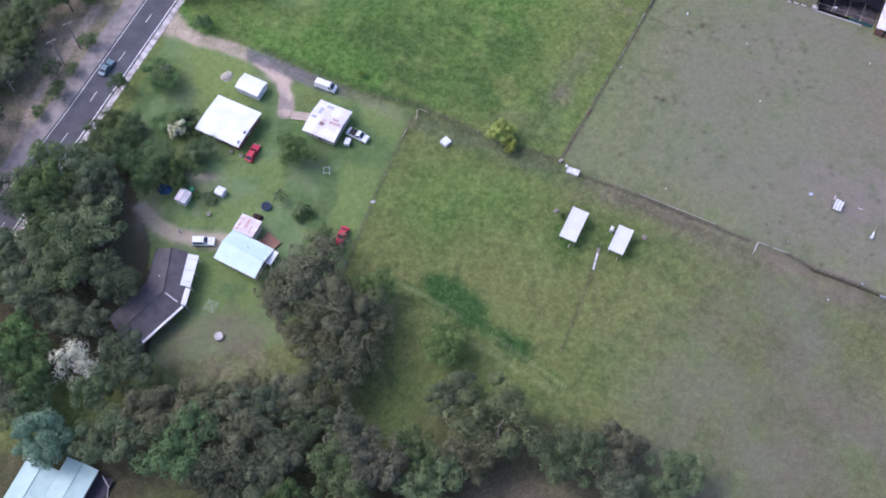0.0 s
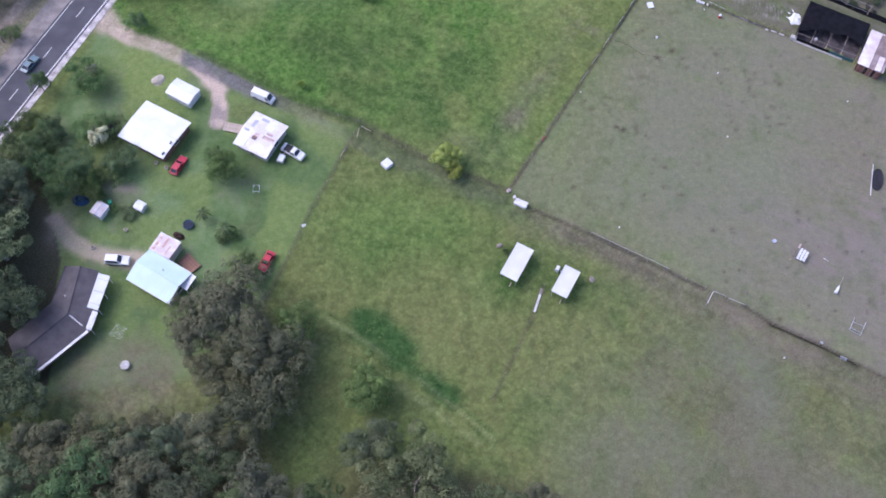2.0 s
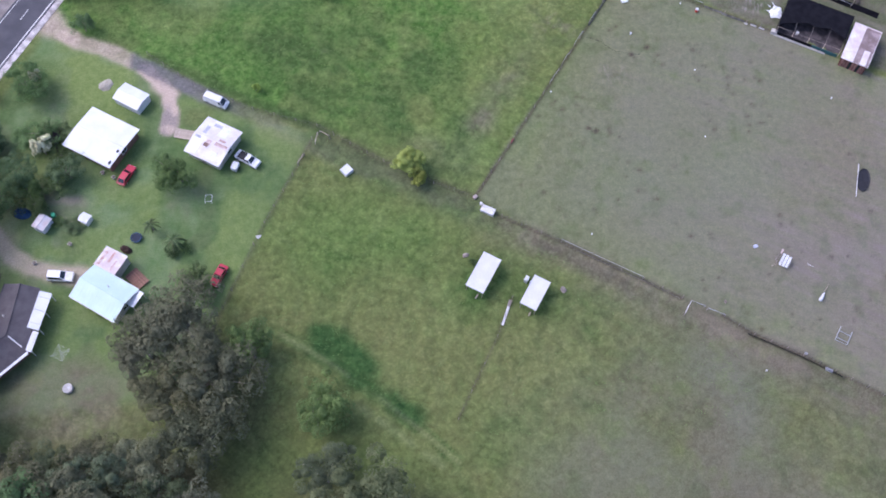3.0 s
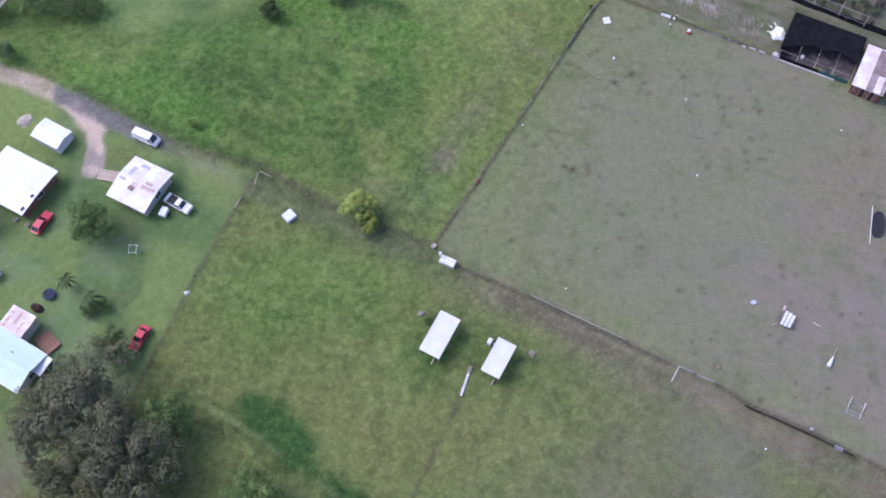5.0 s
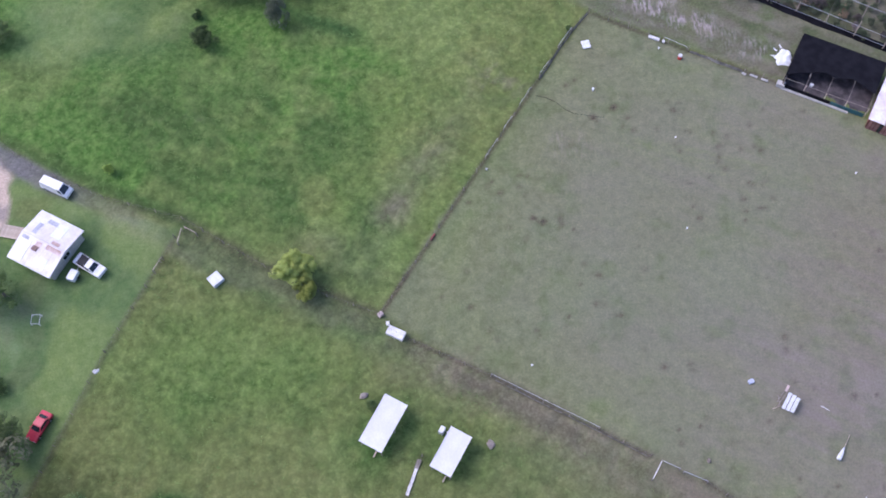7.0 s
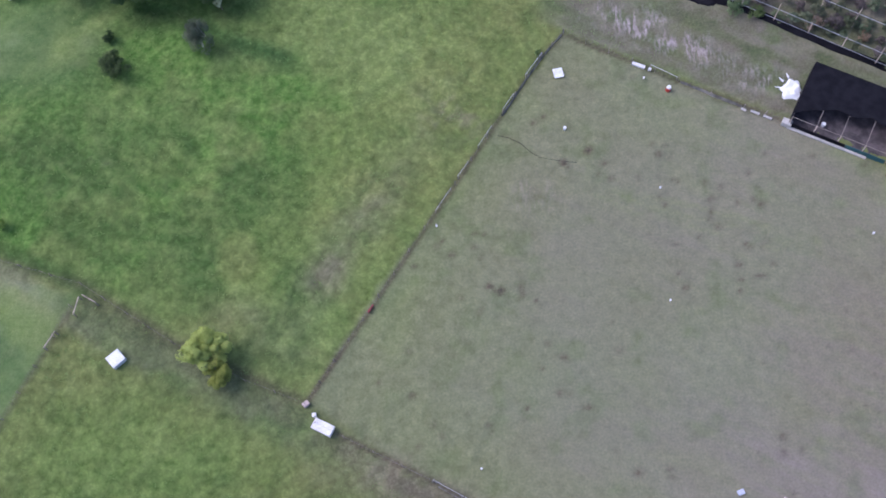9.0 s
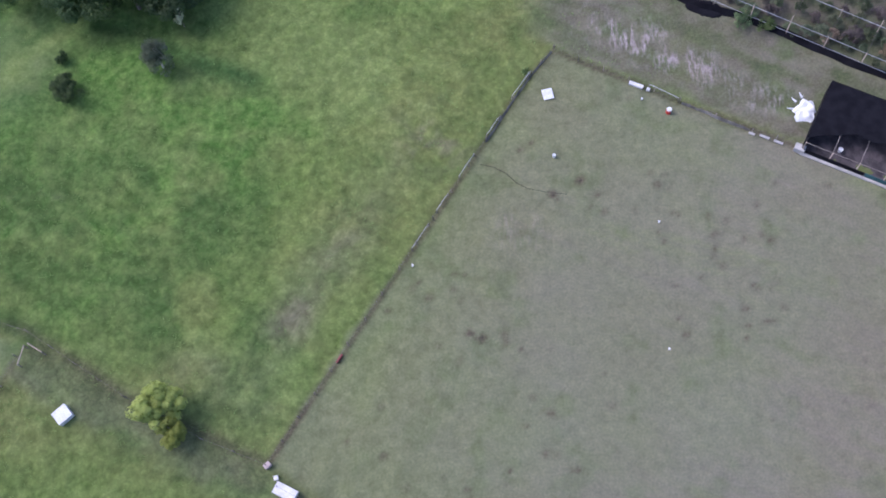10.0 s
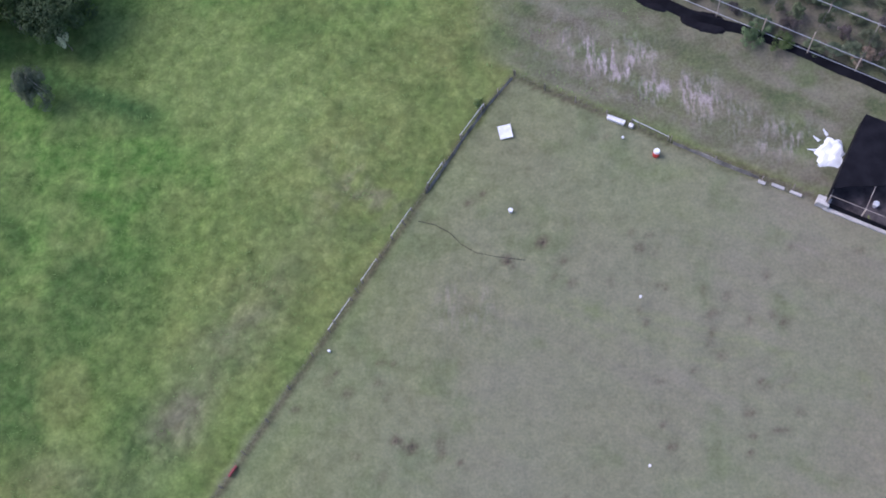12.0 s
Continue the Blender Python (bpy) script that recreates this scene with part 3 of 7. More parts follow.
def ground_material():
    m = bpy.data.materials.new("paddock")
    m.use_nodes = True
    t = m.node_tree
    p = t.nodes["Principled BSDF"]
    p.inputs["Roughness"].default_value = 0.95
    p.inputs["Specular IOR Level"].default_value = 0.1
    co = t.nodes.new("ShaderNodeTexCoord")

    def tex(scale, detail=4, rough=0.6):
        n = t.nodes.new("ShaderNodeTexNoise")
        n.inputs["Scale"].default_value, n.inputs["Detail"].default_value, n.inputs["Roughness"].default_value = scale, detail, rough
        t.links.new(co.outputs["Object"], n.inputs["Vector"])
        return n.outputs[0]

    def ramp(src, a, b, lo=0.4, hi=0.6):
        r = t.nodes.new("ShaderNodeValToRGB")
        r.color_ramp.elements[0].position, r.color_ramp.elements[1].position = lo, hi
        r.color_ramp.elements[0].color, r.color_ramp.elements[1].color = rgb(*a), rgb(*b)
        t.links.new(src, r.inputs[0])
        return r.outputs[0]

    def mix(f, a, b):
        x = t.nodes.new("ShaderNodeMix")
        x.data_type = "RGBA"
        t.links.new(f, x.inputs["Factor"])
        t.links.new(a, x.inputs["A"])
        t.links.new(b, x.inputs["B"])
        return x.outputs["Result"]

    def attr(name):
        a = t.nodes.new("ShaderNodeAttribute")
        a.attribute_name = name
        s = t.nodes.new("ShaderNodeSeparateColor")
        t.links.new(a.outputs["Color"], s.inputs[0])
        return s.outputs

    turf, cover, litter, tone = attr("turf"), attr("cover"), attr("litter"), attr("tone")
    mp = t.nodes.new("ShaderNodeMapping")
    mp.inputs["Scale"].default_value = (0.09, 0.8, 1)
    turn = t.nodes.new("ShaderNodeMapping")
    turn.inputs["Rotation"].default_value = (0, 0, radians(27))
    t.links.new(co.outputs["Object"], turn.inputs["Vector"])
    t.links.new(turn.outputs[0], mp.inputs["Vector"])
    streak_n = t.nodes.new("ShaderNodeTexNoise")
    streak_n.inputs["Scale"].default_value, streak_n.inputs["Detail"].default_value = 0.9, 4
    t.links.new(mp.outputs[0], streak_n.inputs["Vector"])
    streak = streak_n.outputs[0]
    clump, fine, broad, patch = tex(0.75, 6, 0.72), tex(3.2, 5, 0.65), tex(0.09, 4), tex(0.25, 5, 0.6)
    olive = mix(patch, ramp(clump, (0.124, 0.131, 0.046), (0.188, 0.198, 0.08), 0.3, 0.7), ramp(clump, (0.098, 0.127, 0.036), (0.165, 0.196, 0.066), 0.3, 0.7))
    green = ramp(clump, (0.044, 0.112, 0.018), (0.139, 0.234, 0.056), 0.34, 0.68)
    straw = ramp(clump, (0.132, 0.15, 0.045), (0.21, 0.232, 0.082), 0.3, 0.7)
    mown = mix(broad, ramp(patch, (0.084, 0.166, 0.05), (0.184, 0.24, 0.108), 0.34, 0.66), ramp(clump, (0.118, 0.186, 0.074), (0.198, 0.25, 0.13), 0.32, 0.68))
    grey = mix(ramp(streak, (0, 0, 0), (1, 1, 1), 0.35, 0.65), ramp(patch, (0.188, 0.156, 0.147), (0.25, 0.206, 0.202), 0.33, 0.67), ramp(clump, (0.171, 0.154, 0.122), (0.233, 0.208, 0.174), 0.3, 0.7))
    grey = mix(attr("sward")[0], grey, ramp(clump, (0.154, 0.164, 0.111), (0.207, 0.216, 0.152), 0.3, 0.7))
    wet_and_shadow = ramp(clump, (0.03, 0.072, 0.02), (0.056, 0.112, 0.032))
    soil = ramp(fine, (0.44, 0.345, 0.27), (0.56, 0.455, 0.37), 0.25, 0.75)
    stones = ramp(fine, (0.142, 0.135, 0.138), (0.18, 0.172, 0.175), 0.25, 0.75)
    leaf_mould = ramp(fine, (0.048, 0.037, 0.029), (0.09, 0.069, 0.055))
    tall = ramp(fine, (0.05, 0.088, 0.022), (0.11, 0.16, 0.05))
    c = mix(turf[1], olive, green)
    c = mix(litter[1], c, straw)
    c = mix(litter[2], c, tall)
    c = mix(cover[0], c, mown)
    c = mix(turf[0], c, grey)
    c = mix(tone[0], c, ramp(clump, (0.14, 0.125, 0.083), (0.19, 0.17, 0.12), 0.3, 0.7))
    # deep green turf, used for the painted tree shadows too
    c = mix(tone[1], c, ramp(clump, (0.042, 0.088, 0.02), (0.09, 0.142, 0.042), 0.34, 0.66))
    c = mix(tone[2], c, ramp(clump, (0.132, 0.19, 0.052), (0.212, 0.268, 0.092), 0.3, 0.7))
    # damp grass colour, which also paints the withered tree's shadow streak
    c = mix(cover[1], c, wet_and_shadow)
    c = mix(litter[0], c, leaf_mould)
    scuff = t.nodes.new("ShaderNodeMapping")
    scuff.inputs["Rotation"].default_value, scuff.inputs["Scale"].default_value = (0, 0, radians(13)), (2.4, 0.7, 1)
    t.links.new(co.outputs["Object"], scuff.inputs["Vector"])
    scuff_n = t.nodes.new("ShaderNodeTexNoise")
    scuff_n.inputs["Scale"].default_value, scuff_n.inputs["Detail"].default_value = 0.9, 4
    t.links.new(scuff.outputs[0], scuff_n.inputs["Vector"])
    worn = t.nodes.new("ShaderNodeMath")
    worn.operation = "MULTIPLY"
    t.links.new(attr("sward")[1], worn.inputs[0])
    t.links.new(ramp(scuff_n.outputs[0], (0, 0, 0), (1, 1, 1), 0.42, 0.6), worn.inputs[1])
    c = mix(worn.outputs[0], c, ramp(fine, (0.31, 0.262, 0.258), (0.46, 0.4, 0.398), 0.25, 0.75))
    c = mix(turf[2], c, soil)
    c = mix(cover[2], c, stones)
    warp = t.nodes.new("ShaderNodeVectorMath")
    warp.operation = "MULTIPLY_ADD"
    wn = t.nodes.new("ShaderNodeTexNoise")
    wn.inputs["Scale"].default_value = 0.8
    t.links.new(co.outputs["Object"], wn.inputs["Vector"])
    t.links.new(wn.outputs["Color"], warp.inputs[0])
    warp.inputs[1].default_value = (2.6, 2.6, 0)
    t.links.new(co.outputs["Object"], warp.inputs[2])
    vor = t.nodes.new("ShaderNodeTexVoronoi")
    vor.inputs["Scale"].default_value = 1.1
    vor.inputs["Randomness"].default_value = 1.0
    t.links.new(warp.outputs[0], vor.inputs["Vector"])
    tuft = t.nodes.new("ShaderNodeMapRange")
    tuft.inputs[1].default_value, tuft.inputs[2].default_value, tuft.inputs[3].default_value, tuft.inputs[4].default_value = 0.1, 0.8, 1.0, 0.0
    t.links.new(vor.outputs["Distance"], tuft.inputs[0])
    rank = t.nodes.new("ShaderNodeMath")
    rank.operation, rank.use_clamp = "MULTIPLY_ADD", True
    t.links.new(turf[0], rank.inputs[0])
    rank.inputs[1].default_value, rank.inputs[2].default_value = -1.0, 0.9
    rank2 = t.nodes.new("ShaderNodeMath")
    rank2.operation, rank2.use_clamp = "SUBTRACT", True
    t.links.new(rank.outputs[0], rank2.inputs[0])
    t.links.new(cover[0], rank2.inputs[1])
    tv = t.nodes.new("ShaderNodeMapRange")
    tv.inputs[3].default_value, tv.inputs[4].default_value = 0.81, 1.18
    t.links.new(tuft.outputs[0], tv.inputs[0])
    tm = t.nodes.new("ShaderNodeMix")
    tm.inputs[2].default_value = 1.0
    t.links.new(rank2.outputs[0], tm.inputs[0])
    t.links.new(tv.outputs[0], tm.inputs[3])
    both = t.nodes.new("ShaderNodeMath")
    both.operation = "MULTIPLY"
    t.links.new(tm.outputs[0], both.inputs[1])
    hsv = t.nodes.new("ShaderNodeHueSaturation")
    mr = t.nodes.new("ShaderNodeMapRange")
    mr.inputs[1].default_value, mr.inputs[2].default_value, mr.inputs[3].default_value, mr.inputs[4].default_value = 0.3, 0.7, 0.86, 1.14
    t.links.new(fine, mr.inputs[0])
    t.links.new(mr.outputs[0], both.inputs[0])
    t.links.new(both.outputs[0], hsv.inputs["Value"])
    t.links.new(c, hsv.inputs["Color"])
    t.links.new(hsv.outputs[0], p.inputs["Base Color"])
    b = t.nodes.new("ShaderNodeBump")
    b.inputs["Strength"].default_value, b.inputs["Distance"].default_value = 0.6, 0.35
    t.links.new(clump, b.inputs["Height"])
    t.links.new(b.outputs[0], p.inputs["Normal"])
    return m


ground = part("ground", build_ground(), ground_material(), None)
tagged(ground, "green paddocks, mown yard and grazed grey-green field", "ground", kind="structure")


# ---- road ----
def strip(pts, off0, off1, z0, z1):
    """A strip along a line, between two offsets to its right-hand side."""
    mb = MB()
    v = [Vector(p) for p in pts]
    rows = []
    for k, p in enumerate(v):
        d = (v[min(k + 1, len(v) - 1)] - v[max(k - 1, 0)]).normalized()
        nrm = Vector((d.y, -d.x))
        rows.append((p + nrm * off0, p + nrm * off1))
    vs, fs = [], []
    for a, b in rows:
        vs += [(a.x, a.y, z0), (a.x, a.y, z1), (b.x, b.y, z1), (b.x, b.y, z0)]
    for k in range(len(rows) - 1):
        o = 4 * k
        fs += [(o, o + 4, o + 5, o + 1), (o + 1, o + 5, o + 6, o + 2), (o + 2, o + 6, o + 7, o + 3)]
    fs += [(0, 1, 2, 3), tuple(4 * (len(rows) - 1) + i for i in (3, 2, 1, 0))]
    return mb.add(vs, fs)


PALE_GRAVEL = mat("pale_gravel", (0.66, 0.62, 0.6), (0.3, 0.27, 0.25), 0.95, 0, 0.7, 6, 0.4)
structure("pavement", strip(ROAD, 3.6, 5.1, -0.3, 0.064), PALE_GRAVEL, "whitish broken gravel along the road's edge", "road shoulder")
structure("pavement", strip(ROAD, -8.0, 3.7, -0.3, 0.06), GRAVEL, "pale gravel road shoulder", "road shoulder")
structure("road", strip(ROAD, -3.75, 3.75, -0.2, 0.1), ASPHALT, "dark grey asphalt two-lane road with white lines", "road")
structure("trim", strip(ROAD, -3.3, -3.15, 0.095, 0.106), LINE, "white edge line painted on the road", "road marking")
structure("trim", strip(ROAD, 3.1, 3.34, 0.095, 0.106), LINE, "white edge line painted on the road", "road marking")
dash_line = thing("road_marking", "broken white centre line on the road", "road marking", place(0, 0), kind="structure")
d0 = Vector((-83.5, 116.4))
u0 = (Vector((-68.2, 147)) - d0).normalized()
for k in range(-6, 8):
    c0 = d0 + u0 * (3.5 + 12.0 * k)
    c1 = c0 + u0 * 3.0
    part("dash", strip([c0, c1], -0.07, 0.07, 0.096, 0.106), LINE, dash_line)


# ---- trees ----
def crown_mesh(name, rng, height, radius, clumps, leaves, leaf, base=0.35, flat=0.75, droop=0.0, spread=0.25):
    """Leaf clumps set through an uneven crown; each clump is many small folded leaves. Returns the leaf mesh and the clump centres."""
    v, f, centres = [], [], []
    lobes = [(rng.uniform(0, math.tau), rng.uniform(0.35, 0.7) * radius, rng.uniform(0.45, 0.7) * radius, rng.uniform(-0.15, 0.2)) for _ in range(6)] + [(0, 0, 0.7 * radius, 0.1)]
    zc = height * (base + 1) / 2
    zh = height * (1 - base) / 2
    for k in range(clumps):
        a, rr, rl, dz = lobes[k % len(lobes)]
        d = Vector((rng.gauss(0, 1), rng.gauss(0, 1), rng.gauss(0.35, 0.9))).normalized()
        q = rng.uniform(0.6, 1.05)
        c = Vector((math.cos(a) * rr, math.sin(a) * rr, zc + dz * zh)) + Vector((d.x * rl * q, d.y * rl * q, d.z * zh * flat * q))
        centres.append(c)
        cs = radius * spread * rng.uniform(0.6, 1.3)
        for _ in range(leaves):
            e = Vector((rng.gauss(0, 1), rng.gauss(0, 1), rng.gauss(0.45, 0.8))).normalized() * cs * rng.uniform(0.75, 1.08)
            e.z *= 0.75
            p = c + e + Vector((0, 0, -droop * rng.random() * cs))
            n = (e.normalized() * 1.9 + Vector((rng.gauss(0, 0.5), rng.gauss(0, 0.5), rng.gauss(0.9, 0.45)))).normalized()
            t = n.orthogonal().normalized()
            t.rotate(Matrix.Rotation(rng.uniform(0, math.tau), 3, n))
            w = n.cross(t)
            s = leaf * rng.uniform(0.6, 1.3)
            o = len(v)
            v += [p - t * s, p - w * s * 0.45 + n * s * 0.12, p + t * s, p + w * s * 0.45 + n * s * 0.12]
            f += [(o, o + 1, o + 2), (o, o + 2, o + 3)]
    me = bpy.data.meshes.new(name)
    me.from_pydata([tuple(p) for p in v], [], f)
    return me, centres


def trunk_mesh(rng, height, r, centres, lean=0.06):
    mb = MB()
    pts = [Vector((0, 0, -0.25))]
    n = 6
    for k in range(1, n + 1):
        pts.append(Vector((rng.uniform(-1, 1) * lean * height * k / n, rng.uniform(-1, 1) * lean * height * k / n, height * 0.72 * k / n)))
    for k in range(n):
        mb.tube(pts[k], pts[k + 1], r * (1 - 0.75 * k / n) * (1.35 if k == 0 else 1), r * (1 - 0.75 * (k + 1) / n), 7)
    for c in centres[:: max(1, len(centres) // 14)]:
        s = pts[rng.randint(2, n)]
        midp = (s + c) / 2 + Vector((0, 0, -0.05 * height))
        mb.tube(s, midp, r * 0.32, r * 0.2, 5)
        mb.tube(midp, c, r * 0.2, r * 0.07, 5)
    return mb.mesh("trunk", smooth=True)


SIZES, PLANTED = {}, set()


def tree_kind(name, label, seed, height, radius, leaf_mat, bark_mat, clumps=44, leaves=190, leaf=0.25, trunk_r=0.3, **kw):
    rng = random.Random(seed)
    me, cs = crown_mesh("crown", rng, height, radius, clumps, leaves, leaf, **kw)
    root = thing(name, label, "tree", place(0, 0))
    part("trunk", trunk_mesh(rng, height, trunk_r, cs), bark_mat, root)
    part("crown", me, leaf_mat, root)
    SIZES[root.name] = (radius, height)
    return root


def plant(kinds, spots, group, seed):
    """Sets out trees of some kinds at (x, y, height, radius); the first use of each kind is the original itself."""
    rng = random.Random(seed)
    for k, (x, y, h, r) in enumerate(spots):
        src = kinds[k % len(kinds)]
        r0, h0 = SIZES[src.name]
        m = Matrix.LocRotScale((x, y, 0), Euler((0, 0, rng.uniform(0, math.tau))), (r / r0, r / r0, h / h0))
        if src.name not in PLANTED:
            PLANTED.add(src.name)
            src["group"] = group
            src.matrix_basis = m
        else:
            c = copy_thing(src, m)
            c.matrix_basis = m


gum_a = tree_kind("gum_tree", "tall gum tree with an open olive-grey crown", 1, 12, 6.2, LEAF_GUM, BARK_PALE)
gum_b = tree_kind("gum_tree", "tall gum tree with an open olive-grey crown", 2, 12, 6.2, LEAF_GUM, BARK)
gum_c = tree_kind("gum_tree", "grey-leaved gum tree with a ragged crown", 3, 11, 6.0, LEAF_GREY, BARK_PALE)
gum_d = tree_kind("gum_tree", "grey-leaved gum tree with a ragged crown", 4, 11, 6.0, LEAF_GREY, BARK)
gum_e = tree_kind("gum_tree", "dark green gum tree with a dense crown", 5, 12, 6.0, LEAF_GREEN, BARK)
WOOD_WEST = [(-86.5, 96.9, 13, 6.7), (-78.7, 96.9, 12, 5.5), (-74.0, 91.5, 12, 5.6), (-86.4, 85.8, 13, 6.7), (-76.1, 83.3, 13, 7.3), (-87.9, 76.9, 12, 6.7), (-78.6, 74.8, 13, 7.3), (-71.7, 72.5, 11, 5.5), (-92.6, 92.4, 12, 6.1), (-88.6, 60.3, 12, 6.1), (-88.1, 69.6, 12, 5.5), (-80.5, 65, 10, 4.9)]
WOOD_MID = [(-30, 70.9, 12, 7.3), (-24.6, 61.1, 12, 7.3), (-36.8, 67.1, 10, 5.5), (-32.4, 57.4, 10, 6.1), (-26, 50.8, 10, 6.1), (-35.7, 47.7, 9, 5.5)]
WOOD_SOUTH = [(-65.4, 54.6, 11, 5.9), (-67.5, 40.1, 11, 6.1), (-56.5, 43.5, 11, 6.2), (-53.8, 36.4, 12, 6.7), (-44.7, 41.1, 12, 6.7), (-38.5, 32.6, 11, 6.1), (-31.5, 41.4, 9, 4.6), (-43, 47.6, 9, 4.2), (-27.3, 31.4, 11, 6.1), (-19.6, 31.4, 11, 6.1), (-5.2, 44.6, 9, 4.8), (3, 38.8, 12, 7.9), (-2.6, 33.7, 10, 5.5), (14.9, 31.0, 10, 6.0), (24.3, 34.5, 9, 5.6), (24.6, 24.4, 8, 5.2), (35.5, 28.0, 8, 5.4), (-47.6, 32.1, 11, 5.5), (-10.1, 27.5, 10, 5.5), (-61.7, 45.6, 11, 5.5), (-50.2, 46.0, 9, 4.4), (-43, 44.5, 11, 5.0), (-36.5, 35.5, 10, 4.2)]
ROADSIDE = [(-96.6, 134, 9, 4.9), (-99.4, 123.4, 9, 3.6), (-94.6, 139.5, 9, 4.4), (-88.6, 145.5, 9, 3.6), (-100.5, 114.4, 8, 3.6), (-96.0, 130.0, 8, 3.0), (-83.1, 146.8, 6, 2.4)]


def fill(poly, spacing, taken, seed, lo, hi):
    """More trees of a wood, kept apart from one another and from those that stand."""
    rng = random.Random(seed)
    out = []
    xs_, ys_ = [p[0] for p in poly], [p[1] for p in poly]
    for _ in range(4000):
        x, y = rng.uniform(min(xs_), max(xs_)), rng.uniform(min(ys_), max(ys_))
        if inside(np.array([x]), np.array([y]), poly)[0] and all((x - q[0]) ** 2 + (y - q[1]) ** 2 > spacing ** 2 for q in taken + out):
            out.append((x, y, rng.uniform(lo, hi), rng.uniform(3.8, 5.6)))
    return out


MORE_SOUTH = fill([(-62, 46), (-47, 44.5), (-38, 42), (-28, 38), (-12, 38), (-8, 30), (-6, 6), (-30, 4), (-45, 8), (-47, 20), (-50, 33), (-63, 42), (-72, 46), (-74, 56)], 7.2, WOOD_SOUTH + WOOD_MID, 41, 8, 12)
MORE_WEST = fill([(-104, 60), (-92, 50), (-84, 46), (-79, 58), (-72, 60), (-74, 70), (-70, 84), (-74, 94), (-80, 102), (-90, 98)], 6.2, WOOD_WEST + [(-76, 54.3, 0, 0), (-80.5, 41.9, 0, 0)], 42, 9, 13)
ROADSIDE += fill([(-125, 96), (-107, 96), (-99.5, 112), (-94, 126), (-86, 143), (-80, 156), (-125, 156)], 5.4, ROADSIDE + [(-83 - 4 * k / 8, 146 - 8.5 * k / 8, 0, 0) for k in range(8)] + [(-87 - 10.5 * k / 14, 137.5 - 34.5 * k / 14, 0, 0) for k in range(15)], 43, 5, 9)
plant([gum_e, gum_a, gum_b], WOOD_WEST + ROADSIDE, "gum trees of the wood", 1)
plant([gum_c, gum_d], WOOD_MID, "gum trees of the wood", 2)
plant([gum_a, gum_b, gum_c, gum_e, gum_d], WOOD_SOUTH + MORE_SOUTH, "gum trees of the wood", 3)
plant([gum_b, gum_e, gum_a], MORE_WEST, "gum trees of the wood", 4)


# ---- buildings ----
def roof_sheets(mb, corners, th, ribs, h=0.022):
    """A sheet-metal roof plane with raised seams: corners run along the eave first, then up the slope."""
    a, b, c, d = (Vector(p) for p in corners)
    nrm = (b - a).cross(d - a).normalized()
    u = 0.03 / (b - a).length
    prof = [(0.0, 0.0)]
    for k in range(1, ribs):
        prof += [(k / ribs - u, 0.0), (k / ribs, h), (k / ribs + u, 0.0)]
    prof.append((1.0, 0.0))
    n = len(prof)
    vs = [a.lerp(b, t) + nrm * q for t, q in prof] + [d.lerp(c, t) + nrm * q for t, q in prof] + [p - nrm * th for p in (a, b, c, d)]
    fs = [(k, k + 1, n + k + 1, n + k) for k in range(n - 1)]
    a2, b2, c2, d2 = 2 * n, 2 * n + 1, 2 * n + 2, 2 * n + 3
    fs += [(a2, d2, c2, b2), tuple([b2] + list(range(n - 1, -1, -1)) + [a2]), tuple([d2] + list(range(n, 2 * n)) + [c2]), (a2, 0, n, d2), (n - 1, b2, c2, 2 * n - 1)]
    mb.add(vs, fs)


def window(parent, x, y, z, w, h, facing):
    """A framed window on a wall; facing: the wall's outward heading in degrees."""
    m = place(x, y, facing, z)
    fr = MB()
    for sx in (-1, 1):
        fr.box((sx * w / 2, -0.02, 0), (0.08, 0.1, h + 0.16))
    for sz in (-1, 1):
        fr.box((0, -0.02, sz * h / 2), (w + 0.08, 0.1, 0.08))
    fr.box((0, -0.01, 0), (0.05, 0.06, h))
    win = part("window", fr, TRIM, parent, loc=m)
    part("pane", MB().box((0, 0, 0), (w - 0.06, 0.03, h - 0.06)), GLASS, win)
    return win


def door(parent, x, y, facing, material, w=0.9, h=2.05):
    d = part("door", MB().box((0, -0.02, h / 2), (w, 0.06, h)), material, parent, loc=place(x, y, facing, 0.02), bevel=0.008)
    part("handle", MB().tube((w * 0.38, -0.05, 1.0), (w * 0.38, -0.13, 1.0), 0.025), STEEL, d)
    return d


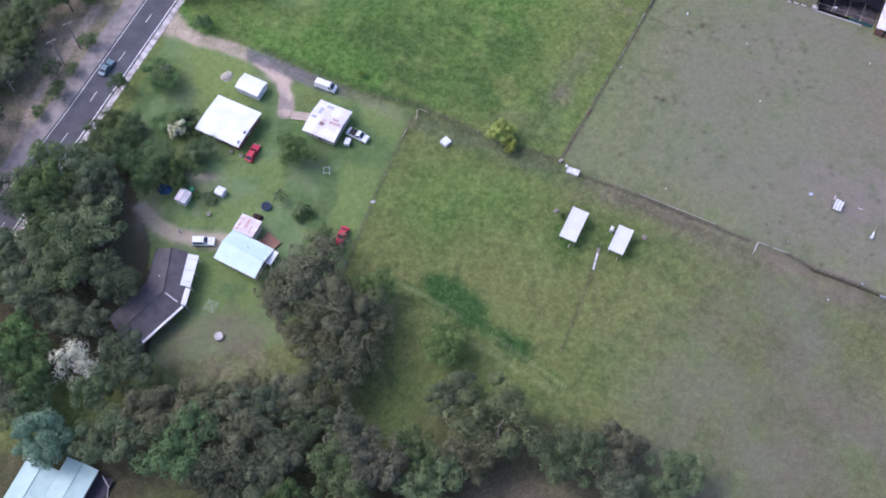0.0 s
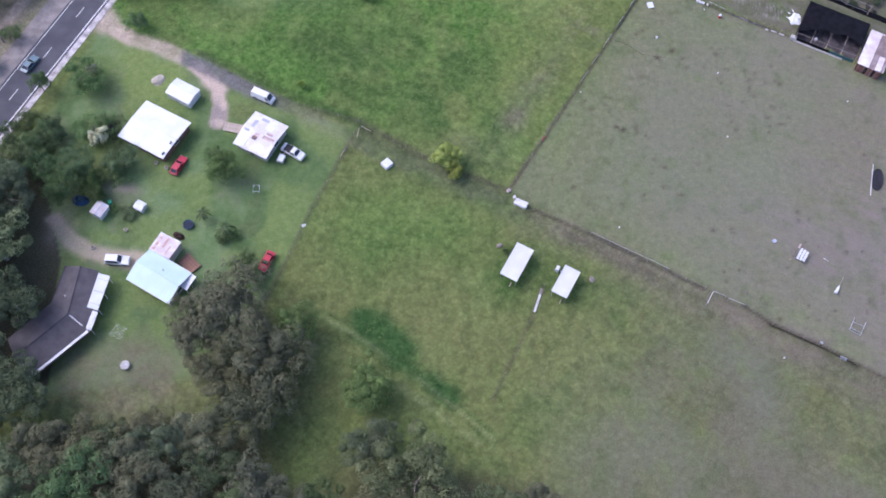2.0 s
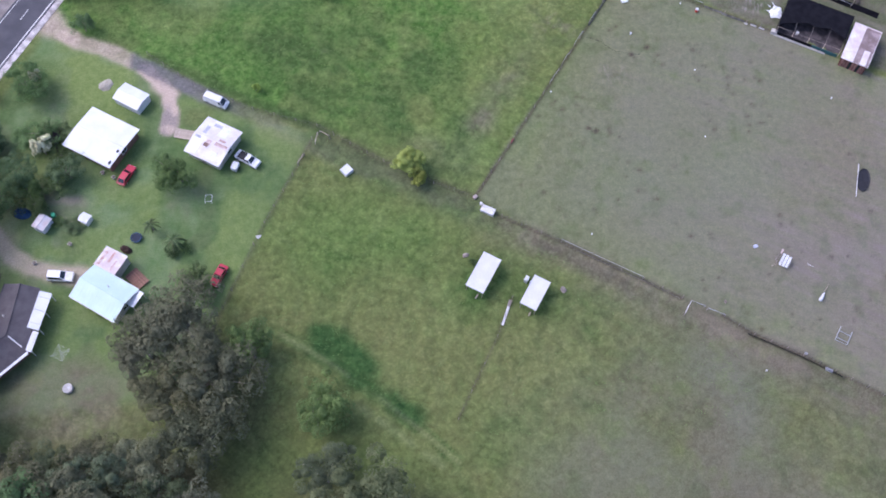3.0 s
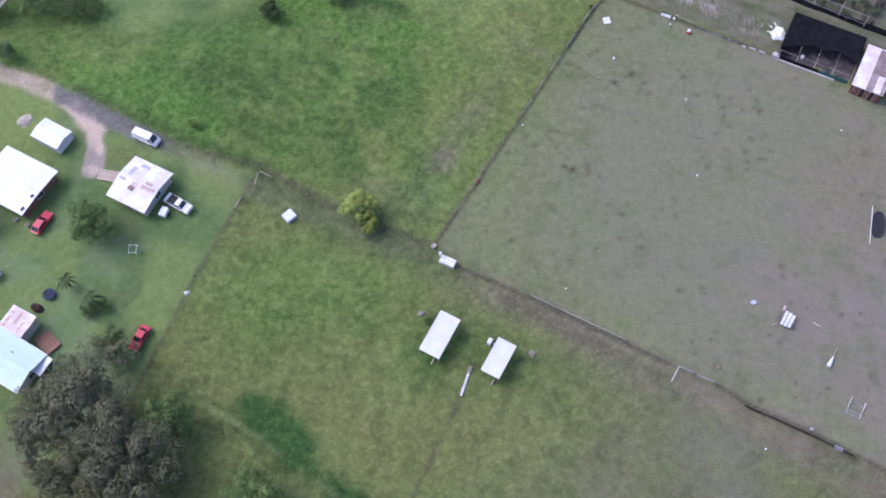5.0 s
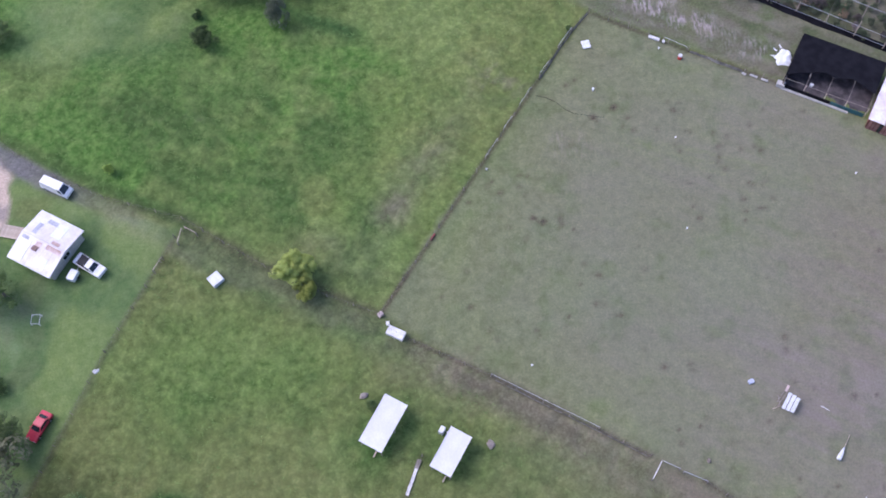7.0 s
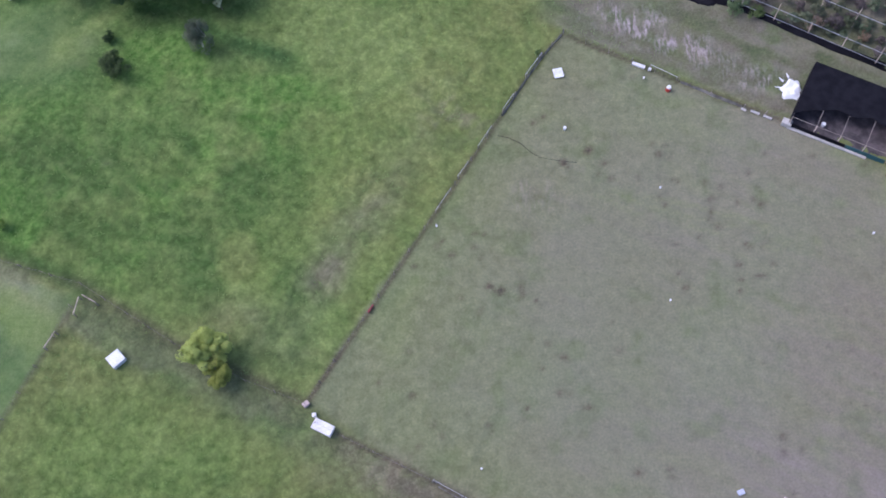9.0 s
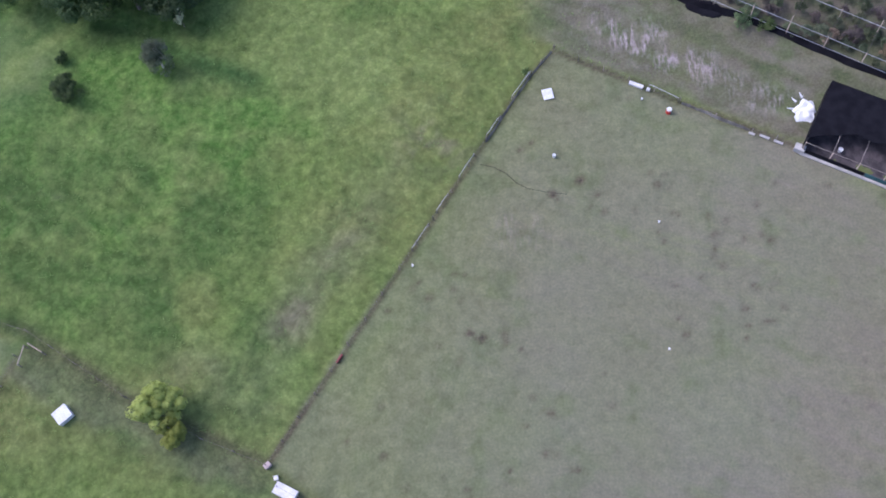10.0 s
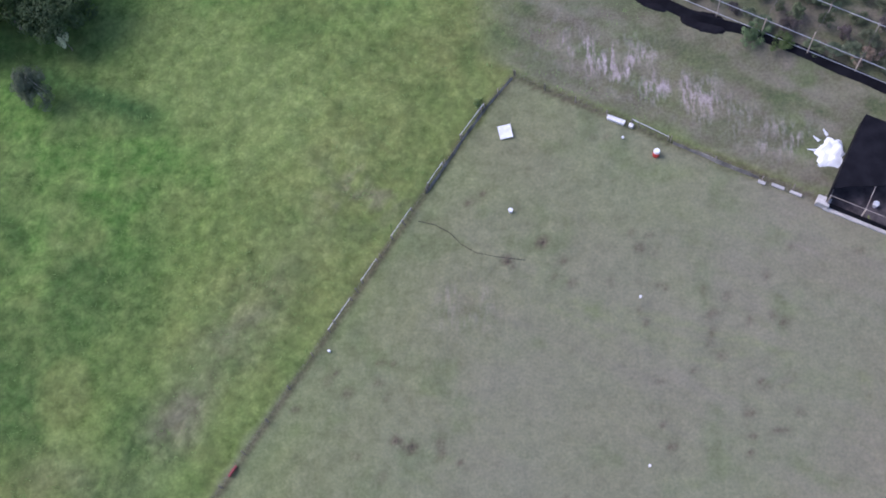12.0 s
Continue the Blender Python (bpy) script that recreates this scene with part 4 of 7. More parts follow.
def gable_house(name, label, cx, cy, rz, L, W, wall_h, rise, roof_mat, wall_mat, eave=0.45, openings=True, ribs=None, category="house"):
    """A house or shed with its ridge along its length; local x is the length."""
    root = thing(name, label, category, place(cx, cy, rz))
    l, w = L / 2 - eave, W / 2 - eave
    top = rise * w / (W / 2)
    mb = MB()
    mb.add([(-l, -w, -0.2), (l, -w, -0.2), (l, w, -0.2), (-l, w, -0.2), (-l, -w, wall_h), (l, -w, wall_h), (l, w, wall_h), (-l, w, wall_h), (-l, 0, wall_h + top), (l, 0, wall_h + top)],
           [(0, 1, 5, 4), (1, 2, 6, 9, 5), (2, 3, 7, 6), (3, 0, 4, 8, 7), (0, 3, 2, 1), (4, 5, 9, 8), (6, 7, 8, 9)])
    part("wall", mb, wall_mat, root)
    ez = wall_h - rise * eave / (W / 2) + 0.05
    rz_top = wall_h + rise + 0.05 - rise * 0.0
    n = ribs or int(L / 0.76)
    for side, pts in ((-1, [(-L / 2, -W / 2, ez), (L / 2, -W / 2, ez), (L / 2, 0, rz_top), (-L / 2, 0, rz_top)]), (1, [(L / 2, W / 2, ez), (-L / 2, W / 2, ez), (-L / 2, 0, rz_top), (L / 2, 0, rz_top)])):
        r = MB()
        roof_sheets(r, pts, 0.05, n)
        part("roof", r, roof_mat, root)
        part("gutter", MB().box((0, side * (W / 2 + 0.06), ez - 0.08), (L + 0.04, 0.13, 0.12)), TRIM, root, bevel=0.02)
    part("ridge_cap", MB().tube((-L / 2 - 0.03, 0, rz_top + 0.01), (L / 2 + 0.03, 0, rz_top + 0.01), 0.09, n=8), roof_mat, root)
    for sx in (-1, 1):
        for sy in (-1, 1):
            part("fascia", MB().plate([(sx * (L / 2 + 0.02), sy * W / 2, ez - 0.14), (sx * (L / 2 + 0.02), 0, rz_top - 0.14), (sx * (L / 2 + 0.02), 0, rz_top - 0.0), (sx * (L / 2 + 0.02), sy * W / 2, ez)], 0.03), TRIM, root)
    if openings:
        for k in range(3):
            x = (k - 1) * l * 0.62
            if k == 1:
                door(root, x, -w - 0.02, 0, TIMBER)
            else:
                window(root, x, -w - 0.02, 1.5, 1.5, 1.1, 0)
            window(root, x, w + 0.02, 1.5, 1.3, 1.0, 180)
        window(root, l + 0.02, 0, 1.5, 1.4, 1.1, 90)
        window(root, -l - 0.02, 0, 1.5, 1.4, 1.1, -90)
    return root


def flat_shed(name, label, cx, cy, rz, L, W, front_h, back_h, roof_mat, wall_mat, posts=False, category="shed", over=0.2):
    """A shed with one gently falling roof; local x is the length, the roof falls towards -x."""
    root = thing(name, label, category, place(cx, cy, rz))
    l, w = L / 2 - over, W / 2 - over
    if not posts:
        part("wall", MB().add([(-l, -w, -0.2), (l, -w, -0.2), (l, w, -0.2), (-l, w, -0.2), (-l, -w, back_h), (l, -w, front_h), (l, w, front_h), (-l, w, back_h)],
                              [(0, 1, 5, 4), (1, 2, 6, 5), (2, 3, 7, 6), (3, 0, 4, 7), (0, 3, 2, 1), (4, 5, 6, 7)]), wall_mat, root)
    else:
        for sx in (-1, 0, 1):
            for sy in (-1, 1):
                h = (front_h + back_h) / 2 + sx * (front_h - back_h) / 2
                part("post", MB().box((sx * (l - 0.05), sy * (w - 0.05), h / 2 - 0.1), (0.12, 0.12, h + 0.2)), wall_mat, root)
        for sy in (-1, 1):
            part("beam", MB().plate([(-l, sy * w - 0.05, back_h), (l, sy * w - 0.05, front_h), (l, sy * w + 0.05, front_h), (-l, sy * w + 0.05, back_h)], 0.14), wall_mat, root)
    r = MB()
    roof_sheets(r, [(L / 2, W / 2, front_h + 0.06), (-L / 2, W / 2, back_h + 0.06), (-L / 2, -W / 2, back_h + 0.06), (L / 2, -W / 2, front_h + 0.06)], 0.05, int(L / 0.76))
    part("roof", r, roof_mat, root)
    for sy in (-1, 1):
        part("flashing", MB().plate([(-L / 2, sy * W / 2 - 0.05, back_h + 0.1), (L / 2, sy * W / 2 - 0.05, front_h + 0.1), (L / 2, sy * W / 2 + 0.05, front_h + 0.1), (-L / 2, sy * W / 2 + 0.05, back_h + 0.1)], 0.06), roof_mat, root)
    return root


# the dark wall colour stands in for shade under the eaves
big_house = gable_house("house", "low house with a broad white metal roof", -50.3, 111.1, -29, 11.0, 9.6, 2.5, 0.28, WHITE_ROOF, WALL_BRICK)
gable_house("garden_shed", "small white metal shed on the lawn", -45.7, 120.7, -30, 5.9, 4.0, 2.0, 0.4, WHITE_ROOF, WALL_WHITE, 0.1, False, category="shed")
pink_house = gable_house("house", "old cottage with a patched, rust-stained iron roof", -28.7, 109.9, -28, 7.8, 8.5, 2.5, 0.7, COTTAGE_ROOF, WALL_CREAM)
blue_house = gable_house("house", "weatherboard house with a pale blue metal roof", -45.8, 78.6, -31, 9.9, 7.2, 2.6, 1.0, BLUE_ROOF, WALL_CREAM)
for x_, y_, l_ in ((4.9, -1.2, 0.6), (4.9, -3.9, 0.7)):
    part("roof_vent", MB().box((x_, y_, 2.68 + 0.28 * (1 - abs(y_) / 4.8)), (0.32, l_, 0.3)), mat("vent_grey", (0.09, 0.09, 0.1), (0.06, 0.06, 0.07), 0.7), big_house, "dark roof vent", bevel=0.04)
SHED_ROOF = mat("dull_white_roof", (0.68, 0.68, 0.7), (0.62, 0.62, 0.645), 0.5, 0, 0.5, 4, 0.05, var=0.04)
shed_a = flat_shed("field_shed", "open white-roofed field shelter on posts in long grass", 22.3, 81.6, 61, 7.4, 3.5, 2.6, 2.3, SHED_ROOF, TIMBER, True, over=0.1)
shed_b = flat_shed("field_shed", "open white-roofed field shelter on posts beside a fallen plank", 31.5, 77.5, 60.5, 6.1, 3.15, 2.6, 2.3, SHED_ROOF, TIMBER, True, over=0.1)


def roof_wing(parent, a, b, width, wall_h, rise, roof_mat, wall_mat, eave=0.5, gutters=(None, None)):
    """One gabled wing of a larger house, its ridge from a to b in plan."""
    a, b = Vector(a), Vector(b)
    mid, d = (a + b) / 2, b - a
    m = place(mid.x, mid.y, math.degrees(math.atan2(d.y, d.x)))
    L, W = d.length, width
    l, w = L / 2 - eave, W / 2 - eave
    top = rise * w / (W / 2)
    part("wall", MB().add([(-l, -w, -0.2), (l, -w, -0.2), (l, w, -0.2), (-l, w, -0.2), (-l, -w, wall_h), (l, -w, wall_h), (l, w, wall_h), (-l, w, wall_h), (-l, 0, wall_h + top), (l, 0, wall_h + top)],
                          [(0, 1, 5, 4), (1, 2, 6, 9, 5), (2, 3, 7, 6), (3, 0, 4, 8, 7), (0, 3, 2, 1), (4, 5, 9, 8), (6, 7, 8, 9)]), wall_mat, parent, loc=m)
    ez, tz = wall_h - rise * eave / (W / 2) + 0.05, wall_h + rise + 0.05
    for side in (-1, 1):
        pts = [(-side * -L / 2, side * W / 2, ez), (-side * L / 2, side * W / 2, ez), (-side * L / 2, 0, tz), (-side * -L / 2, 0, tz)]
        part("roof", MB().plate(pts, 0.06), roof_mat, parent, loc=m)
        part("gutter", MB().box((0, side * (W / 2 + 0.08), ez - 0.05), (L, 0.16, 0.14)), gutters[0 if side < 0 else 1] or TRIM, parent, loc=m, bevel=0.02)
        window(parent, *(m @ Vector((l * 0.4, side * (w + 0.02), 1.5))), 1.5, 1.1, math.degrees(math.atan2(d.y, d.x)) + (180 if side > 0 else 0))
    part("ridge_cap", MB().tube((-L / 2, 0, tz + 0.02), (L / 2, 0, tz + 0.02), 0.11), roof_mat, parent, loc=m)


def box_thing(name, label, category, x, y, rz, size, material, bevel=0.04, z=0.0, group=""):
    """A solid boxy thing with a lid line and softened edges."""
    root = thing(name, label, category, place(x, y, rz, z), group)
    L, W, Hh = size
    part("body", MB().box((0, 0, Hh * 0.45), (L * 0.97, W * 0.97, Hh * 0.9)), material, root, bevel=bevel)
    part("lid", MB().box((0, 0, Hh * 0.95 + 0.004), (L, W, Hh * 0.1)), material, root, bevel=min(bevel, Hh * 0.03))
    return root


flat_shed("garden_shed", "white-roofed shed beside dark trees", -25.0, 162.8, 20, 5.0, 4.0, 2.5, 2.2, WHITE_ROOF, WALL_WHITE)

# brown L-shaped house
brown_house = thing("house", "long bent house with a dark charcoal tiled roof", "house", place(0, 0))
west_ = [Vector(p) for p in ((-63.6, 80.6), (-65.0, 73.3), (-72.0, 65.9))]
east_ = [Vector(p) for p in ((-57.2, 79.6), (-57.7, 67.7), (-67.3, 58.3))]
ridge_ = [(p + q) / 2 for p, q in zip(west_, east_)]
at_z = lambda p, z: (p.x, p.y, z)
EAVE_Z, RIDGE_Z = 2.6, 3.75
for k in (0, 1):
    part("roof", MB().plate([at_z(west_[k], EAVE_Z), at_z(west_[k + 1], EAVE_Z), at_z(ridge_[k + 1], RIDGE_Z), at_z(ridge_[k], RIDGE_Z)], 0.1), BROWN_ROOF, brown_house)
    part("roof", MB().plate([at_z(ridge_[k], RIDGE_Z), at_z(ridge_[k + 1], RIDGE_Z), at_z(east_[k + 1], EAVE_Z), at_z(east_[k], EAVE_Z)], 0.1), BROWN_ROOF, brown_house)
    part("ridge_cap", MB().tube(at_z(ridge_[k], RIDGE_Z + 0.02), at_z(ridge_[k + 1], RIDGE_Z + 0.02), 0.12), BROWN_ROOF, brown_house)
    part("wall", MB().plate([at_z(west_[k].lerp(east_[k], 0.08), -0.2), at_z(west_[k + 1].lerp(east_[k + 1], 0.08), -0.2), at_z(west_[k + 1].lerp(east_[k + 1], 0.08), 2.6), at_z(west_[k].lerp(east_[k], 0.08), 2.6)], 0.2), WALL_BRICK, brown_house)
    part("wall", MB().plate([at_z(west_[k].lerp(east_[k], 0.92), -0.2), at_z(west_[k + 1].lerp(east_[k + 1], 0.92), -0.2), at_z(west_[k + 1].lerp(east_[k + 1], 0.92), 2.6), at_z(west_[k].lerp(east_[k], 0.92), 2.6)], 0.2), WALL_BRICK, brown_house)
    d_ = east_[k + 1] - east_[k]
    for t_ in (0.3, 0.7):
        q_ = east_[k].lerp(east_[k + 1], t_).lerp(west_[k].lerp(west_[k + 1], t_), 0.075)
        window(brown_house, q_.x, q_.y, 1.4, 1.5, 1.1, math.degrees(math.atan2(d_.y, d_.x)))
for k, s_ in ((0, 1), (2, -1)):
    in_ = (ridge_[1] - ridge_[k]).normalized() * 0.5
    p_, q_, r_ = west_[k].lerp(east_[k], 0.08) + in_, west_[k].lerp(east_[k], 0.92) + in_, ridge_[k] + in_
    part("gable_wall", MB().plate([at_z(p_, -0.2), at_z(q_, -0.2), at_z(q_, 2.7), at_z(r_, 3.62), at_z(p_, 2.7)][::s_], 0.2), WALL_BRICK, brown_house)
part("gutter", MB().plate([at_z(east_[1], 2.56), at_z(east_[2], 2.56), at_z(east_[2] + Vector((0.3, -0.42)), 2.56), at_z(east_[1] + Vector((0.3, -0.42)), 2.56)][::-1], 0.14), TRIM, brown_house, "broad white gutter along the eave")
part("gutter", MB().plate([at_z(west_[0], 2.56), at_z(west_[1], 2.56), at_z(west_[1] + Vector((-0.16, 0)), 2.56), at_z(west_[0] + Vector((-0.16, 0)), 2.56)], 0.12), BROWN_ROOF, brown_house)
part("valley_flashing", MB().tube(at_z(ridge_[1].lerp(east_[1], 0.1), 3.7), at_z(ridge_[1].lerp(east_[1], 0.75), 2.98), 0.12), TRIM, brown_house, "pale flashing in the roof valley")
part("patio_roof", MB().plate([(-58.3, 72.1, 2.95), (-56.3, 71.5, 2.7), (-54.9, 78.5, 2.7), (-57.1, 79.0, 2.95)], 0.06), WHITE_ROOF, brown_house, "white translucent patio roof")
part("porch_roof", MB().plate([(-58.0, 67.9, 2.75), (-57.0, 67.5, 2.7), (-56.2, 71.2, 2.7), (-57.3, 71.5, 2.75)], 0.06), TRIM, brown_house, "narrow white porch roof")
for px_, py_ in ((-56.3, 71.8), (-55.7, 75.0), (-55.1, 78.2), (-57.1, 67.8)):
    part("post", MB().box((px_, py_, 1.2), (0.1, 0.1, 2.9)), TRIM, brown_house)
for f_ in (0.15, 0.5, 0.85):
    a_, b_ = Vector((-58.3, 72.1, 2.97)).lerp(Vector((-57.1, 79.0, 2.97)), f_), Vector((-56.3, 71.5, 2.72)).lerp(Vector((-54.9, 78.5, 2.72)), f_)
    part("roof_bar", MB().tube(a_, b_, 0.05, n=6), STEEL, brown_house)
part("vent", MB().tube((-62.4, 74.0, 3.1), (-62.4, 74.0, 3.9), 0.12), STEEL, brown_house)

# blue house: back annex, deck and lean-to
annex = flat_shed("annex", "lean-to annex with a white rust-streaked iron roof", -45.3, 84.9, -29, 4.7, 4.0, 2.75, 2.6, PINK_ROOF, WALL_CREAM, category="annex", over=0.15)
for x0_, x1_, y0_, y1_ in ((-1.9, -1.3, -1.7, 1.2), (-0.4, 0.1, -0.6, 1.8), (0.9, 1.3, -1.8, 0.4)):
    z_ = lambda x: 2.735 + 0.075 * x / 2.35 + 0.065
    part("rust_streak", MB().plate([(x0_, y0_, z_(x0_)), (x1_, y0_, z_(x1_)), (x1_, y1_, z_(x1_)), (x0_, y1_, z_(x0_))], 0.02), mat("rust_streak", (0.5, 0.3, 0.26), (0.66, 0.55, 0.53), 0.7, 0, 1.2, 6, 0.1), annex, "rust-streaked roof sheet")
DECK_BROWN = mat("stained_boards", (0.30, 0.17, 0.12), (0.2, 0.11, 0.08), 0.8, rand=0.18)


def deck(name, label, cx, cy, rz, L, W, h, material):
    root = thing(name, label, "deck", place(cx, cy, rz))
    n = max(3, int(W / 0.24))
    shared = MB().box((0, 0, 0), (L, W / n - 0.015, 0.045)).mesh("board")
    for k in range(n):
        part("board", shared, material, root, loc=(0, -W / 2 + (k + 0.5) * W / n, h))
    for sx in (-1, 0, 1):
        part("bearer", MB().box((sx * L * 0.45, 0, h / 2 - 0.09), (0.1, W * 0.96, h + 0.12)), TIMBER, root)
    return root


deck("timber_deck", "red-brown timber deck beside the blue-roofed house", -40.9, 82.2, -45, 3.8, 2.6, 0.35, DECK_BROWN)
deck("timber_deck", "weathered timber deck at the cottage door", -34.8, 112.9, -12, 4.2, 2.1, 0.3, TIMBER_PALE)
flat_shed("porch", "small white-roofed porch on the house end", -40.4, 77.6, 60, 3.2, 1.9, 2.4, 2.3, WHITE_ROOF, WALL_CREAM, True, category="porch", over=0.1)
part("flue", MB().tube((0.4, 1.2, 2.9), (0.4, 1.2, 3.9), 0.11), STEEL, blue_house)
RUST = mat("rusty_sheet", (0.42, 0.29, 0.25), (0.64, 0.52, 0.5), 0.7, 0, 0.8, 6, 0.1)
BRIGHT = mat("new_iron_sheet", (0.8, 0.82, 0.84), (0.72, 0.74, 0.76), 0.4, 0, 0.6, 6, 0.05)
slope_z = lambda y_: 2.552 + 0.7 * (1 - abs(y_) / 4.25) + 0.012
OLD_IRON = mat("old_grey_iron", (0.36, 0.37, 0.42), (0.5, 0.5, 0.54), 0.6, 0, 0.8, 6, 0.1)
for x0_, x1_, y0_, y1_, m_ in ((-3.6, -1.6, -3.9, -0.9, BRIGHT), (-0.9, 0.1, -1.5, -0.3, RUST), (0.9, 2.4, -3.8, -2.2, BRIGHT), (0.9, 3.5, -0.9, -0.15, RUST), (1.2, 2.6, 0.2, 0.8, RUST), (-2.6, -1.9, 0.5, 2.4, OLD_IRON), (0.2, 1.9, 1.2, 3.6, BRIGHT), (-1.6, 0.1, 2.9, 3.6, OLD_IRON), (-3.5, -2.3, -0.8, -0.3, OLD_IRON)):
    part("patch", MB().plate([(x0_, y0_, slope_z(y0_)), (x1_, y0_, slope_z(y0_)), (x1_, y1_, slope_z(y1_)), (x0_, y1_, slope_z(y1_))], 0.03), m_, pink_house, "patched roof sheet")
part("skylight", MB().box((-0.6, -1.5, slope_z(-1.5) + 0.08), (0.9, 0.8, 0.16)), mat("rust_cowl", (0.3, 0.2, 0.17), (0.22, 0.14, 0.12), 0.8), pink_house, "rust-brown roof hatch", bevel=0.03)

def rail(label, a, b, h, r=0.07, material=None, group=""):
    """A pole on two short posts."""
    root = thing("rail", label, "rail", place(0, 0), group)
    a, b = Vector((*a, 0)), Vector((*b, 0))
    up = Vector((0, 0, h))
    part("pole", MB().tube(a + up, b + up, r, n=7), material or TIMBER_PALE, root)
    for p in (a, b):
        part("post", MB().box(p + Vector((0, 0, h / 2 - 0.1)), (0.12, 0.12, h + 0.25)), TIMBER, root)
    return root


RED_PLASTIC = mat("red_plastic", (0.5, 0.05, 0.04), (0.4, 0.04, 0.03), 0.5)
# house by the pool
pool_house = thing("house", "house with pale grey-green metal roofs", "house", place(0, 0))
PALE_ROOF = mat("pale_green_roof", (0.45, 0.6, 0.545), (0.4, 0.53, 0.485), 0.6, 0, 0.4, 5, 0.05, var=0.04)
roof_wing(pool_house, (-74.1, 36.9), (-81.9, 20.7), 6.4, 2.6, 0.25, PALE_ROOF, WALL_CREAM, gutters=(PALE_ROOF, PALE_ROOF))
roof_wing(pool_house, (-81.4, 37.2), (-89.2, 21.0), 6.5, 2.6, 0.25, PALE_ROOF, WALL_CREAM, gutters=(PALE_ROOF, PALE_ROOF))
part("patio_roof", MB().plate([(-79.0, 29.5, 3.1), (-83.5, 31.6, 3.1), (-88.0, 22.2, 3.1), (-83.5, 20.1, 3.1)], 0.06), PALE_ROOF, pool_house, "flat pale roof sheet")
SLATE_DECK = mat("dark_deck", (0.07, 0.06, 0.075), (0.05, 0.045, 0.055), 0.7, rand=0.15)
deck("pool_deck", "dark stained deck between house and pool", -71.5, 32.2, 66, 5.6, 3.4, 0.5, SLATE_DECK)
deck("pool_deck", "narrow dark deck along the house", -75.0, 25.4, 66, 9.0, 2.2, 0.5, SLATE_DECK)
PAVING = mat("pale_paving", (0.58, 0.47, 0.43), (0.48, 0.39, 0.36), 0.8)
WATER = mat("pool_water", (0.10, 0.22, 0.17), (0.08, 0.19, 0.15), 0.12, 0, 0.5, 3, 0.1, spec=0.5)
pool = thing("swimming_pool", "kidney-shaped pool of green water with pale paving", "pool", place(-68.2, 23.8, -25.5))
rounded = lambda a, p, q: (p * math.copysign(abs(math.cos(a)) ** 0.6, math.cos(a)), q * math.copysign(abs(math.sin(a)) ** 0.6, math.sin(a)))
outer = [rounded(k * math.tau / 36, 2.5, 5.2) for k in range(36)]
inner = [rounded(k * math.tau / 36, 1.75 + 0.25 * math.sin(k * math.tau / 18), 4.3) for k in range(36)]
ring_ = MB()
ring_.add([(x, y, 0.16) for x, y in outer] + [(x, y, 0.16) for x, y in inner] + [(x, y, -0.2) for x, y in outer] + [(x, y, 0.02) for x, y in inner],
          [(k, (k + 1) % 36, 36 + (k + 1) % 36, 36 + k) for k in range(36)] + [(72 + k, 72 + (k + 1) % 36, (k + 1) % 36, k) for k in range(36)] + [(36 + k, 36 + (k + 1) % 36, 108 + (k + 1) % 36, 108 + k) for k in range(36)])
part("coping", ring_, PAVING, pool, "pale pink paving")
terrace = thing("terrace", "brown paved terrace beside the pool", "terrace", place(-70.95, 25.1, -25.5))
part("paving", MB().slab([(-1.5, -6), (0.5, -6), (0.5, 4.2), (-1.5, 3.4)], -0.1, 0.1), mat("brown_paving", (0.2, 0.15, 0.14), (0.15, 0.115, 0.11), 0.85), terrace)
part("water", MB().slab(inner, -0.1, 0.07), WATER, pool)

for a_, b_ in (((-69.2, 30.6), (-63.2, 27.7)), ((-63.2, 27.7), (-64.6, 23.8)), ((-64.6, 23.8), (-67.4, 17.8))):
    rail("pale metal pool fence panel", a_, b_, 1.2, 0.05, STEEL, "pool fence panels")
for a_, b_ in (((-70.9, 34.9), (-69.4, 32.6)), ((-69.4, 32.6), (-69.5, 30.3)), ((-69.5, 30.3), (-72.4, 28.4)), ((-72.4, 28.4), (-74.2, 22.0))):
    rail("pale railing at the deck's edge", a_, b_, 1.4, 0.05, STEEL, "deck railings")
box_thing("lounge_chair", "red cushioned seat on the dark deck", "lounge chair", -73.9, 28.6, 60, (0.9, 0.7, 0.5), RED_PLASTIC, z=0.5)

# ---- vehicles ----
def paint(name, col):
    m = mat(name, col, tuple(c * 0.92 for c in col), 0.28, 0, 0.8, 4, 0, spec=0.5)
    return m


RED_PAINT = paint("red_paint", (0.5, 0.035, 0.065))
WHITE_PAINT = paint("white_paint", (0.8, 0.8, 0.8))
TEAL_PAINT = paint("blue_grey_paint", (0.14, 0.22, 0.25))
RUBBER = mat("rubber", (0.03, 0.03, 0.03), (0.02, 0.02, 0.02), 0.9)
BLACK_TRAY = mat("black_tray", (0.03, 0.03, 0.035), (0.02, 0.02, 0.022), 0.6)
LAMP_GLASS = mat("lamp_glass", (0.6, 0.6, 0.58), (0.5, 0.5, 0.48), 0.15)
TAIL_GLASS = mat("tail_lamp", (0.35, 0.02, 0.02), (0.25, 0.015, 0.015), 0.2)


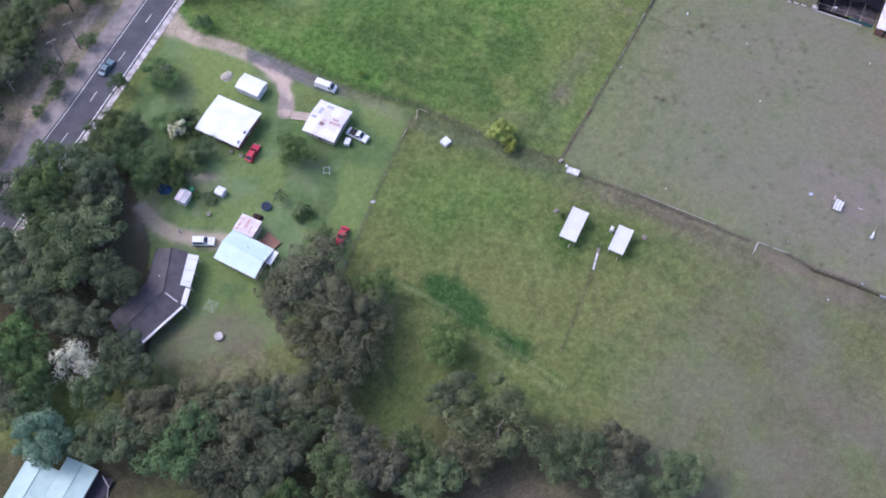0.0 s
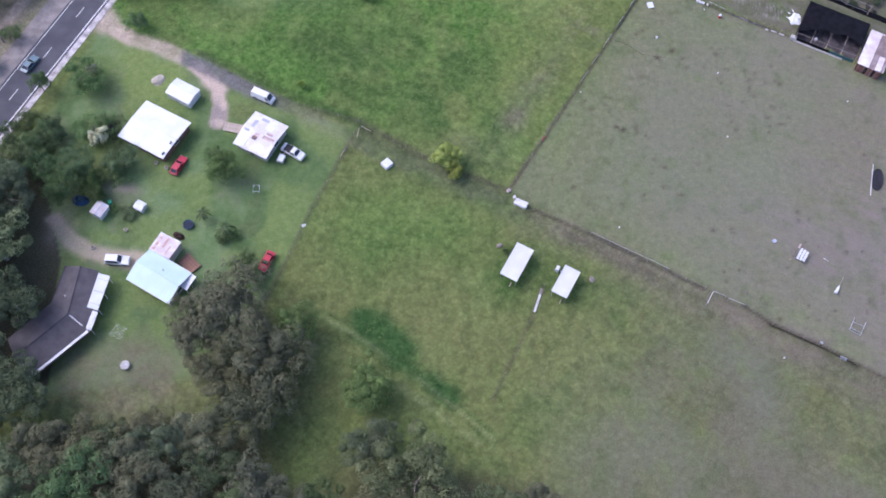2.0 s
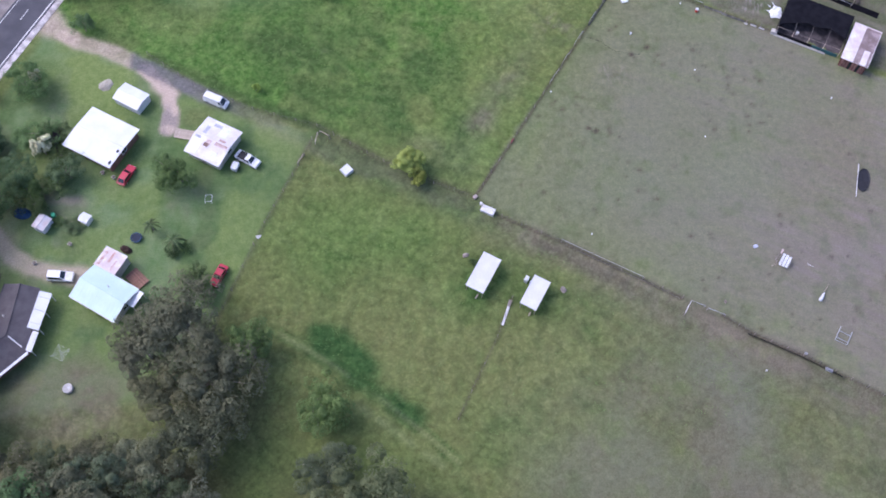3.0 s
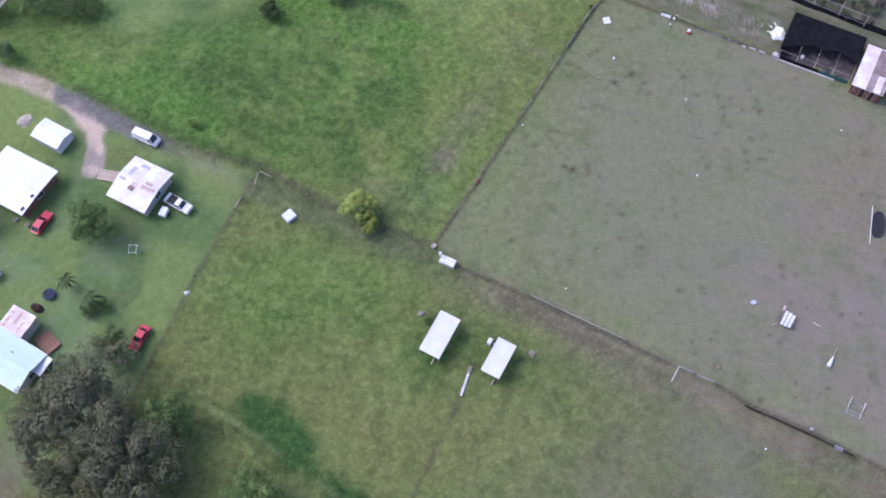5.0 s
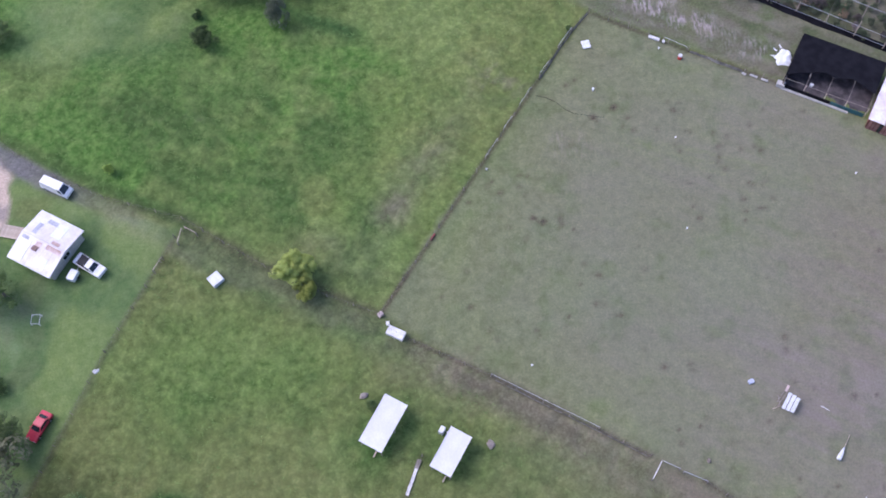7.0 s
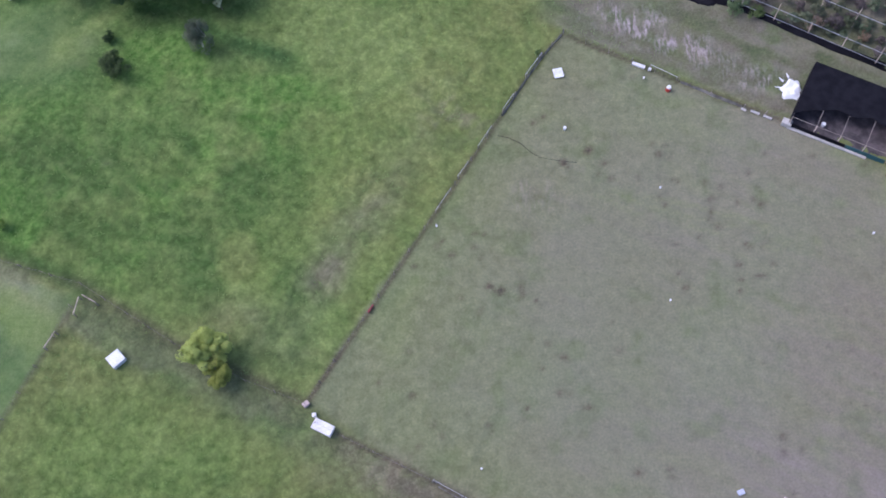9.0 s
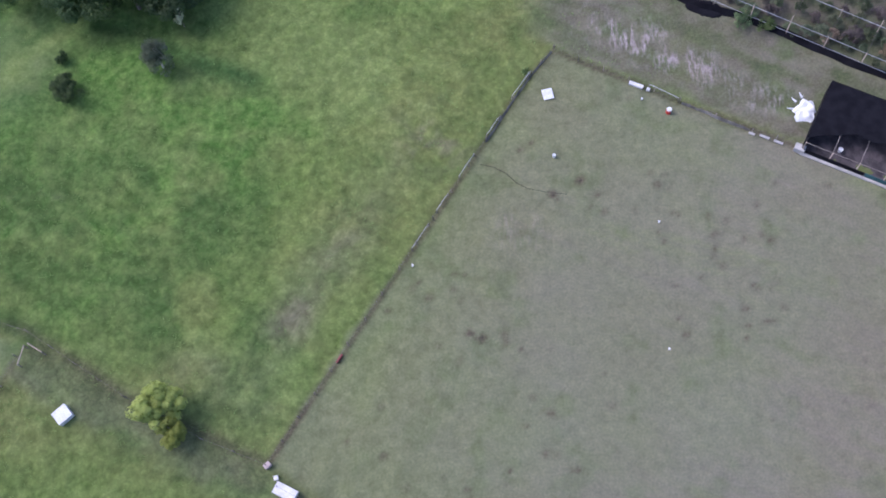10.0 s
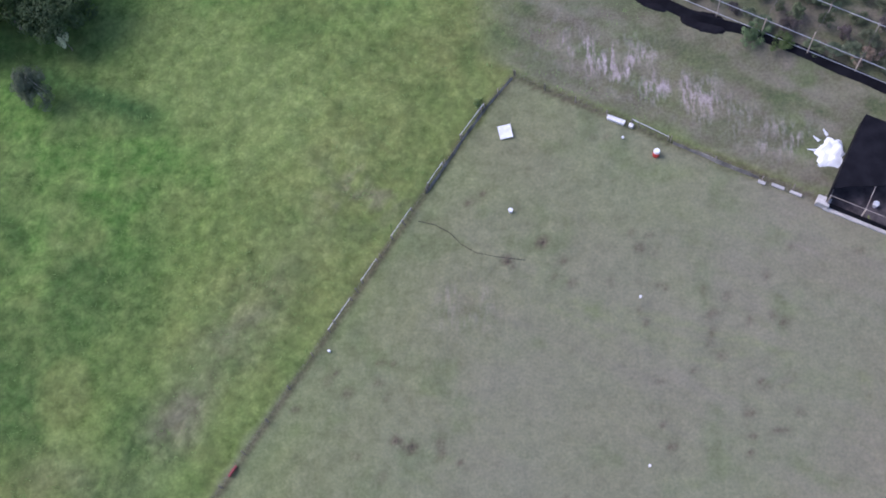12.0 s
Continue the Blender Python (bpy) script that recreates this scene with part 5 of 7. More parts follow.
def vehicle(name, label, x, y, heading, L, W, H, profile, cabin, paint_mat, category="car", tray=None, panel_van=False):
    """A road vehicle, nose towards local +x. profile: the body's side outline; cabin: base and roof extents along x and their heights."""
    root = thing(name, label, category, place(x, y, heading, 0.06))
    n = len(profile)
    mb = MB()
    for y_, s_ in ((-W / 2, 1), (W / 2, 1)):
        mb.v += [(px_ * L, y_, pz_) for px_, pz_ in profile]
    mb.f += [tuple(range(n)), tuple(range(2 * n - 1, n - 1, -1))] + [(k, n + k, n + (k + 1) % n, (k + 1) % n) for k in range(n)]
    me = mb.mesh("body")
    bm = bmesh.new()
    bm.from_mesh(me)
    bmesh.ops.recalc_face_normals(bm, faces=bm.faces[:])
    bmesh.ops.bevel(bm, geom=bm.edges[:], offset=0.07, segments=2, affect="EDGES", clamp_overlap=True)
    bm.to_mesh(me)
    bm.free()
    part("body", me, paint_mat, root)
    bx0, bx1, rx0, rx1, zb, zr = cabin
    bx0, bx1, rx0, rx1 = bx0 * L, bx1 * L, rx0 * L, rx1 * L
    wb, wr = W / 2 - 0.06, W / 2 - 0.2
    cab = MB().add([(bx0, -wb, zb), (bx1, -wb, zb), (bx1, wb, zb), (bx0, wb, zb), (rx0, -wr, zr), (rx1, -wr, zr), (rx1, wr, zr), (rx0, wr, zr)],
                   [(0, 3, 2, 1), (4, 5, 6, 7), (0, 1, 5, 4), (1, 2, 6, 5), (2, 3, 7, 6), (3, 0, 4, 7)])
    part("roof", cab, paint_mat, root, bevel=0.05)

    def pane(nm, q, inset, out):
        q = [Vector(p) for p in q]
        c = sum(q, Vector()) / 4
        nrm = (q[1] - q[0]).cross(q[3] - q[0]).normalized()
        part(nm, MB().plate([c + (p - c) * inset + nrm * out for p in q], 0.02), GLASS, root)

    pane("windscreen", [(bx1, -wb, zb), (bx1, wb, zb), (rx1, wr, zr), (rx1, -wr, zr)], 0.84, 0.012)
    pane("rear_window", [(bx0, wb, zb), (bx0, -wb, zb), (rx0, -wr, zr), (rx0, wr, zr)], 0.8, 0.012)
    sb, sr_ = (bx1 - 0.2 * L, rx1 - 0.1 * L) if panel_van else (bx0, rx0)
    pane("side_window", [(sb, -wb, zb), (bx1, -wb, zb), (rx1, -wr, zr), (sr_, -wr, zr)], 0.82, 0.012)
    pane("side_window", [(bx1, wb, zb), (sb, wb, zb), (sr_, wr, zr), (rx1, wr, zr)], 0.82, 0.012)
    wheel_r = 0.31 if H < 1.6 else 0.36
    for fx in (-0.3, 0.31):
        for sy in (-1, 1):
            ty = part("wheel", MB().tube((0, -0.1, 0), (0, 0.1, 0), wheel_r, n=16), RUBBER, root, loc=(fx * L, sy * (W / 2 - 0.08), wheel_r))
            part("rim", MB().tube((0, sy * 0.095, 0), (0, sy * 0.115, 0), wheel_r * 0.6, n=12), STEEL, ty)
    zl = profile[1][1]
    for sy in (-1, 1):
        part("headlight", MB().box((L / 2 - 0.02, sy * W * 0.34, zl - 0.06), (0.08, 0.34, 0.16)), LAMP_GLASS, root, bevel=0.02)
        part("tail_light", MB().box((-L / 2 + 0.02, sy * W * 0.4, zl), (0.07, 0.2, 0.22)), TAIL_GLASS, root, bevel=0.02)
        part("mirror", MB().box((bx1 - 0.25, sy * (W / 2 + 0.06), zb + 0.08), (0.12, 0.2, 0.14)), paint_mat, root, bevel=0.03)
    if tray:
        t0, t1 = tray
        part("tray", MB().box(((t0 + t1) / 2 * L, 0, zb + 0.012), ((t1 - t0) * L, W - 0.16, 0.05)), BLACK_TRAY, root, "black tray cover")
    return root


SEDAN = [(0.5, 0.3), (0.5, 0.68), (0.19, 0.9), (-0.36, 0.95), (-0.5, 0.85), (-0.5, 0.3)]
BOXY = [(0.5, 0.35), (0.49, 0.95), (0.2, 1.08), (-0.48, 1.1), (-0.5, 1.0), (-0.5, 0.35)]
VANP = [(0.5, 0.32), (0.5, 0.75), (0.42, 1.05), (-0.49, 1.1), (-0.5, 1.0), (-0.5, 0.32)]
vehicle("car", "red hatchback parked on the grass by the white-roofed house", -45.1, 103.7, 65, 4.5, 1.75, 1.45, SEDAN, (-0.46, 0.2, -0.3, 0.03, 0.9, 1.44), RED_PAINT)
vehicle("car", "red sedan parked at the paddock fence", -26.0, 82.5, 245, 4.4, 1.75, 1.42, SEDAN, (-0.38, 0.2, -0.24, 0.03, 0.9, 1.42), RED_PAINT)
vehicle("van", "white delivery van parked on the gravel drive", -29.2, 120.3, -26, 5.0, 1.85, 2.0, VANP, (-0.485, 0.42, -0.46, 0.26, 1.05, 2.0), WHITE_PAINT, "van", panel_van=True)
vehicle("car", "white four-wheel-drive wagon parked on the drive", -54.6, 82.7, -4, 4.7, 1.85, 1.8, BOXY, (-0.48, 0.2, -0.46, 0.04, 1.06, 1.8), WHITE_PAINT)
vehicle("pickup_truck", "white pickup with a black covered tray beside the cottage", -22.2, 106.9, -32, 5.1, 1.85, 1.75, BOXY, (-0.06, 0.27, -0.02, 0.14, 1.06, 1.75), WHITE_PAINT, "pickup truck", (-0.47, -0.07))
vehicle("car", "blue-grey sedan on the road", -78.9, 128.2, 63, 4.6, 1.78, 1.43, SEDAN, (-0.38, 0.2, -0.24, 0.03, 0.9, 1.43), TEAL_PAINT)
trailer = thing("box_trailer", "small white box trailer beside the pickup", "trailer", place(-24.5, 105.3, 70, 0.06))
part("body", MB().box((0, 0, 0.75), (1.7, 1.25, 0.8)), WHITE_PAINT, trailer, bevel=0.05)
part("drawbar", MB().box((1.25, 0, 0.42), (0.9, 0.08, 0.08)), STEEL, trailer)
for sy_ in (-1, 1):
    part("wheel", MB().tube((0, sy_ * 0.6, 0.28), (0, sy_ * 0.76, 0.28), 0.28, n=14), RUBBER, trailer)

# ---- yard things ----
BLUE_TARP = mat("blue_tarp", (0.03, 0.08, 0.17), (0.02, 0.05, 0.11), 0.5)
GREEN_BIN = mat("green_plastic", (0.04, 0.42, 0.2), (0.03, 0.34, 0.16), 0.4)
DARK_MAT = mat("trampoline_mat", (0.02, 0.03, 0.055), (0.015, 0.022, 0.04), 0.7)
CONCRETE = mat("concrete", (0.52, 0.5, 0.47), (0.4, 0.39, 0.37), 0.9)
gable_house("garden_shed", "small garden shed with a pale grey roof", -59.3, 93.3, 62, 2.9, 2.4, 1.7, 0.3, PINK_ROOF, WALL_WHITE, 0.08, False, category="shed")
gable_house("garden_shed", "tiny white garden shed beside a vegetable bed", -51.6, 94.3, -28, 1.9, 1.7, 1.3, 0.25, WHITE_ROOF, WALL_WHITE, 0.06, False, category="shed")
bin_ = thing("wheelie_bin", "bright green wheelie bin", "bin", place(-57.7, 95.2, 20))
part("body", MB().box((0, 0, 0.5), (0.6, 0.7, 1.0), taper=1.15), GREEN_BIN, bin_, bevel=0.03)
part("lid", MB().box((0, 0.02, 1.04), (0.72, 0.84, 0.08)), GREEN_BIN, bin_, bevel=0.03)
tarp = thing("tarpaulin", "blue tarpaulin thrown over a stack", "tarpaulin", place(-63.8, 96.0, -15))


def drape(L, W, hgt, seed, n=14, rag=0.0):
    mb = MB()
    rs = random.Random(seed)
    vs = []
    for j in range(n + 1):
        for i in range(n + 1):
            u, w = i / n * 2 - 1, j / n * 2 - 1
            e = min(1.0, 0.35 * max(abs(u), abs(w)) + 0.65 * math.hypot(u, w) * (1 + 0.25 * noise.noise(Vector((u * 1.5, w * 1.5, seed)))))
            if math.hypot(u, w) > 1:
                u, w = u / math.hypot(u, w), w / math.hypot(u, w)
            k = 1 - max(0, (e - 0.6) / 0.4) ** 1.3
            g = 1 + rag * noise.noise(Vector((1.6 * math.cos(math.atan2(w, u)), 1.6 * math.sin(math.atan2(w, u)), seed * 3.1))) * min(1, math.hypot(u, w))
            u, w = u * g, w * g
            vs.append((u * L / 2 * (1 + 0.06 * rs.uniform(-1, 1)), w * W / 2 * (1 + 0.06 * rs.uniform(-1, 1)), max(0.0, hgt * k * (0.75 + 0.35 * noise.noise(Vector((u * 2.1 + seed, w * 2.1, 0)))) + 0.05 * hgt * rs.uniform(-1, 1)) - 0.03))
    return mb.add(vs, [(j * (n + 1) + i, j * (n + 1) + i + 1, (j + 1) * (n + 1) + i + 1, (j + 1) * (n + 1) + i) for j in range(n) for i in range(n)])


part("sheet", drape(3.4, 2.4, 1.0, 3), BLUE_TARP, tarp)
stack = thing("wood_stack", "dark brown covered wood stack beside the annex", "wood stack", place(-43.6, 88.2, -30))
part("cover", drape(2.5, 1.5, 1.0, 6), mat("brown_cover", (0.075, 0.045, 0.035), (0.05, 0.03, 0.025), 0.8), stack)
tramp = thing("trampoline", "round trampoline with a dark blue mat", "trampoline", place(-41.9, 90.5, 0, 0, 0.78))
part("mat", MB().tube((0, 0, 0.62), (0, 0, 0.64), 1.15, n=28), DARK_MAT, tramp)
rim_ = MB()
for k in range(28):
    a0_, a1_ = k * math.tau / 28, (k + 1) * math.tau / 28
    rim_.tube((1.28 * math.cos(a0_), 1.28 * math.sin(a0_), 0.63), (1.28 * math.cos(a1_), 1.28 * math.sin(a1_), 0.63), 0.1, n=6)
part("rim", rim_, BLUE_TARP, tramp)
for k in range(6):
    a0_ = k * math.tau / 6
    part("leg", MB().tube((1.28 * math.cos(a0_), 1.28 * math.sin(a0_), -0.1), (1.28 * math.cos(a0_), 1.28 * math.sin(a0_), 0.6), 0.03), STEEL, tramp)
tank = thing("water_tank", "low round concrete tank with a pale lid on the lawn", "tank", place(-50.6, 61.6))
part("body", MB().tube((0, 0, -0.2), (0, 0, 0.55), 0.85, n=24), CONCRETE, tank)
part("lid", MB().tube((0, 0, 0.55), (0, 0, 0.64), 0.9, 0.84, n=24), CONCRETE, tank)
part("hatch", MB().tube((0.2, 0.1, 0.64), (0.2, 0.1, 0.7), 0.25, n=12), STEEL, tank)


def rock(name, label, x, y, r, h, material, seed, category="rock"):
    bm = bmesh.new()
    bmesh.ops.create_icosphere(bm, subdivisions=3, radius=1.0)
    for v in bm.verts:
        k = 1 + 0.35 * noise.noise(v.co * 1.4 + Vector((seed, 0, 0)))
        v.co = Vector((v.co.x * r * k, v.co.y * r * 0.75 * k, max(-0.1, v.co.z * h * k)))
    me = bpy.data.meshes.new(name)
    bm.to_mesh(me)
    bm.free()
    me.materials.append(material)
    ob = new(name, me)
    ob.matrix_basis = place(x, y, seed * 40)
    return tagged(ob, label, category)


SANDSTONE = mat("pale_stone", (0.46, 0.42, 0.34), (0.34, 0.31, 0.25), 0.9)
rock("stone_heap", "low heap of pale stone and sand on the lawn", -51.7, 124.6, 1.5, 0.5, SANDSTONE, 1)
for k_, (x_, y_) in enumerate(((-59.9, 85.6), (-54.0, 89.4), (-49.8, 104.5), (-47.6, 103.4))):
    pot = thing("garden_pot", "pale round garden pot", "pot", place(x_, y_), "garden pots")
    part("body", MB().tube((0, 0, 0), (0, 0, 0.5), 0.28, 0.4, n=14), CONCRETE, pot)
    part("soil", MB().tube((0, 0, 0.49), (0, 0, 0.515), 0.34, n=14), BARK, pot)


table_frame = thing("table_frame", "bare white metal table frame standing on the lawn", "table frame", place(-29.1, 98.5, 0))
FX, FY = 0.62, 0.72
for sy in (-1, 1):
    part("long_bar", MB().box((0, sy * FY, 0.66), (2 * FX + 0.06, 0.06, 0.06)), TRIM, table_frame)
    for sx in (-1, 1):
        part("leg", MB().tube((sx * FX, sy * FY, -0.08), (sx * FX, sy * FY, 0.64), 0.035, n=6), TRIM, table_frame)
for sx in (-1, 1):
    part("side_bar", MB().box((sx * FX, 0, 0.665), (0.06, 2 * FY - 0.06, 0.05)), TRIM, table_frame)

hoist = thing("clothes_hoist", "rotary clothes hoist on the lawn", "clothes hoist", place(-52.2, 67.6, 20))
part("pole", MB().tube((0, 0, -0.2), (0, 0, 1.9), 0.04), STEEL, hoist)
for k in range(4):
    a0_ = k * math.pi / 2
    part("arm", MB().tube((0, 0, 1.75), (1.7 * math.cos(a0_), 1.7 * math.sin(a0_), 2.0), 0.025, n=6), STEEL, hoist)
for r_ in (0.6, 1.0, 1.4, 1.65):
    ln = MB()
    for k in range(4):
        a0_, a1_ = k * math.pi / 2, (k + 1) * math.pi / 2
        z_ = 1.75 + 0.25 * r_ / 1.7
        ln.tube((r_ * math.cos(a0_), r_ * math.sin(a0_), z_), (r_ * math.cos(a1_), r_ * math.sin(a1_), z_), 0.01, n=4)
    part("line", ln, TRIM, hoist)
hose = thing("garden_hose", "dark hose lying curved across the field", "hose", place(0, 0))
hm = MB()
hp = [(46.0, 135.6, 0.03), (47.6, 135.2, 0.03), (49.2, 134.3, 0.03), (50.4, 133.0, 0.03), (51.8, 132.1, 0.03), (54.0, 131.6, 0.03), (56.7, 131.2, 0.03)]
for a_, b_ in zip(hp[:-1], hp[1:]):
    hm.tube(a_, b_, 0.03, n=6)
part("pipe", hm, RUBBER, hose)

# ---- more trees and shrubs ----
shrub_a = tree_kind("shrub_tree", "rounded dark green garden tree", 11, 6, 3.6, LEAF_GREEN, BARK, 60, 70, 0.17, 0.16, base=0.12, spread=0.235)
shrub_b = tree_kind("shrub_tree", "dense green garden shrub", 12, 6, 3.6, LEAF_GREEN, BARK, 60, 70, 0.17, 0.16, base=0.08, spread=0.235)
plant([shrub_a, shrub_b], [(-72.7, 108.4, 6, 3.9), (-64.9, 102.2, 7, 4.3), (-66.1, 123, 6, 4.4), (-75, 121.8, 6, 2.2), (-92.8, 116.2, 3, 1.6), (-57.3, 138.2, 4, 2.4), (-55.7, 103.6, 5, 3.4), (-59.3, 113, 4, 2.6), (-77.8, 102.5, 8, 4.6), (-66.7, 96.9, 8, 3.7), (-71, 101, 7, 3.8), (-75.5, 111.5, 6, 3.2), (-47.5, 150, 5, 3.6), (-53, 150, 5, 3.4), (-43.5, 149, 4, 2.6), (-62, 150, 6, 4), (-62.2, 111.2, 4.5, 4.2), (-57.2, 101.6, 4, 3.2), (-70.5, 110.8, 5, 3.2), (-62.5, 99.2, 5, 3.0), (-58.0, 106.8, 3.5, 2.6), (-74.5, 105.2, 6, 3.4), (-78.2, 108.6, 6, 3.2), (-88.5, 121.5, 4, 2.4), (-91.0, 127.5, 4, 2.2), (-86.0, 127.4, 3, 1.8), (-83.2, 135.0, 4, 2.2), (-60.8, 96.4, 4, 2.4)], "garden trees", 5)
flower_tree = tree_kind("flowering_tree", "small tree covered in cream blossom", 13, 5, 2.2, LEAF_CREAM, BARK, 34, 90, 0.2, 0.14, base=0.2, spread=0.235)
plant([flower_tree], [(-61.2, 108.9, 5.5, 1.9), (-64.5, 124.5, 5.5, 1.1), (5.9, 157.7, 3.6, 0.85)], "blossoming trees", 6)
dome_tree = tree_kind("garden_tree", "round-headed green tree with drooping leaves", 14, 6, 3.4, LEAF_GREEN, BARK, 60, 80, 0.17, 0.18, base=0.15, droop=0.6, spread=0.235)
plant([dome_tree], [(-34.6, 102.6, 6.5, 4.1), (-29.0, 79.6, 6, 3.2), (-7.0, 57.2, 7.5, 5.2), (-18.6, 66.8, 8, 4.4)], "garden trees", 7)
yellow_tree = tree_kind("yellow_tree", "small yellow-green tree by the farm track", 15, 5, 2.8, LEAF_YELLOW, BARK_PALE, 64, 130, 0.2, 0.13, base=0.2, spread=0.235)
plant([yellow_tree], [(8.3, 104.3, 5.0, 3.0), (10.3, 102.4, 3.6, 1.9), (-21.6, 123.2, 1.8, 0.9), (-75.9, 22.6, 2.4, 1.3)], "yellow-green trees", 8)
blue_tree = tree_kind("pine_tree", "bluish green pine tree", 16, 11, 5.5, LEAF_BLUE, BARK, 60, 170, 0.24, 0.25, base=0.15, spread=0.235)
plant([blue_tree], [(-80.5, 41.9, 11, 5.6)], "bluish trees", 9)
pale_tree = tree_kind("pale_tree", "whitish half-dead tree at the wood's edge", 17, 11, 3.8, LEAF_WHITE, BARK_PALE, 46, 70, 0.17, 0.2, base=0.25, spread=0.235)
plant([pale_tree], [(-76.0, 54.3, 12, 4.9)], "pale trees", 10)
dark_a = tree_kind("dark_tree", "dense dark green tree at the paddock edge", 18, 8, 5.0, LEAF_DARK, BARK, 80, 150, 0.22, 0.25, base=0.1, spread=0.235)
plant([dark_a], [(-16.5, 164.5, 8, 4.6), (-8.0, 162.4, 8, 5.2), (-0.6, 160.8, 8, 5.0), (5.4, 161.9, 7, 4.6), (1.5, 167, 9, 5), (-11, 168, 9, 5), (-8.3, 147.6, 2.8, 2.2), (-10.3, 152.9, 1.4, 0.9)], "dark trees", 11)
bush_a = tree_kind("bush", "low dark green bush", 19, 2.4, 1.8, LEAF_GREEN, BARK, 34, 60, 0.12, 0.05, base=0.02, spread=0.235)
plant([bush_a], [(-32.6, 88.4, 1.6, 1.2), (-35.2, 87.2, 1.3, 1.5), (-54.4, 93.2, 1.0, 2.3), (-56.4, 94, 0.9, 1.4), (20.6, 84.6, 0.8, 0.9), (52, 148.8, 0.6, 0.6), (80.7, 155.4, 1.8, 1.5), (83.2, 153.9, 1.6, 1.3)], "bushes", 12)



def palm(label, x, y, h, r, fronds, seed):
    """A spiky palm: a short trunk and long folded fronds that arch out from its head."""
    rng = random.Random(seed)
    root = thing("palm", label, "palm", place(x, y), "palms on the lawn")
    part("trunk", MB().tube((0, 0, -0.2), (0.05, 0, h * 0.5), 0.2, 0.15).tube((0.05, 0, h * 0.5), (0.05, 0.05, h), 0.15, 0.12), BARK, root, smooth=True)
    for k in range(fronds):
        a, ln, up = k * math.tau / fronds + rng.uniform(-0.2, 0.2), r * rng.uniform(0.8, 1.15), rng.uniform(0.25, 0.9)
        d, w = Vector((math.cos(a), math.sin(a), 0)), Vector((-math.sin(a), math.cos(a), 0))
        v, f = [], []
        for j in range(6):
            u = j / 5
            c = d * ln * u + Vector((0, 0, h + ln * (up * u - (0.55 + up) * u * u)))
            wd = 0.24 * (0.25 + 1.5 * u * (1 - u) + 0.35 * (1 - u))
            v += [c - w * wd - Vector((0, 0, 0.08)), c + Vector((0, 0, 0.02)), c + w * wd - Vector((0, 0, 0.08))]
        for j in range(5):
            o = 3 * j
            f += [(o, o + 3, o + 4, o + 1), (o + 1, o + 4, o + 5, o + 2)]
        part("frond", MB().add(v, f), LEAF_PALM, root)
    return root


LEAF_PALM = foliage("palm_fronds", (0.06, 0.085, 0.03), (0.2, 0.25, 0.1))
palm("dark green palm with drooping fronds beside the trampoline", -39.0, 92.2, 2.6, 1.7, 11, 1)
palm("spiky green palm with arching fronds on the lawn", -34.5, 88.8, 2.8, 2.1, 15, 2)
purple_bush = tree_kind("purple_bush", "round bush with dark purple leaves", 24, 3.5, 2.6, foliage("purple_leaves", (0.035, 0.022, 0.03), (0.1, 0.065, 0.085)), BARK, 40, 80, 0.16, 0.08, base=0.05, spread=0.235)
plant([purple_bush], [(-60.4, 111.2, 3.4, 2.4)], "purple bushes", 16)
grey_palm = tree_kind("grey_tree", "withered grey-green tree standing in the paddock", 23, 5, 1.7, foliage("withered_leaves", (0.06, 0.075, 0.045), (0.19, 0.205, 0.14)), BARK_PALE, 60, 90, 0.13, 0.12, base=0.05, droop=1.4, spread=0.3)
plant([grey_palm], [(3.6, 151.4, 6.4, 1.75)], "withered trees", 15)

# ---- fences ----
POST_MESH = MB().box((0, 0, 0.52), (0.09, 0.09, 1.4), taper=0.92).mesh("post")
WIRE = mat("fence_wire", (0.16, 0.15, 0.14), (0.1, 0.09, 0.08), 0.6, 0.3)


def fence(label, pts, spacing=4.0, rails=()):
    """Post-and-wire fence along a line; rails: stretches (from, to in metres) closed by a pole instead."""
    root = thing("fence", label, "fence", place(0, 0), "paddock fences")
    v = [Vector((x, y, 0)) for x, y in pts]
    rs = random.Random(int(abs(pts[0][0] * 10)))
    for a, b in zip(v[:-1], v[1:]):
        n = max(1, round((b - a).length / spacing))
        for k in range(n + (b == v[-1])):
            p = a.lerp(b, k / n)
            part("post", POST_MESH, TIMBER, root, loc=Matrix.LocRotScale(p, Euler((rs.uniform(-0.06, 0.06), rs.uniform(-0.06, 0.06), rs.uniform(0, 1.5))), None))
        for h in (0.35, 0.7, 1.08):
            part("wire", MB().tube(a + Vector((0, 0, h)), b + Vector((0, 0, h - 0.02)), 0.008, n=4), WIRE, root)
    return root


fence("post and wire fence with dark grass along its foot", [(21.4, 98.3), (28.3, 109.2), (34.1, 118.5), (40.2, 128.2), (46.8, 138.9), (52.3, 147.6), (55.8, 151.9)], 3.6)
fence("post and wire fence along the field's far side", [(55.8, 151.9), (65.2, 146.8), (71.4, 143.6), (79.9, 139), (85.6, 136.8)], 4.0)
fence("post and wire fence between field and farm track", [(22.8, 95.9), (37.3, 88.7), (51.6, 80.8), (58.7, 77.0)], 4.0)
fence("post and wire fence between field and farm track", [(65.7, 73.4), (70.9, 69.7), (79.1, 65.6), (92, 58)], 3.2)
fence("post and wire fence round the house yard", [(-10, 111.5), (-13.5, 103.5), (-18.3, 93.4), (-23.6, 79.7), (-27.5, 69)], 4.2)
fence("post and wire fence between drive and paddock", [(-44, 132), (-34, 124.5), (-22, 118.6), (-9.1, 114.6), (4, 106.4), (13.6, 101.4), (21.4, 98.3)], 4.4)
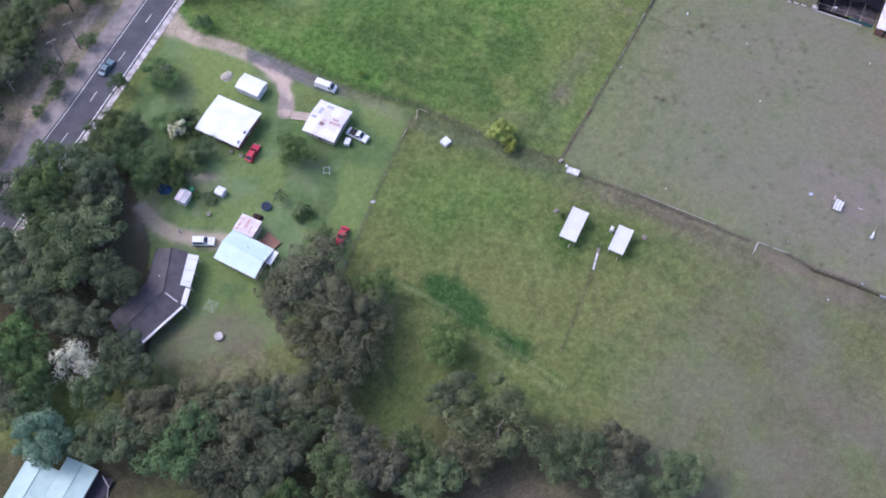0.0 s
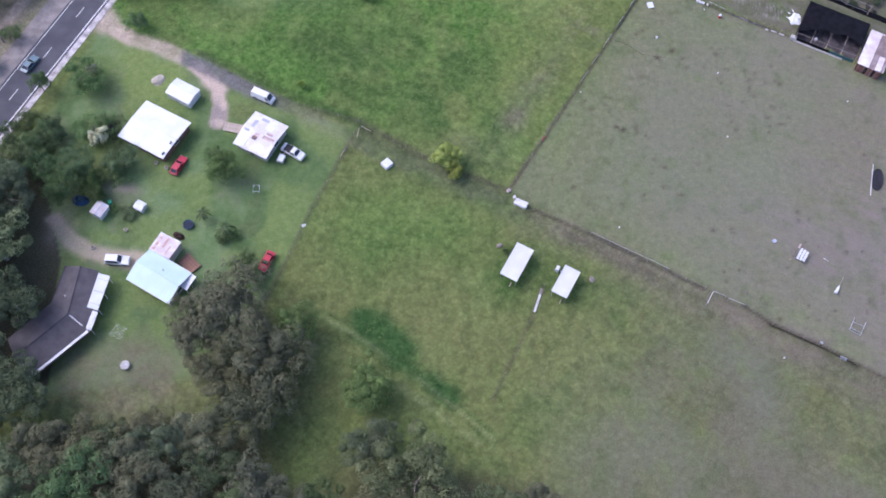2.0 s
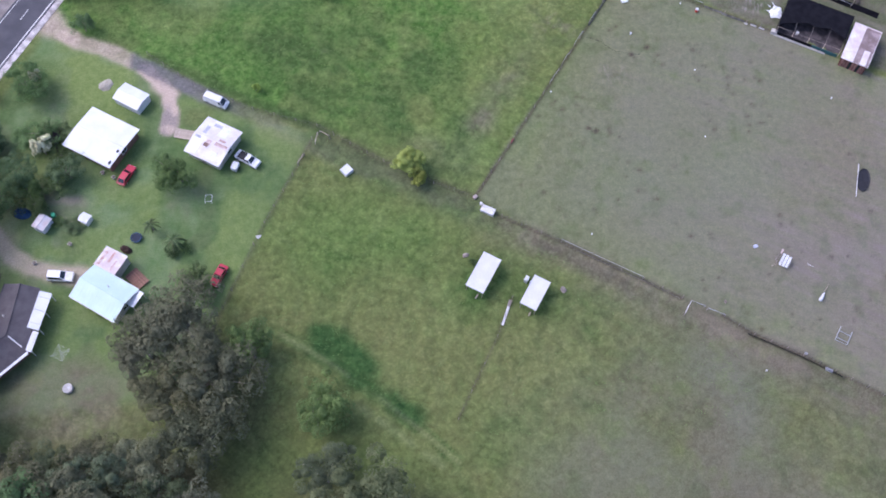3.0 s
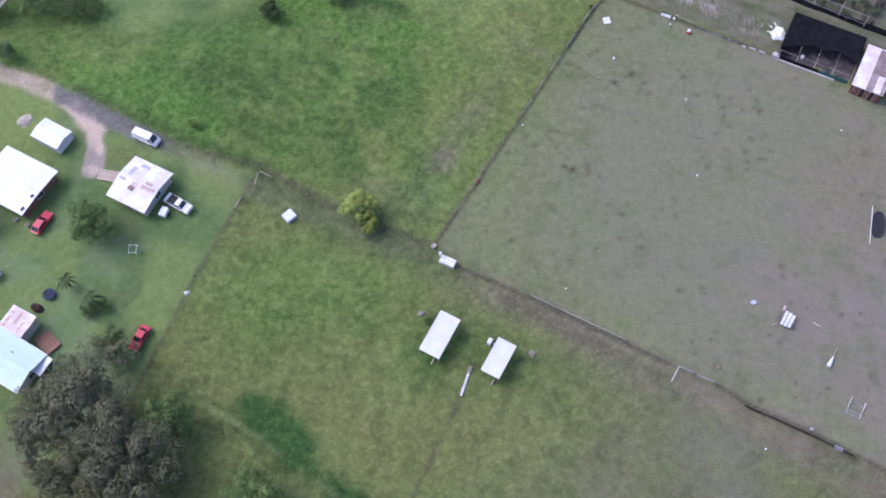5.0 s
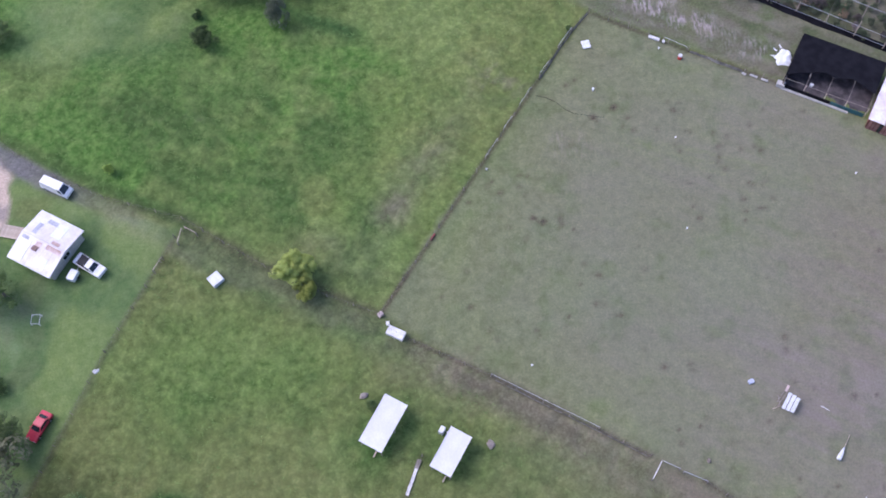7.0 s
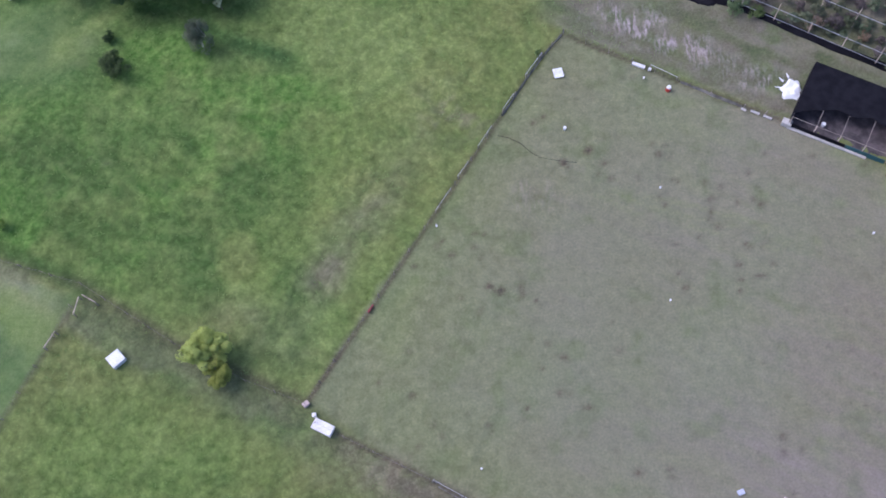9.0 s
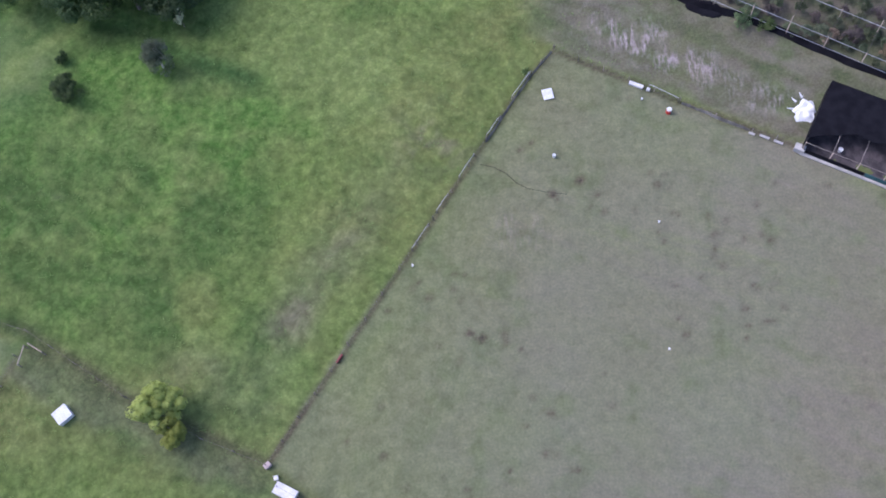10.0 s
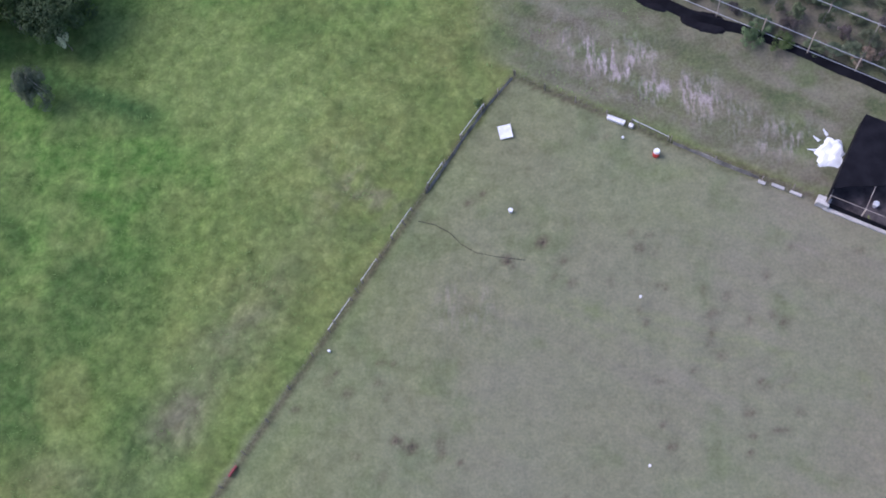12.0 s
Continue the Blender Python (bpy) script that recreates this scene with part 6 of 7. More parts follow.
fence("old wire fence running down the paddock", [(27.5, 77.5), (24.5, 70), (17, 55)], 5.0)
rail("thin white pole rail along the field fence", (37.4, 88.8), (52.0, 80.9), 0.9, 0.035, STEEL)
rail("pale steel rail of a gateway", (60.1, 76.1), (62.4, 75.0), 1.1, 0.05, STEEL)
rail("pale steel rail of a gateway", (62.9, 74.6), (65.9, 73.2), 1.1, 0.05, STEEL)
rail("open steel gate rail at a gateway", (58.6, 73.7), (60.0, 76.0), 1.1, 0.06, TRIM)
rail("pale pole rail at the yard gate", (-9.3, 110.3), (-8.9, 112.6), 1.1)
rail("pale pole rail at the yard gate", (-8.5, 112.9), (-6.6, 111.8), 1.1)
rail("pale pole rail at the yard gate", (-11.4, 107.9), (-12.5, 105.8), 1.1)
for a_, b_ in (((48.4, 141.8), (46.9, 139.4)), ((45.3, 136.8), (43.4, 133.8)), ((42.0, 131.4), (40.6, 129.2)), ((39.6, 127.4), (37.6, 124.2))):
    rail("short white pole leaning along the fence", a_, b_, 0.7, 0.035, STEEL, "white poles along the fence")
rail("grey pole lying along the fence", (52.6, 148.3), (50.2, 144.8), 0.8, 0.045, STEEL)
rail("grey pole along the far fence", (67.7, 145.9), (71.2, 143.8), 0.8, 0.05, STEEL)
box_thing("feed_bin", "red plastic bin against the fence", "bin", 29.2, 110.7, 58, (1.2, 0.22, 0.3), mat("dull_red_plastic", (0.3, 0.06, 0.065), (0.22, 0.05, 0.05), 0.6))

# ---- paddock things ----
OFFWHITE = mat("weathered_white", (0.74, 0.73, 0.72), (0.6, 0.59, 0.58), 0.6)
box_thing("water_trough", "white covered trough by the farm track", "trough", -3.1, 104.3, 42, (1.9, 1.8, 0.9), WALL_WHITE)
box_thing("water_trough", "long off-white trough at the field corner", "trough", 23.8, 95.3, -26, (2.7, 1.4, 0.8), OFFWHITE)
box_thing("crate", "small pale crate at the field corner", "crate", 21.5, 98.3, 40, (0.8, 0.6, 0.6), PAVING)
box_thing("crate", "small pale crate at the field corner", "crate", 22.6, 96.9, 10, (0.5, 0.5, 0.5), OFFWHITE)
box_thing("storage_box", "flat square white box in the field", "box", 54.8, 145.3, 12, (1.35, 1.5, 0.2), WALL_WHITE)
box_thing("long_box", "long white box set against the far fence", "box", 66.1, 146.2, -25, (1.9, 0.5, 0.35), OFFWHITE)
box_thing("long_box", "small white box set against the far fence", "box", 67.6, 145.5, -25, (0.45, 0.4, 0.35), OFFWHITE)
for x_, y_, l_ in ((79.9, 138.8, 0.9), (81.4, 138.3, 1.5), (83.0, 137.5, 1.4)):
    box_thing("planter_box", "pale block standing along the fence", "block", x_, y_, -27, (l_ * 0.85, 0.3, 0.22), CONCRETE, group="blocks along the fence")
drum = thing("drum", "red and white plastic drum in the field", "drum", place(69.9, 142.2, 0, 0, 0.95))
part("body", MB().tube((0, 0, -0.05), (0, 0, 0.55), 0.36, n=18), RED_PLASTIC, drum)
part("lid", MB().tube((0.05, 0.1, 0.55), (0.05, 0.1, 0.8), 0.36, 0.3, n=18), WALL_WHITE, drum)
tub = thing("tub", "white plastic tub standing in the field", "tub", place(55.3, 136.4, 0, 0, 0.75), "white tubs in the field")
part("body", MB().tube((0, 0, -0.05), (0, 0, 0.6), 0.24, 0.28, n=14), WALL_WHITE, tub)
part("rim", MB().tube((0, 0, 0.58), (0, 0, 0.63), 0.31, n=14), WALL_WHITE, tub)
for x_, y_ in ((67.6, 127.2), (67.6, 111.3), (94.5, 120.1), (43.2, 90.2), (37.7, 122.2), (72.0, 62.9), (66.7, 144.2), (31.0, 80.7)):
    copy_thing(tub, place(x_, y_, 30, 0, 0.6))
shelter = thing("broken_shelter", "collapsed stall with three white roof sheets and loose poles", "stall", place(78.7, 83.9, 58))
for k_, (y_, w_, l_) in enumerate(((-0.62, 0.5, 2.3), (0.0, 0.52, 2.5), (0.62, 0.46, 2.6))):
    part("roof_sheet", MB().plate([(-0.55 * l_, y_ - w_ / 2, 0.85 + 0.05 * k_), (0.45 * l_, y_ - w_ / 2, 1.15), (0.45 * l_ - 0.1, y_ + w_ / 2, 1.18), (-0.55 * l_, y_ + w_ / 2, 0.88 + 0.05 * k_)], 0.04), WALL_WHITE, shelter)
for sx_ in (-1, 1):
    for sy_ in (-1, 1):
        part("leg", MB().box((sx_ * 0.85, sy_ * 0.6, 0.45), (0.1, 0.1, 1.0)), TIMBER, shelter)
    part("bearer", MB().box((sx_ * 0.85, 0, 0.88 + sx_ * 0.1), (0.09, 1.7, 0.09)), TIMBER, shelter)
part("board", MB().box((1.9, 1.15, 0.12), (1.0, 0.35, 0.06)), PAVING, shelter, "pale loose board")
for p_, q_ in (((-1.2, 1.3, 0.06), (1.3, 1.0, 0.5)), ((-0.6, 1.6, 0.06), (1.5, 1.35, 0.2)), ((-1.0, 1.0, 0.05), (0.4, 1.9, 0.12))):
    part("loose_pole", MB().tube(p_, q_, 0.05, 0.04, n=6), TIMBER, shelter)
part("loose_pole", MB().tube((-1.9, 1.75, 0.06), (-1.0, 1.0, 0.3), 0.05, n=6), TIMBER_PALE, shelter)
parasol = thing("parasol", "closed white parasol lying on its side in the grass", "parasol", place(84.0, 76.0, 56))
folds = MB()
ring_n = 14
for x_, r_ in ((0.0, 0.34), (0.5, 0.33), (1.1, 0.26), (1.7, 0.14), (2.0, 0.05)):
    for k in range(ring_n):
        a_, q_ = k * math.tau / ring_n, r_ * (1.0 if k % 2 else 0.72)
        folds.v.append((x_ + (0.12 if k % 2 and x_ == 0 else 0), q_ * math.cos(a_), 0.26 + 0.72 * q_ * math.sin(a_)))
for j in range(4):
    for k in range(ring_n):
        folds.f.append((ring_n * j + k, ring_n * j + (k + 1) % ring_n, ring_n * j + ring_n + (k + 1) % ring_n, ring_n * j + ring_n + k))
folds.f.append(tuple(range(ring_n))[::-1])
part("canopy", folds, WALL_WHITE, parasol, "folded white canopy")
part("pole", MB().tube((1.9, 0, 0.25), (4.1, 0.05, 0.05), 0.04, n=8), TIMBER_PALE, parasol)
stick = thing("stick", "short pale stick lying in the field", "stick", place(83.5, 83.2, -35))
part("shaft", MB().tube((-0.6, 0, 0.06), (0.6, 0.04, 0.08), 0.05, 0.035, n=6), TRIM, stick)
box_thing("tool_box", "pale bluish tub lying in the field", "tub", 73.8, 87.2, 20, (0.8, 0.6, 0.35), mat("pale_blue_plastic", (0.5, 0.53, 0.64), (0.42, 0.45, 0.55), 0.5))
frame_ = thing("gate_panel", "galvanised H-shaped gate panel lying on the grass", "gate panel", place(87.1, 69.2, 60))
for sy_ in (-1, 1):
    part("side_bar", MB().tube((-1.4, sy_ * 1.1, 0.12), (1.4, sy_ * 1.1, 0.3), 0.07), STEEL, frame_)
for sx_ in (-0.9, 0.5):
    part("cross_bar", MB().tube((sx_, -1.1, 0.16 + sx_ * 0.06), (sx_, 1.1, 0.16 + sx_ * 0.06), 0.07), STEEL, frame_)
part("foot", MB().tube((-1.4, -1.1, 0.05), (-1.4, 1.1, 0.05), 0.06), STEEL, frame_)
box_thing("metal_tray", "grey metal tray by the fence", "tray", 83.2, 62.8, -25, (1.3, 0.6, 0.25), STEEL)
box_thing("metal_tray", "grey metal tray by the fence", "tray", 79.6, 65.9, -25, (0.5, 0.4, 0.3), STEEL)
hollow = thing("pond_liner", "dark oval pond liner with a white pole across its edge", "pond", place(97.2, 101.2, 72))
ov = [(2.6 * math.cos(a), 1.25 * math.sin(a)) for a in (k * math.tau / 28 for k in range(28))]
ov2 = [(x * 0.9, y * 0.85) for x, y in ov]
lin = MB().add([(x, y, 0.22) for x, y in ov] + [(x, y, 0.1) for x, y in ov2] + [(x, y, -0.1) for x, y in ov], [(k, (k + 1) % 28, 28 + (k + 1) % 28, 28 + k) for k in range(28)] + [tuple(range(28, 56))] + [(56 + k, 56 + (k + 1) % 28, (k + 1) % 28, k) for k in range(28)])
part("liner", lin, BLACK_TRAY, hollow)
rail("white pole lying beside the pond liner", (96.9, 104.6), (94.9, 97.4), 0.35, 0.07, TRIM)
plank = thing("plank", "long weathered plank lying in the grass", "plank", place(26.2, 74.3, 70))
part("board", MB().box((0.2, 0, 0.16), (4.9, 0.42, 0.07)), OFFWHITE, plank, bevel=0.01)
part("end_cap", MB().box((2.2, 0.02, 0.22), (1.3, 0.6, 0.06)), TIMBER, plank)
log_ = thing("fallen_branch", "pale fallen branch on the grass", "branch", place(-52.5, 27.0, -14))
part("limb", MB().tube((-2, 0, 0.1), (0.3, 0.25, 0.15), 0.1, 0.08).tube((0.3, 0.25, 0.15), (2, 0, 0.1), 0.08, 0.04), BARK_PALE, log_)
for sx_, m_ in ((-1, shed_a), (-1, shed_b)):
    part("step", MB().box((-3.9 if m_ is shed_a else -3.3, -0.7, 0.12), (0.9, 0.16, 0.3)), TIMBER_PALE, m_)
box_thing("gas_bottle_box", "white box standing at the shed corner", "box", 30.3, 80.9, 60, (1.0, 0.7, 1.2), WALL_WHITE)
rock("dirt_heap", "low grey heap in the grass", 37.0, 79.0, 0.7, 0.3, TIMBER, 3, "heap")

# ---- stable block with shade cloth ----
BLACK_CLOTH = mat("black_shade_cloth", (0.012, 0.012, 0.016), (0.006, 0.006, 0.009), 0.9, 0, 0.8, 10, 0.3, spec=0.12)
TEAL_BOARD = mat("teal_board", (0.04, 0.12, 0.13), (0.03, 0.09, 0.1), 0.6)
MULCH = mat("mulch_floor", (0.105, 0.09, 0.092), (0.05, 0.044, 0.047), 0.95, 0, 0.8, 5, 0.4)
stable = thing("shade_house", "open-fronted stable with torn black shade cloth", "shade house", place(85.5, 136.2, -27))
part("floor", MB().slab([(0, 0), (13.6, 0), (13.6, 9.2), (0, 9.2)], -0.1, 0.1), MULCH, stable, "trampled brown floor")
SL, SD = 13.6, 9.2
tearline = [(0.0, 0.7), (1.2, 1.6), (3.4, 2.6), (5.0, 3.5), (7.5, 3.3), (9.5, 4.2), (11.5, 3.7), (13.6, 3.0)]
rf = MB()
zr_ = lambda y_: 2.35 + 0.07 * y_
rf.add([(x_, y_, zr_(y_)) for x_, y_ in tearline] + [(x_, SD, zr_(SD)) for x_, _ in tearline], [(k, k + 1, 9 + k, 8 + k) for k in range(7)])
rf.add([(x_, y_, zr_(y_) - 0.03) for x_, y_ in tearline] + [(x_, SD, zr_(SD) - 0.03) for x_, _ in tearline], [(k + 1, k, 8 + k, 9 + k) for k in range(7)])
part("cloth_roof", rf, BLACK_CLOTH, stable, "torn black shade cloth roof")
part("side_cloth", MB().box((0, SD / 2, 1.25), (0.05, SD, 2.5)), BLACK_CLOTH, stable)
part("back_cloth", MB().box((SL / 2, SD, 1.4), (SL, 0.05, 2.8)), BLACK_CLOTH, stable)
part("front_cloth", MB().box((4.0, -0.05, 0.5), (7.6, 0.06, 1.0)), BLACK_CLOTH, stable)
part("front_board", MB().box((10.6, -0.05, 0.5), (5.4, 0.07, 1.0)), TEAL_BOARD, stable, "teal painted board")
part("skirting", MB().box((5.5, -0.25, 0.1), (11.0, 0.35, 0.22)), CONCRETE, stable)
part("corner_block", MB().box((-0.2, 0.1, 0.45), (1.3, 0.9, 0.9)), CONCRETE, stable, bevel=0.05)
for k in range(5):
    part("post", MB().box((0.1 + k * 3.35, 0.05, 1.2), (0.12, 0.12, 2.5)), TIMBER_PALE, stable)
    part("rafter", MB().tube((0.1 + k * 3.35, 0.05, 2.24), (0.1 + k * 3.35, SD, 2.87), 0.035, n=6), TIMBER, stable)
part("top_rail", MB().tube((0, 0.05, 2.42), (SL, 0.05, 2.42), 0.04, n=6), TIMBER, stable)
bucket = thing("bucket", "white bucket on the stable floor", "bucket", place(90.2, 136.0, 0, 0.1))
part("body", MB().tube((0, 0, 0), (0, 0, 0.6), 0.24, 0.3, n=14), WALL_WHITE, bucket)
pile = thing("tarpaulin", "crumpled bright white sheet heaped at the stable end", "tarpaulin", place(87.0, 142.0, 30))
part("sheet", drape(3.3, 2.9, 0.55, 9, 26, 1.0), WHITE_ROOF, pile)
for k_, (x_, y_, a_) in enumerate(((-1.5, 0.9, 140), (-0.6, 1.5, 100), (0.4, 1.6, 80), (-1.6, -0.4, 190), (0.9, -1.3, 300))):
    part("torn_strip", MB().plate([(x_, y_, 0.12), (x_ + 0.35, y_ + 0.05, 0.1), (x_ + 0.8 * math.cos(radians(a_)) + 0.1, y_ + 0.8 * math.sin(radians(a_)), 0.3), (x_ + 0.7 * math.cos(radians(a_)), y_ + 0.7 * math.sin(radians(a_)), 0.3)], 0.03), WHITE_ROOF, pile)
barn = flat_shed("barn", "open barn with a weathered white iron roof", 101.9, 131.2, 61.5, 9.8, 5.6, 2.9, 2.5, PINK_ROOF, mat("red_brown_boards", (0.16, 0.06, 0.045), (0.1, 0.04, 0.03), 0.85), category="barn")

BARN_BOARD = mat("faded_red_boards", (0.3, 0.17, 0.15), (0.2, 0.1, 0.085), 0.85, rand=0.25)
for k_ in range(9):
    # solid dark panels on the wall imitate the shade inside two bays
    if k_ in (2, 5):
        part("opening", MB().box((-4.74, -2.2 + k_ * 0.55, 1.15), (0.06, 0.5, 2.2)), GLASS, barn, "dark panel standing in for the shade of an open bay")
    else:
        part("board", MB().box((-4.76, -2.2 + k_ * 0.55, 1.2), (0.1, 0.42, 2.4)), BARN_BOARD, barn)
RUSTY_IRON = mat("rusty_iron", (0.34, 0.27, 0.27), (0.2, 0.15, 0.145), 0.8, 0, 0.5, 4, 0.1)
part("rusty_sheet", MB().plate([(4.6, -2.85, 2.985), (-4.9, -2.85, 2.595), (-4.9, 0.3, 2.595), (4.6, 0.3, 2.985)][::-1], 0.03), RUSTY_IRON, barn, "rust-brown roof sheets")
part("bright_sheet", MB().plate([(-1.0, -2.2, 2.8), (-4.8, -2.2, 2.64), (-4.8, -1.0, 2.64), (-1.0, -1.0, 2.8)][::-1], 0.03), PINK_ROOF, barn)

# ---- low cloth along the field fences ----
GREY_CLOTH = mat("grey_shade_cloth", (0.24, 0.23, 0.2), (0.11, 0.105, 0.09), 0.85, 0, 0.8, 8, 0.3)


def low_cloth(label, pts, h, lean, material):
    """A low strip of cloth hung along a fence, sagging between its ties; lean: how far its top hangs out, as (x, y)."""
    root = thing("cloth_strip", label, "cloth strip", place(0, 0), "cloth strips on the fences")
    rs = random.Random(int(pts[0][0] * 10))
    for (ax, ay), (bx, by) in zip(pts[:-1], pts[1:]):
        n = max(2, int(math.hypot(bx - ax, by - ay) / 0.9))
        v = []
        for k in range(n + 1):
            x, y, j = ax + (bx - ax) * k / n, ay + (by - ay) * k / n, rs.uniform(0.65, 1.1)
            v += [(x, y, -0.1), (x + lean[0] * j, y + lean[1] * j, h * j), (x + lean[0] * j + 0.03, y + lean[1] * j + 0.03, h * j), (x + 0.05, y + 0.05, -0.1)]
        f = []
        for k in range(n):
            o = 4 * k
            f += [(o, o + 4, o + 5, o + 1), (o + 1, o + 5, o + 6, o + 2), (o + 2, o + 6, o + 7, o + 3)]
        part("cloth", MB().add(v, f), material, root)
    return root


low_cloth("grey shade cloth sagging along the fence", [(55.6, 151.6), (52.3, 147.4), (49.0, 142.2), (46.8, 138.6)], 0.25, (-0.16, 0.11), GREY_CLOTH)
low_cloth("low dark netting along the far fence", [(71.6, 143.3), (75.6, 141.2), (79.6, 139.2)], 0.35, (0.1, 0.2), GREY_CLOTH)
low_cloth("low black cloth along the field fence", [(69.8, 70.0), (74.6, 67.6), (79.1, 65.3), (85.5, 61.6)], 0.5, (-0.1, -0.35), BLACK_CLOTH)
low_cloth("low dark cloth along the field fence", [(38.0, 88.2), (44.5, 84.6), (52.0, 80.6), (58.4, 77.0)], 0.22, (-0.05, -0.2), GREY_CLOTH)
sack = thing("feed_sack", "crumpled pale sack dropped at the yard fence", "sack", place(-19.3, 90.6, 20))
part("sheet", drape(1.0, 0.7, 0.3, 31, 10, 0.6), OFFWHITE, sack)
rock("dirt_heap", "low grey heap in the long grass", 19.3, 86.2, 0.6, 0.3, TIMBER, 5, "heap")
rock("tree_stump", "weathered brown stump at the field's edge", 66.6, 76.2, 0.35, 0.3, BARK, 7, "stump")

# ---- black cloth fence and fruit cage ----
cloth = thing("cloth_fence", "sagging black weed-cloth fence", "fence", place(0, 0))
CL = [(66, 162.6), (69.2, 160.8), (72.5, 158.9), (75.2, 157.2), (79.6, 155.7), (84.3, 153.3), (89, 150.4), (93.2, 147.8), (99.5, 144.6), (108, 140)]
for (ax_, ay_), (bx_, by_) in zip(CL[:-1], CL[1:]):
    part("cloth", MB().add([(ax_, ay_, -0.1), (bx_, by_, -0.1), (bx_ + 0.3, by_ + 0.6, 0.9), (ax_ + 0.3, ay_ + 0.6, 0.9), (ax_ + 0.12, ay_ + 0.12, -0.1), (bx_ + 0.12, by_ + 0.12, -0.1), (bx_ + 0.36, by_ + 0.64, 0.9), (ax_ + 0.36, ay_ + 0.64, 0.9)],
                           [(0, 1, 2, 3), (5, 4, 7, 6), (3, 2, 6, 7), (0, 3, 7, 4), (1, 5, 6, 2)]), BLACK_CLOTH, cloth)
part("flap", drape(5.4, 2.6, 0.35, 21, 12), BLACK_CLOTH, cloth, loc=place(75.8, 157.6, -22))
part("flap", drape(4.0, 1.3, 0.3, 22, 10), BLACK_CLOTH, cloth, loc=place(70.4, 160.2, -30))
cage = thing("fruit_cage", "frame of tall steel posts and wires over fruit bushes", "fruit cage", place(77.0, 158.0, -30))
for i_ in range(8):
    for j_ in range(4):
        part("post", MB().tube((i_ * 5.0 - 5, j_ * 4.5, -0.2), (i_ * 5.0 - 5, j_ * 4.5, 3.2 if (i_ + j_) % 3 else 4.2), 0.07, n=6), TIMBER_PALE, cage)
for j_ in range(4):
    part("wire", MB().tube((-5, j_ * 4.5, 3.0), (30, j_ * 4.5, 3.0), 0.04, n=5), STEEL, cage)
for i_ in range(8):
    part("wire", MB().tube((i_ * 5.0 - 5, 0, 2.95), (i_ * 5.0 - 5, 13.5, 2.95), 0.025, n=5), WIRE, cage)
part("bottom_rail", MB().tube((-5, -0.05, 0.95), (30, -0.05, 0.95), 0.035, n=6), STEEL, cage)
fruit_a = tree_kind("fruit_bush", "grey-green fruit bush under netting", 31, 2.2, 1.5, foliage("fruit_leaves", (0.075, 0.095, 0.05), (0.2, 0.225, 0.13)), BARK, 30, 60, 0.12, 0.05, base=0.02, spread=0.235)
fruit_b = tree_kind("fruit_bush", "pinkish autumn-coloured fruit bush", 32, 1.8, 1.2, foliage("pinkish_leaves", (0.16, 0.1, 0.075), (0.3, 0.2, 0.155)), BARK, 26, 50, 0.12, 0.05, base=0.02, spread=0.235)
rs_ = random.Random(77)
cage_m = place(77.0, 158.0, -30)
fruit_spots, weed_spots = [], []
for j_ in range(6):
    for i_ in range(17):
        q_ = cage_m @ Vector((i_ * 2.3 - 6 + rs_.uniform(-0.6, 0.6), 1.4 + j_ * 2.4 + rs_.uniform(-0.5, 0.5), 0))
        (fruit_spots if rs_.random() < 0.62 else weed_spots).append((q_.x, q_.y, rs_.uniform(0.8, 2.2), rs_.uniform(0.6, 1.35)))
fruit_c = tree_kind("dry_weed", "purplish brown dry weed clump under netting", 33, 1.6, 1.3, foliage("dry_weed_leaves", (0.085, 0.07, 0.066), (0.21, 0.175, 0.165)), BARK, 30, 60, 0.12, 0.04, base=0.02, spread=0.26)
plant([fruit_a], fruit_spots, "fruit bushes in rows", 13)
plant([fruit_c], weed_spots, "dry weeds between the bushes", 19)
plant([fruit_b], [(91.0, 152.0, 1.8, 1.3), (98, 150, 1.5, 1.1)], "pinkish bushes", 14)

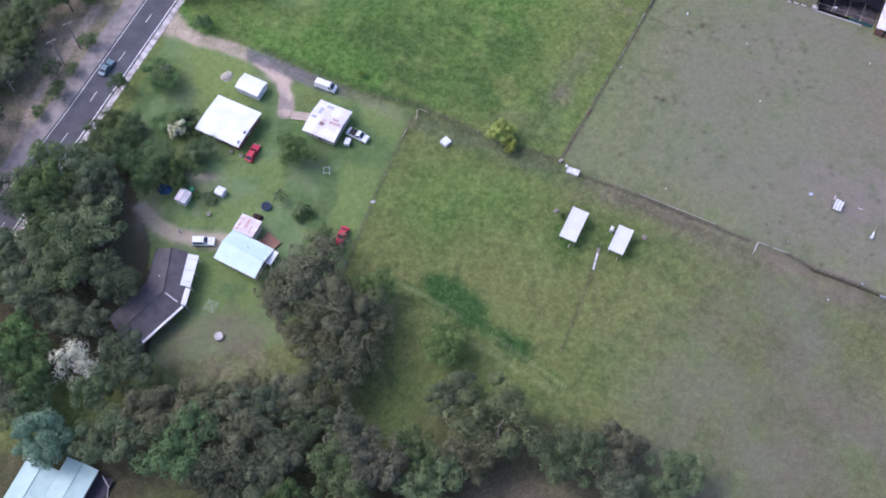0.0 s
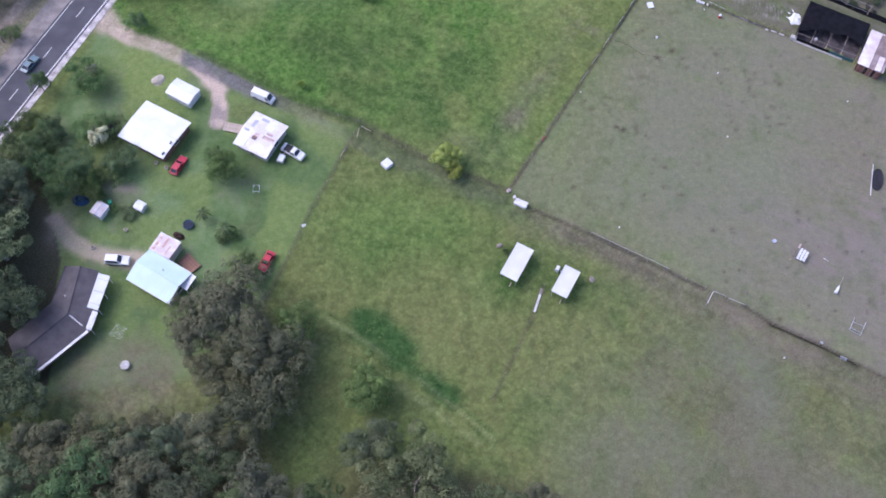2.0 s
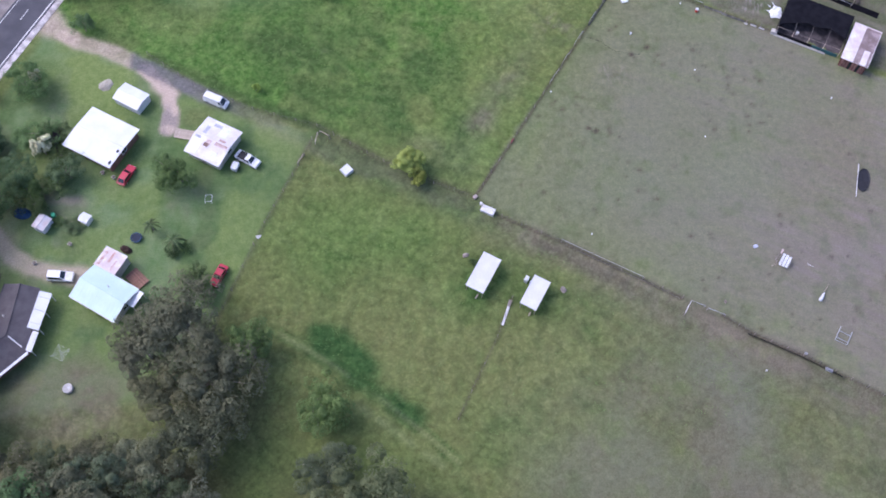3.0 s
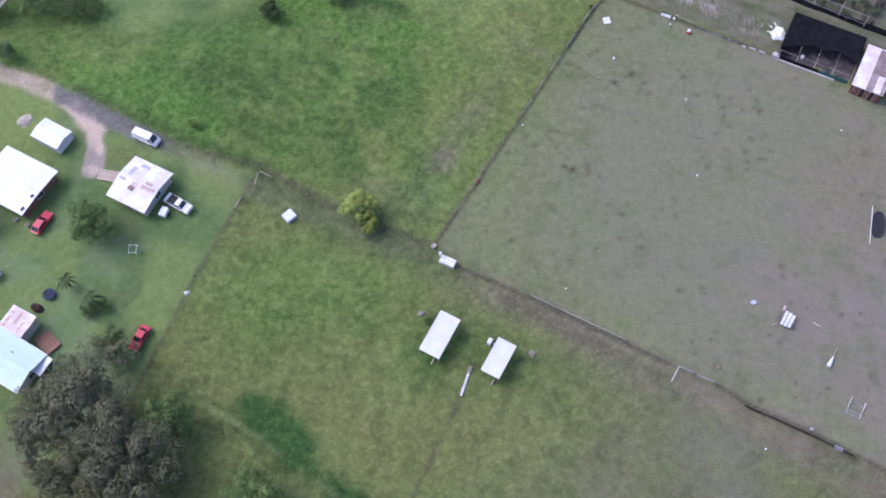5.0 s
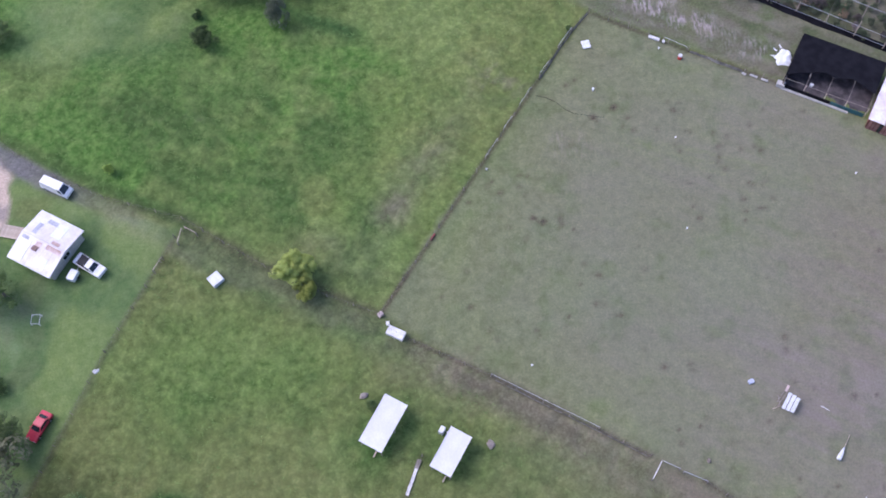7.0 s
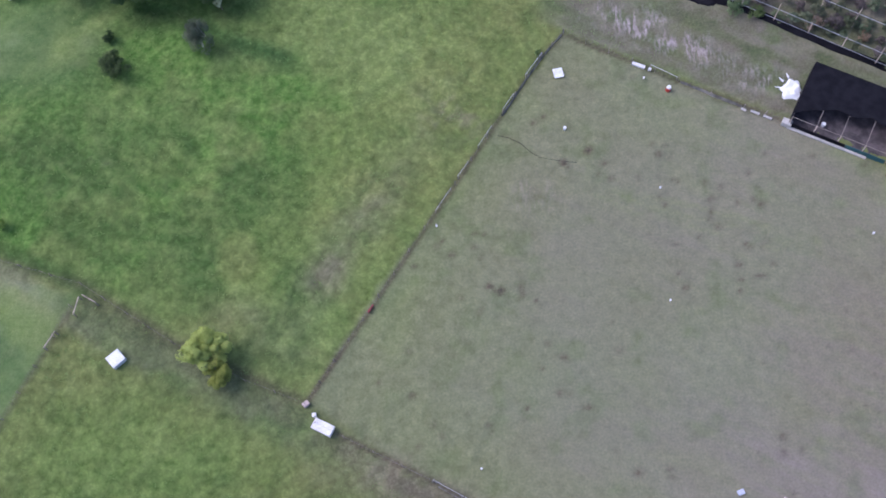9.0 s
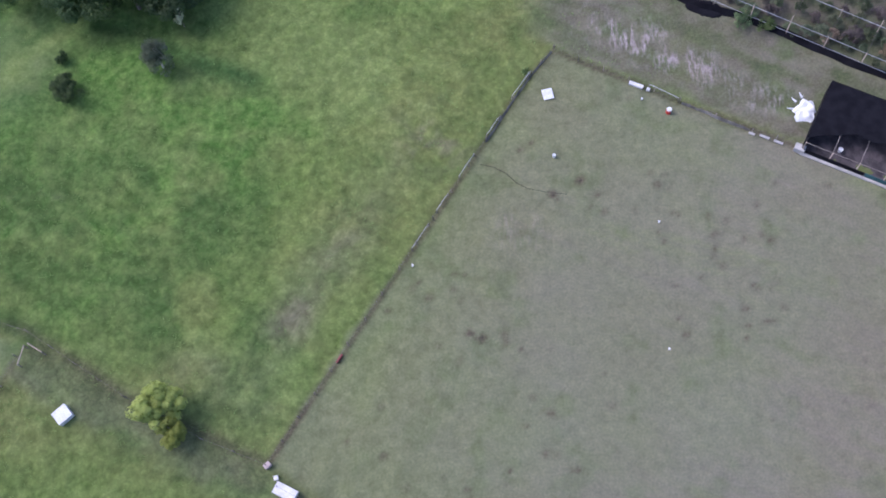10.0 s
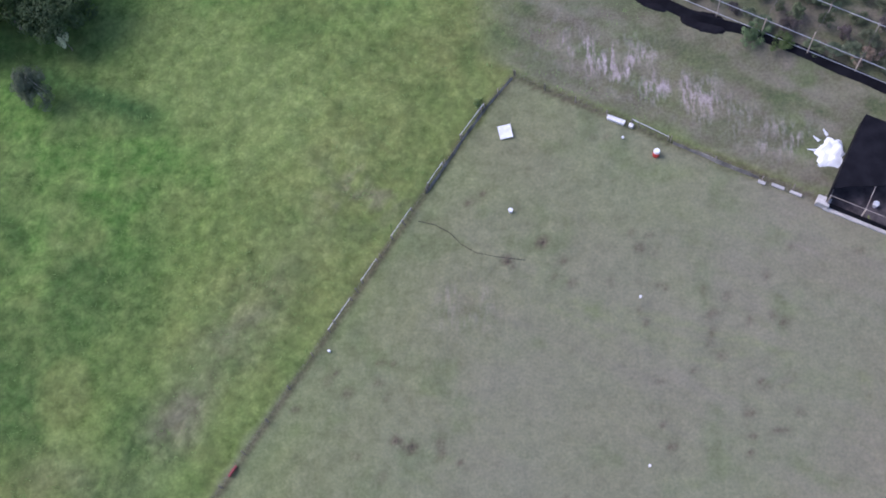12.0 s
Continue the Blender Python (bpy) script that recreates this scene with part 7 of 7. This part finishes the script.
# ---- power poles ----
for x_, y_, rz_ in ((-88.5, 129.5, 28), (-85.5, 134.2, 28)):
    pp = thing("power_pole", "timber power pole with a crossarm among roadside trees", "power pole", place(x_, y_, rz_), "power poles")
    part("pole", MB().tube((0, 0, -0.3), (0, 0, 9.5), 0.16, 0.11, n=8), TIMBER, pp)
    part("crossarm", MB().box((0, 0, 9.2), (2.2, 0.1, 0.12)), TIMBER_PALE, pp)
    for sx_ in (-0.95, -0.35, 0.35, 0.95):
        part("insulator", MB().tube((sx_, 0, 9.26), (sx_, 0, 9.46), 0.05, n=8), TRIM, pp)


# ---- long grass ----
def long_grass():
    """Tufts of tall grass over the rank paddocks."""
    rs = np.random.RandomState(5)
    n = 15000
    x, y = rs.uniform(-40, 70, n), rs.uniform(52, 162, n)
    keep = (signed(x, y, FIELD) < -0.5) & (signed(x, y, YARD) < -0.8) & (line_distance(x, y, DRIVE) > 2.2) & (line_distance(x, y, TRACK) > 1.6)
    keep &= rs.rand(n) < soft_step(0.25, 0.7, fractal(x, y, 7, 71)) * 0.8
    x, y = x[keep], y[keep]
    m = len(x)
    k = 4
    bx, by = np.repeat(x, k), np.repeat(y, k)
    a = rs.uniform(0, math.tau, m * k)
    h = rs.uniform(0.06, 0.14, m * k)
    w = rs.uniform(0.015, 0.04, m * k)
    lx, ly = np.cos(a), np.sin(a)
    off = rs.uniform(0.0, 0.16, m * k)
    bx, by = bx + lx * off, by + ly * off
    lean = h * rs.uniform(1.6, 2.8, m * k)
    p0 = np.stack([bx - ly * w, by + lx * w, np.full(m * k, -0.12)], -1)
    p1 = np.stack([bx + ly * w, by - lx * w, np.full(m * k, -0.12)], -1)
    p2 = np.stack([bx + lx * lean + ly * w * 0.5, by + ly * lean - lx * w * 0.5, h], -1)
    p3 = np.stack([bx + lx * lean - ly * w * 0.5, by + ly * lean + lx * w * 0.5, h], -1)
    co = np.stack([p0, p1, p2, p3], 1).reshape(-1, 3)
    me = bpy.data.meshes.new("long_grass")
    q = m * k
    me.vertices.add(4 * q)
    me.vertices.foreach_set("co", co.ravel())
    me.loops.add(4 * q)
    me.loops.foreach_set("vertex_index", np.arange(4 * q, dtype=np.int32))
    me.polygons.add(q)
    me.polygons.foreach_set("loop_start", np.arange(0, 4 * q, 4, dtype=np.int32))
    me.update(calc_edges=True)
    return me


grass = part("long_grass", long_grass(), LEAF_GRASS, None)
tagged(grass, "tufts of long green grass across the paddocks", "grass", kind="stuff")
